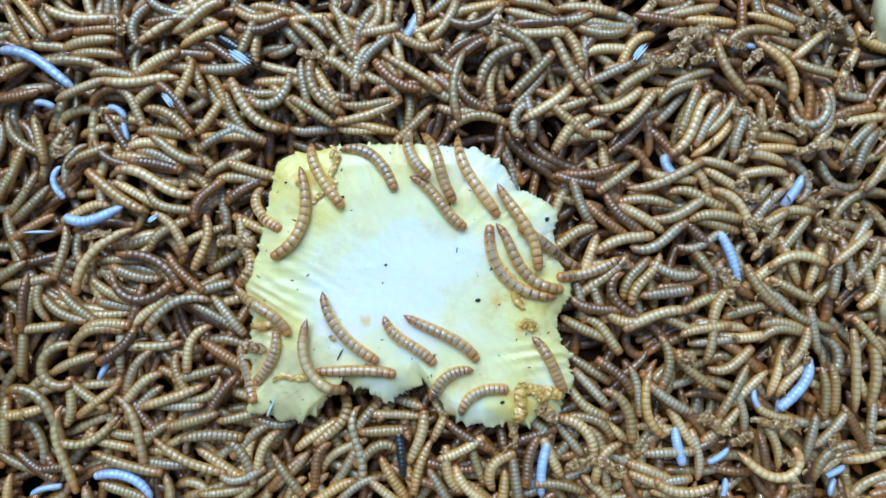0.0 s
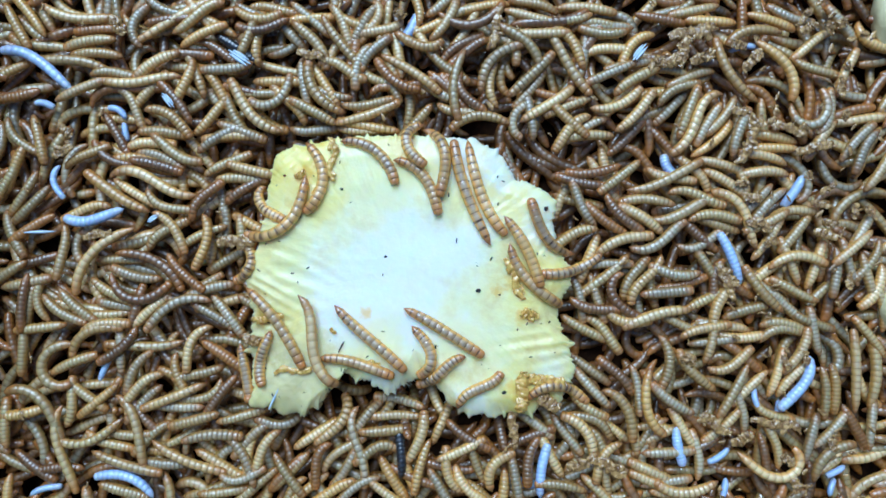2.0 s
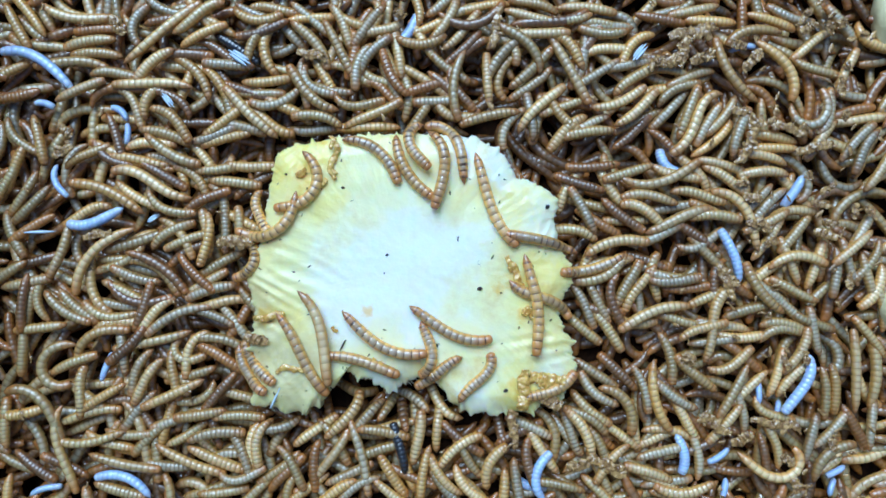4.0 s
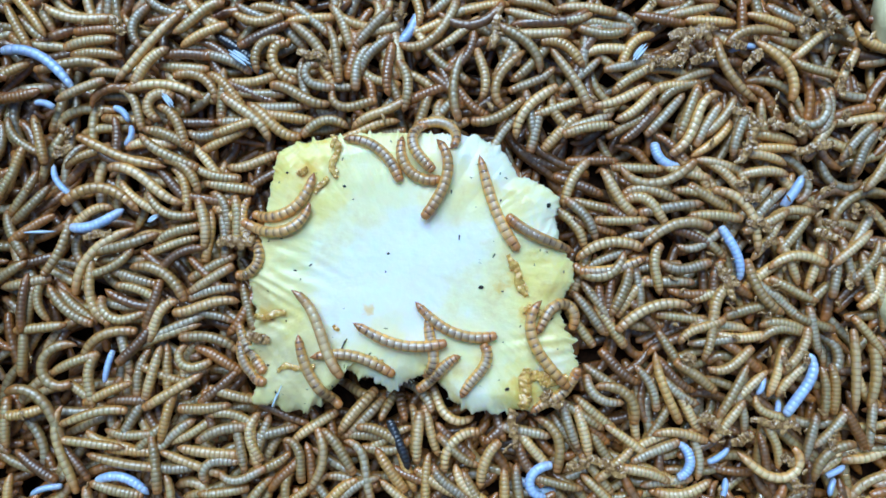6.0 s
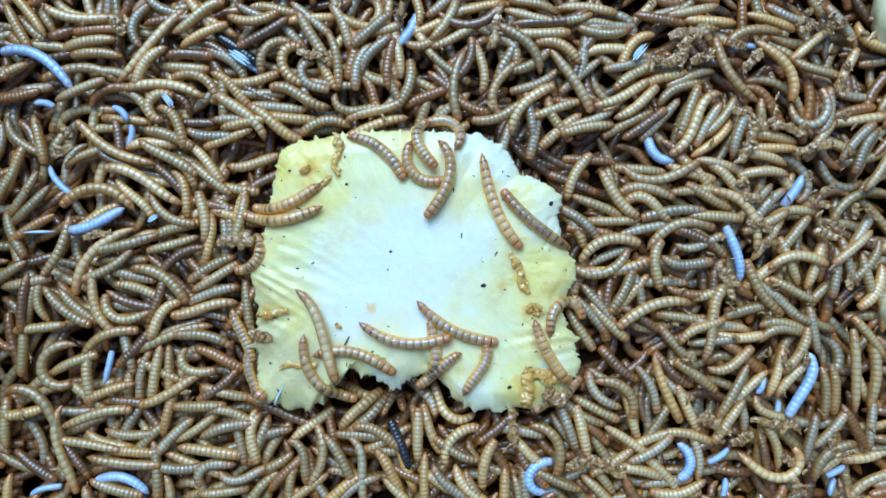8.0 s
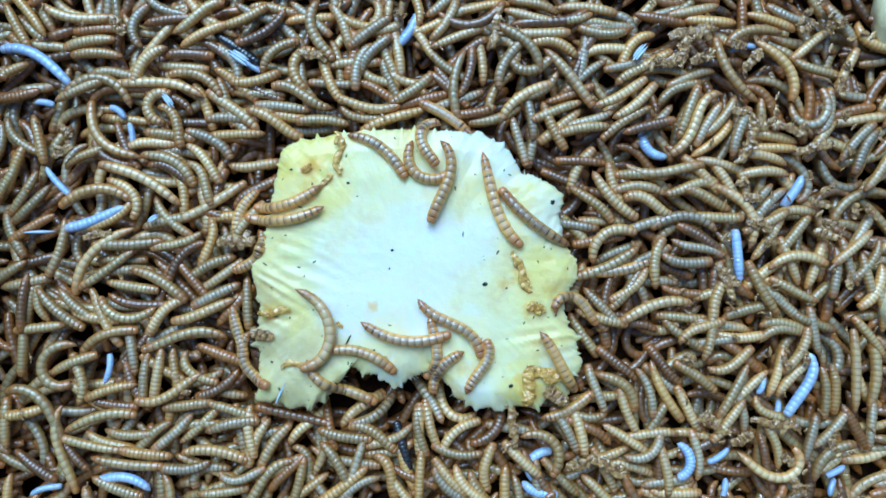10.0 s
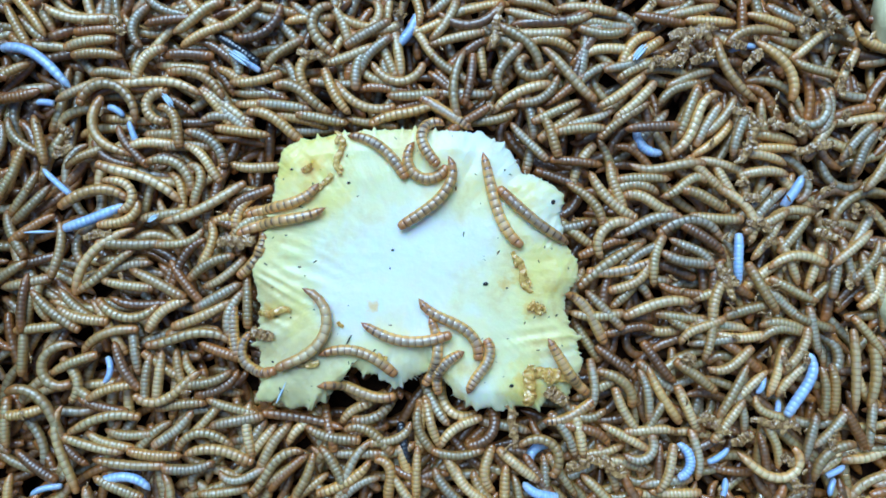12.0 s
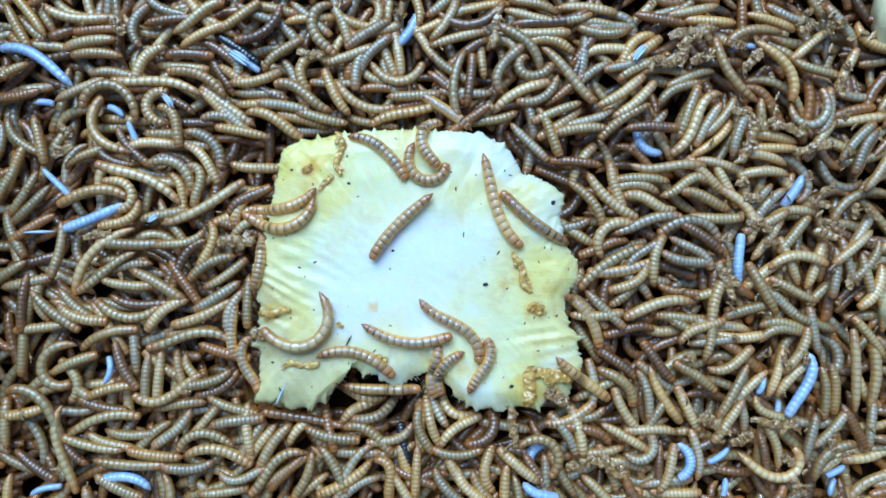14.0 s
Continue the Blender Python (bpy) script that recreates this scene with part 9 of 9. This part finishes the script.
def heap_larva(bag, row, z, tilt, thick):
    """Adds one larva to the joined heap. bag: verts, faces, uvs, way round."""
    verts, faces, uvs, turns = bag
    around, per = 10, 3
    px, py = spine(*row)
    px, py = np.clip(px, WEST + 0.002, EAST - 0.002), np.clip(py, SOUTH + 0.002, NORTH - 0.002)
    count = (RINGS + 1) * per
    base = len(verts)
    dip = 1.3 * float(sink(px[26:27], py[26:27])[0])
    for q in range(count + 1):
        s = -1 + 2 * q / count
        cx, cy = float(np.interp(s, FINE, px)), float(np.interp(s, FINE, py))
        ax, ay = float(np.interp(s + 0.05, FINE, px) - np.interp(s - 0.05, FINE, px)), float(np.interp(s + 0.05, FINE, py) - np.interp(s - 0.05, FINE, py))
        ln = math.hypot(ax, ay) or 1.0
        sx, sy = -ay / ln, ax / ln
        r = thick * float(girth(s)) * (0.95, 1.01, 1.005)[q % per]
        zz = z + tilt * s - 0.0006 * s * s - dip
        for k in range(around):
            a = 2 * math.pi * k / around
            verts.append((cx + sx * r * math.cos(a), cy + sy * r * math.cos(a), zz + r * math.sin(a) * 0.92))
            uvs.append((q / per, (s + 1) / 2))
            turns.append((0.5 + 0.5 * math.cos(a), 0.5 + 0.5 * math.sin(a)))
        if q:
            for k in range(around):
                a, b = base + (q - 1) * around + k, base + (q - 1) * around + (k + 1) % around
                faces.append((a, b, b + around, a + around))


def make_heap():
    """The crowd of larvae below and beyond, one joined mesh."""
    rnd = random.Random(5)
    bags = {key: ([], [], [], []) for key in TONES + ["dark"]}
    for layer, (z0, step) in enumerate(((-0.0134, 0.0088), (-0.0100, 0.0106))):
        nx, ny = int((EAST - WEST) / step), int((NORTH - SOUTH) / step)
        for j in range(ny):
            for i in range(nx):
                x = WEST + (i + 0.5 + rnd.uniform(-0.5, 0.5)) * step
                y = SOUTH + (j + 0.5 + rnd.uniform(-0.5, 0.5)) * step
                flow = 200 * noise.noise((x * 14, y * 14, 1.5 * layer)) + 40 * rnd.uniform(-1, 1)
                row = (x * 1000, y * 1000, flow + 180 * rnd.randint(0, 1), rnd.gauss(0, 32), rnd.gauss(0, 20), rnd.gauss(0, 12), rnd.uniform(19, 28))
                # mostly dark brown larvae down here; gap shade is put into their tone
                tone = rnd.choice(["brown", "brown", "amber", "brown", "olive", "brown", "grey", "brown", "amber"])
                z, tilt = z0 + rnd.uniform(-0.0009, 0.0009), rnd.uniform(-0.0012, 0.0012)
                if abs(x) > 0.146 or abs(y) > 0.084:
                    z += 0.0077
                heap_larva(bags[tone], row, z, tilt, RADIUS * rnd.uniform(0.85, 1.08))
    # a fuller layer away from the slice, right under the uppermost larvae
    step = 0.0098
    for j in range(int((NORTH - SOUTH) / step)):
        for i in range(int((EAST - WEST) / step)):
            x, y = WEST + (i + rnd.uniform(0, 1)) * step, SOUTH + (j + rnd.uniform(0, 1)) * step
            flow = 200 * noise.noise((x * 14, y * 14, 6)) + 50 * rnd.uniform(-1, 1)
            row = (x * 1000, y * 1000, flow + 180 * rnd.randint(0, 1), rnd.gauss(0, 34), rnd.gauss(0, 22), rnd.gauss(0, 12), rnd.uniform(19, 27))
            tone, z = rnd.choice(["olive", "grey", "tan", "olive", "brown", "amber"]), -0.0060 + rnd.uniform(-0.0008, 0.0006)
            if math.hypot((x + 0.008) / 0.086, (y + 0.006) / 0.066) > 1:
                heap_larva(bags[tone], row, z, rnd.uniform(-0.0012, 0.0012), RADIUS * rnd.uniform(0.85, 1.05))
    for key, (*row, z) in FARTHER:
        heap_larva(bags[key], row, z / 1000, rnd.uniform(-0.0006, 0.0006), RADIUS * rnd.uniform(0.88, 1.04) * (0.62 if row[6] < 12 else 1.0))
    verts, faces, uvs, turns, which, mats = [], [], [], [], [], []
    for key, (v, f, u, w) in bags.items():
        if v:
            faces += [tuple(i + len(verts) for i in q) for q in f]
            which += [len(mats)] * len(f)
            verts += v
            uvs += u
            turns += w
            mats.append(HEAPS[key])
    me = mesh_of("mealworm_heap", verts, faces, mats[0], uvs, True, turns)
    for m in mats[1:]:
        me.materials.append(m)
    me.polygons.foreach_set("material_index", which)
    tagged(new("mealworm_heap", me), "heap of tan and brown ringed larvae", "larvae", kind="stuff")


make_heap()


# ---- all that moves ----
def motions():
    walk(fruit, [(t, drift(t)) for t in STEPS])
    for ob, m in RIDERS:
        walk(ob, [(t, drift(t) @ m) for t in STEPS])
    for root, parts, rows, lift in CRAWLERS:
        keyed = [posture(between(rows, t), ride_height(t, lift)) for t in STEPS]
        walk(root, [(t, k[0]) for t, k in zip(STEPS, keyed)])
        for i, ob in enumerate(parts):
            walk(ob, [(t, k[1][i]) for t, k in zip(STEPS, keyed)])
    for root, parts, stance in BEDDED:
        keyed = [stance(t) for t in STATIONS]
        walk(root, [(t, k[0]) for t, k in zip(STATIONS, keyed)])
        for i, ob in enumerate(parts):
            walk(ob, [(t, k[1][i]) for t, k in zip(STATIONS, keyed)])


motions()
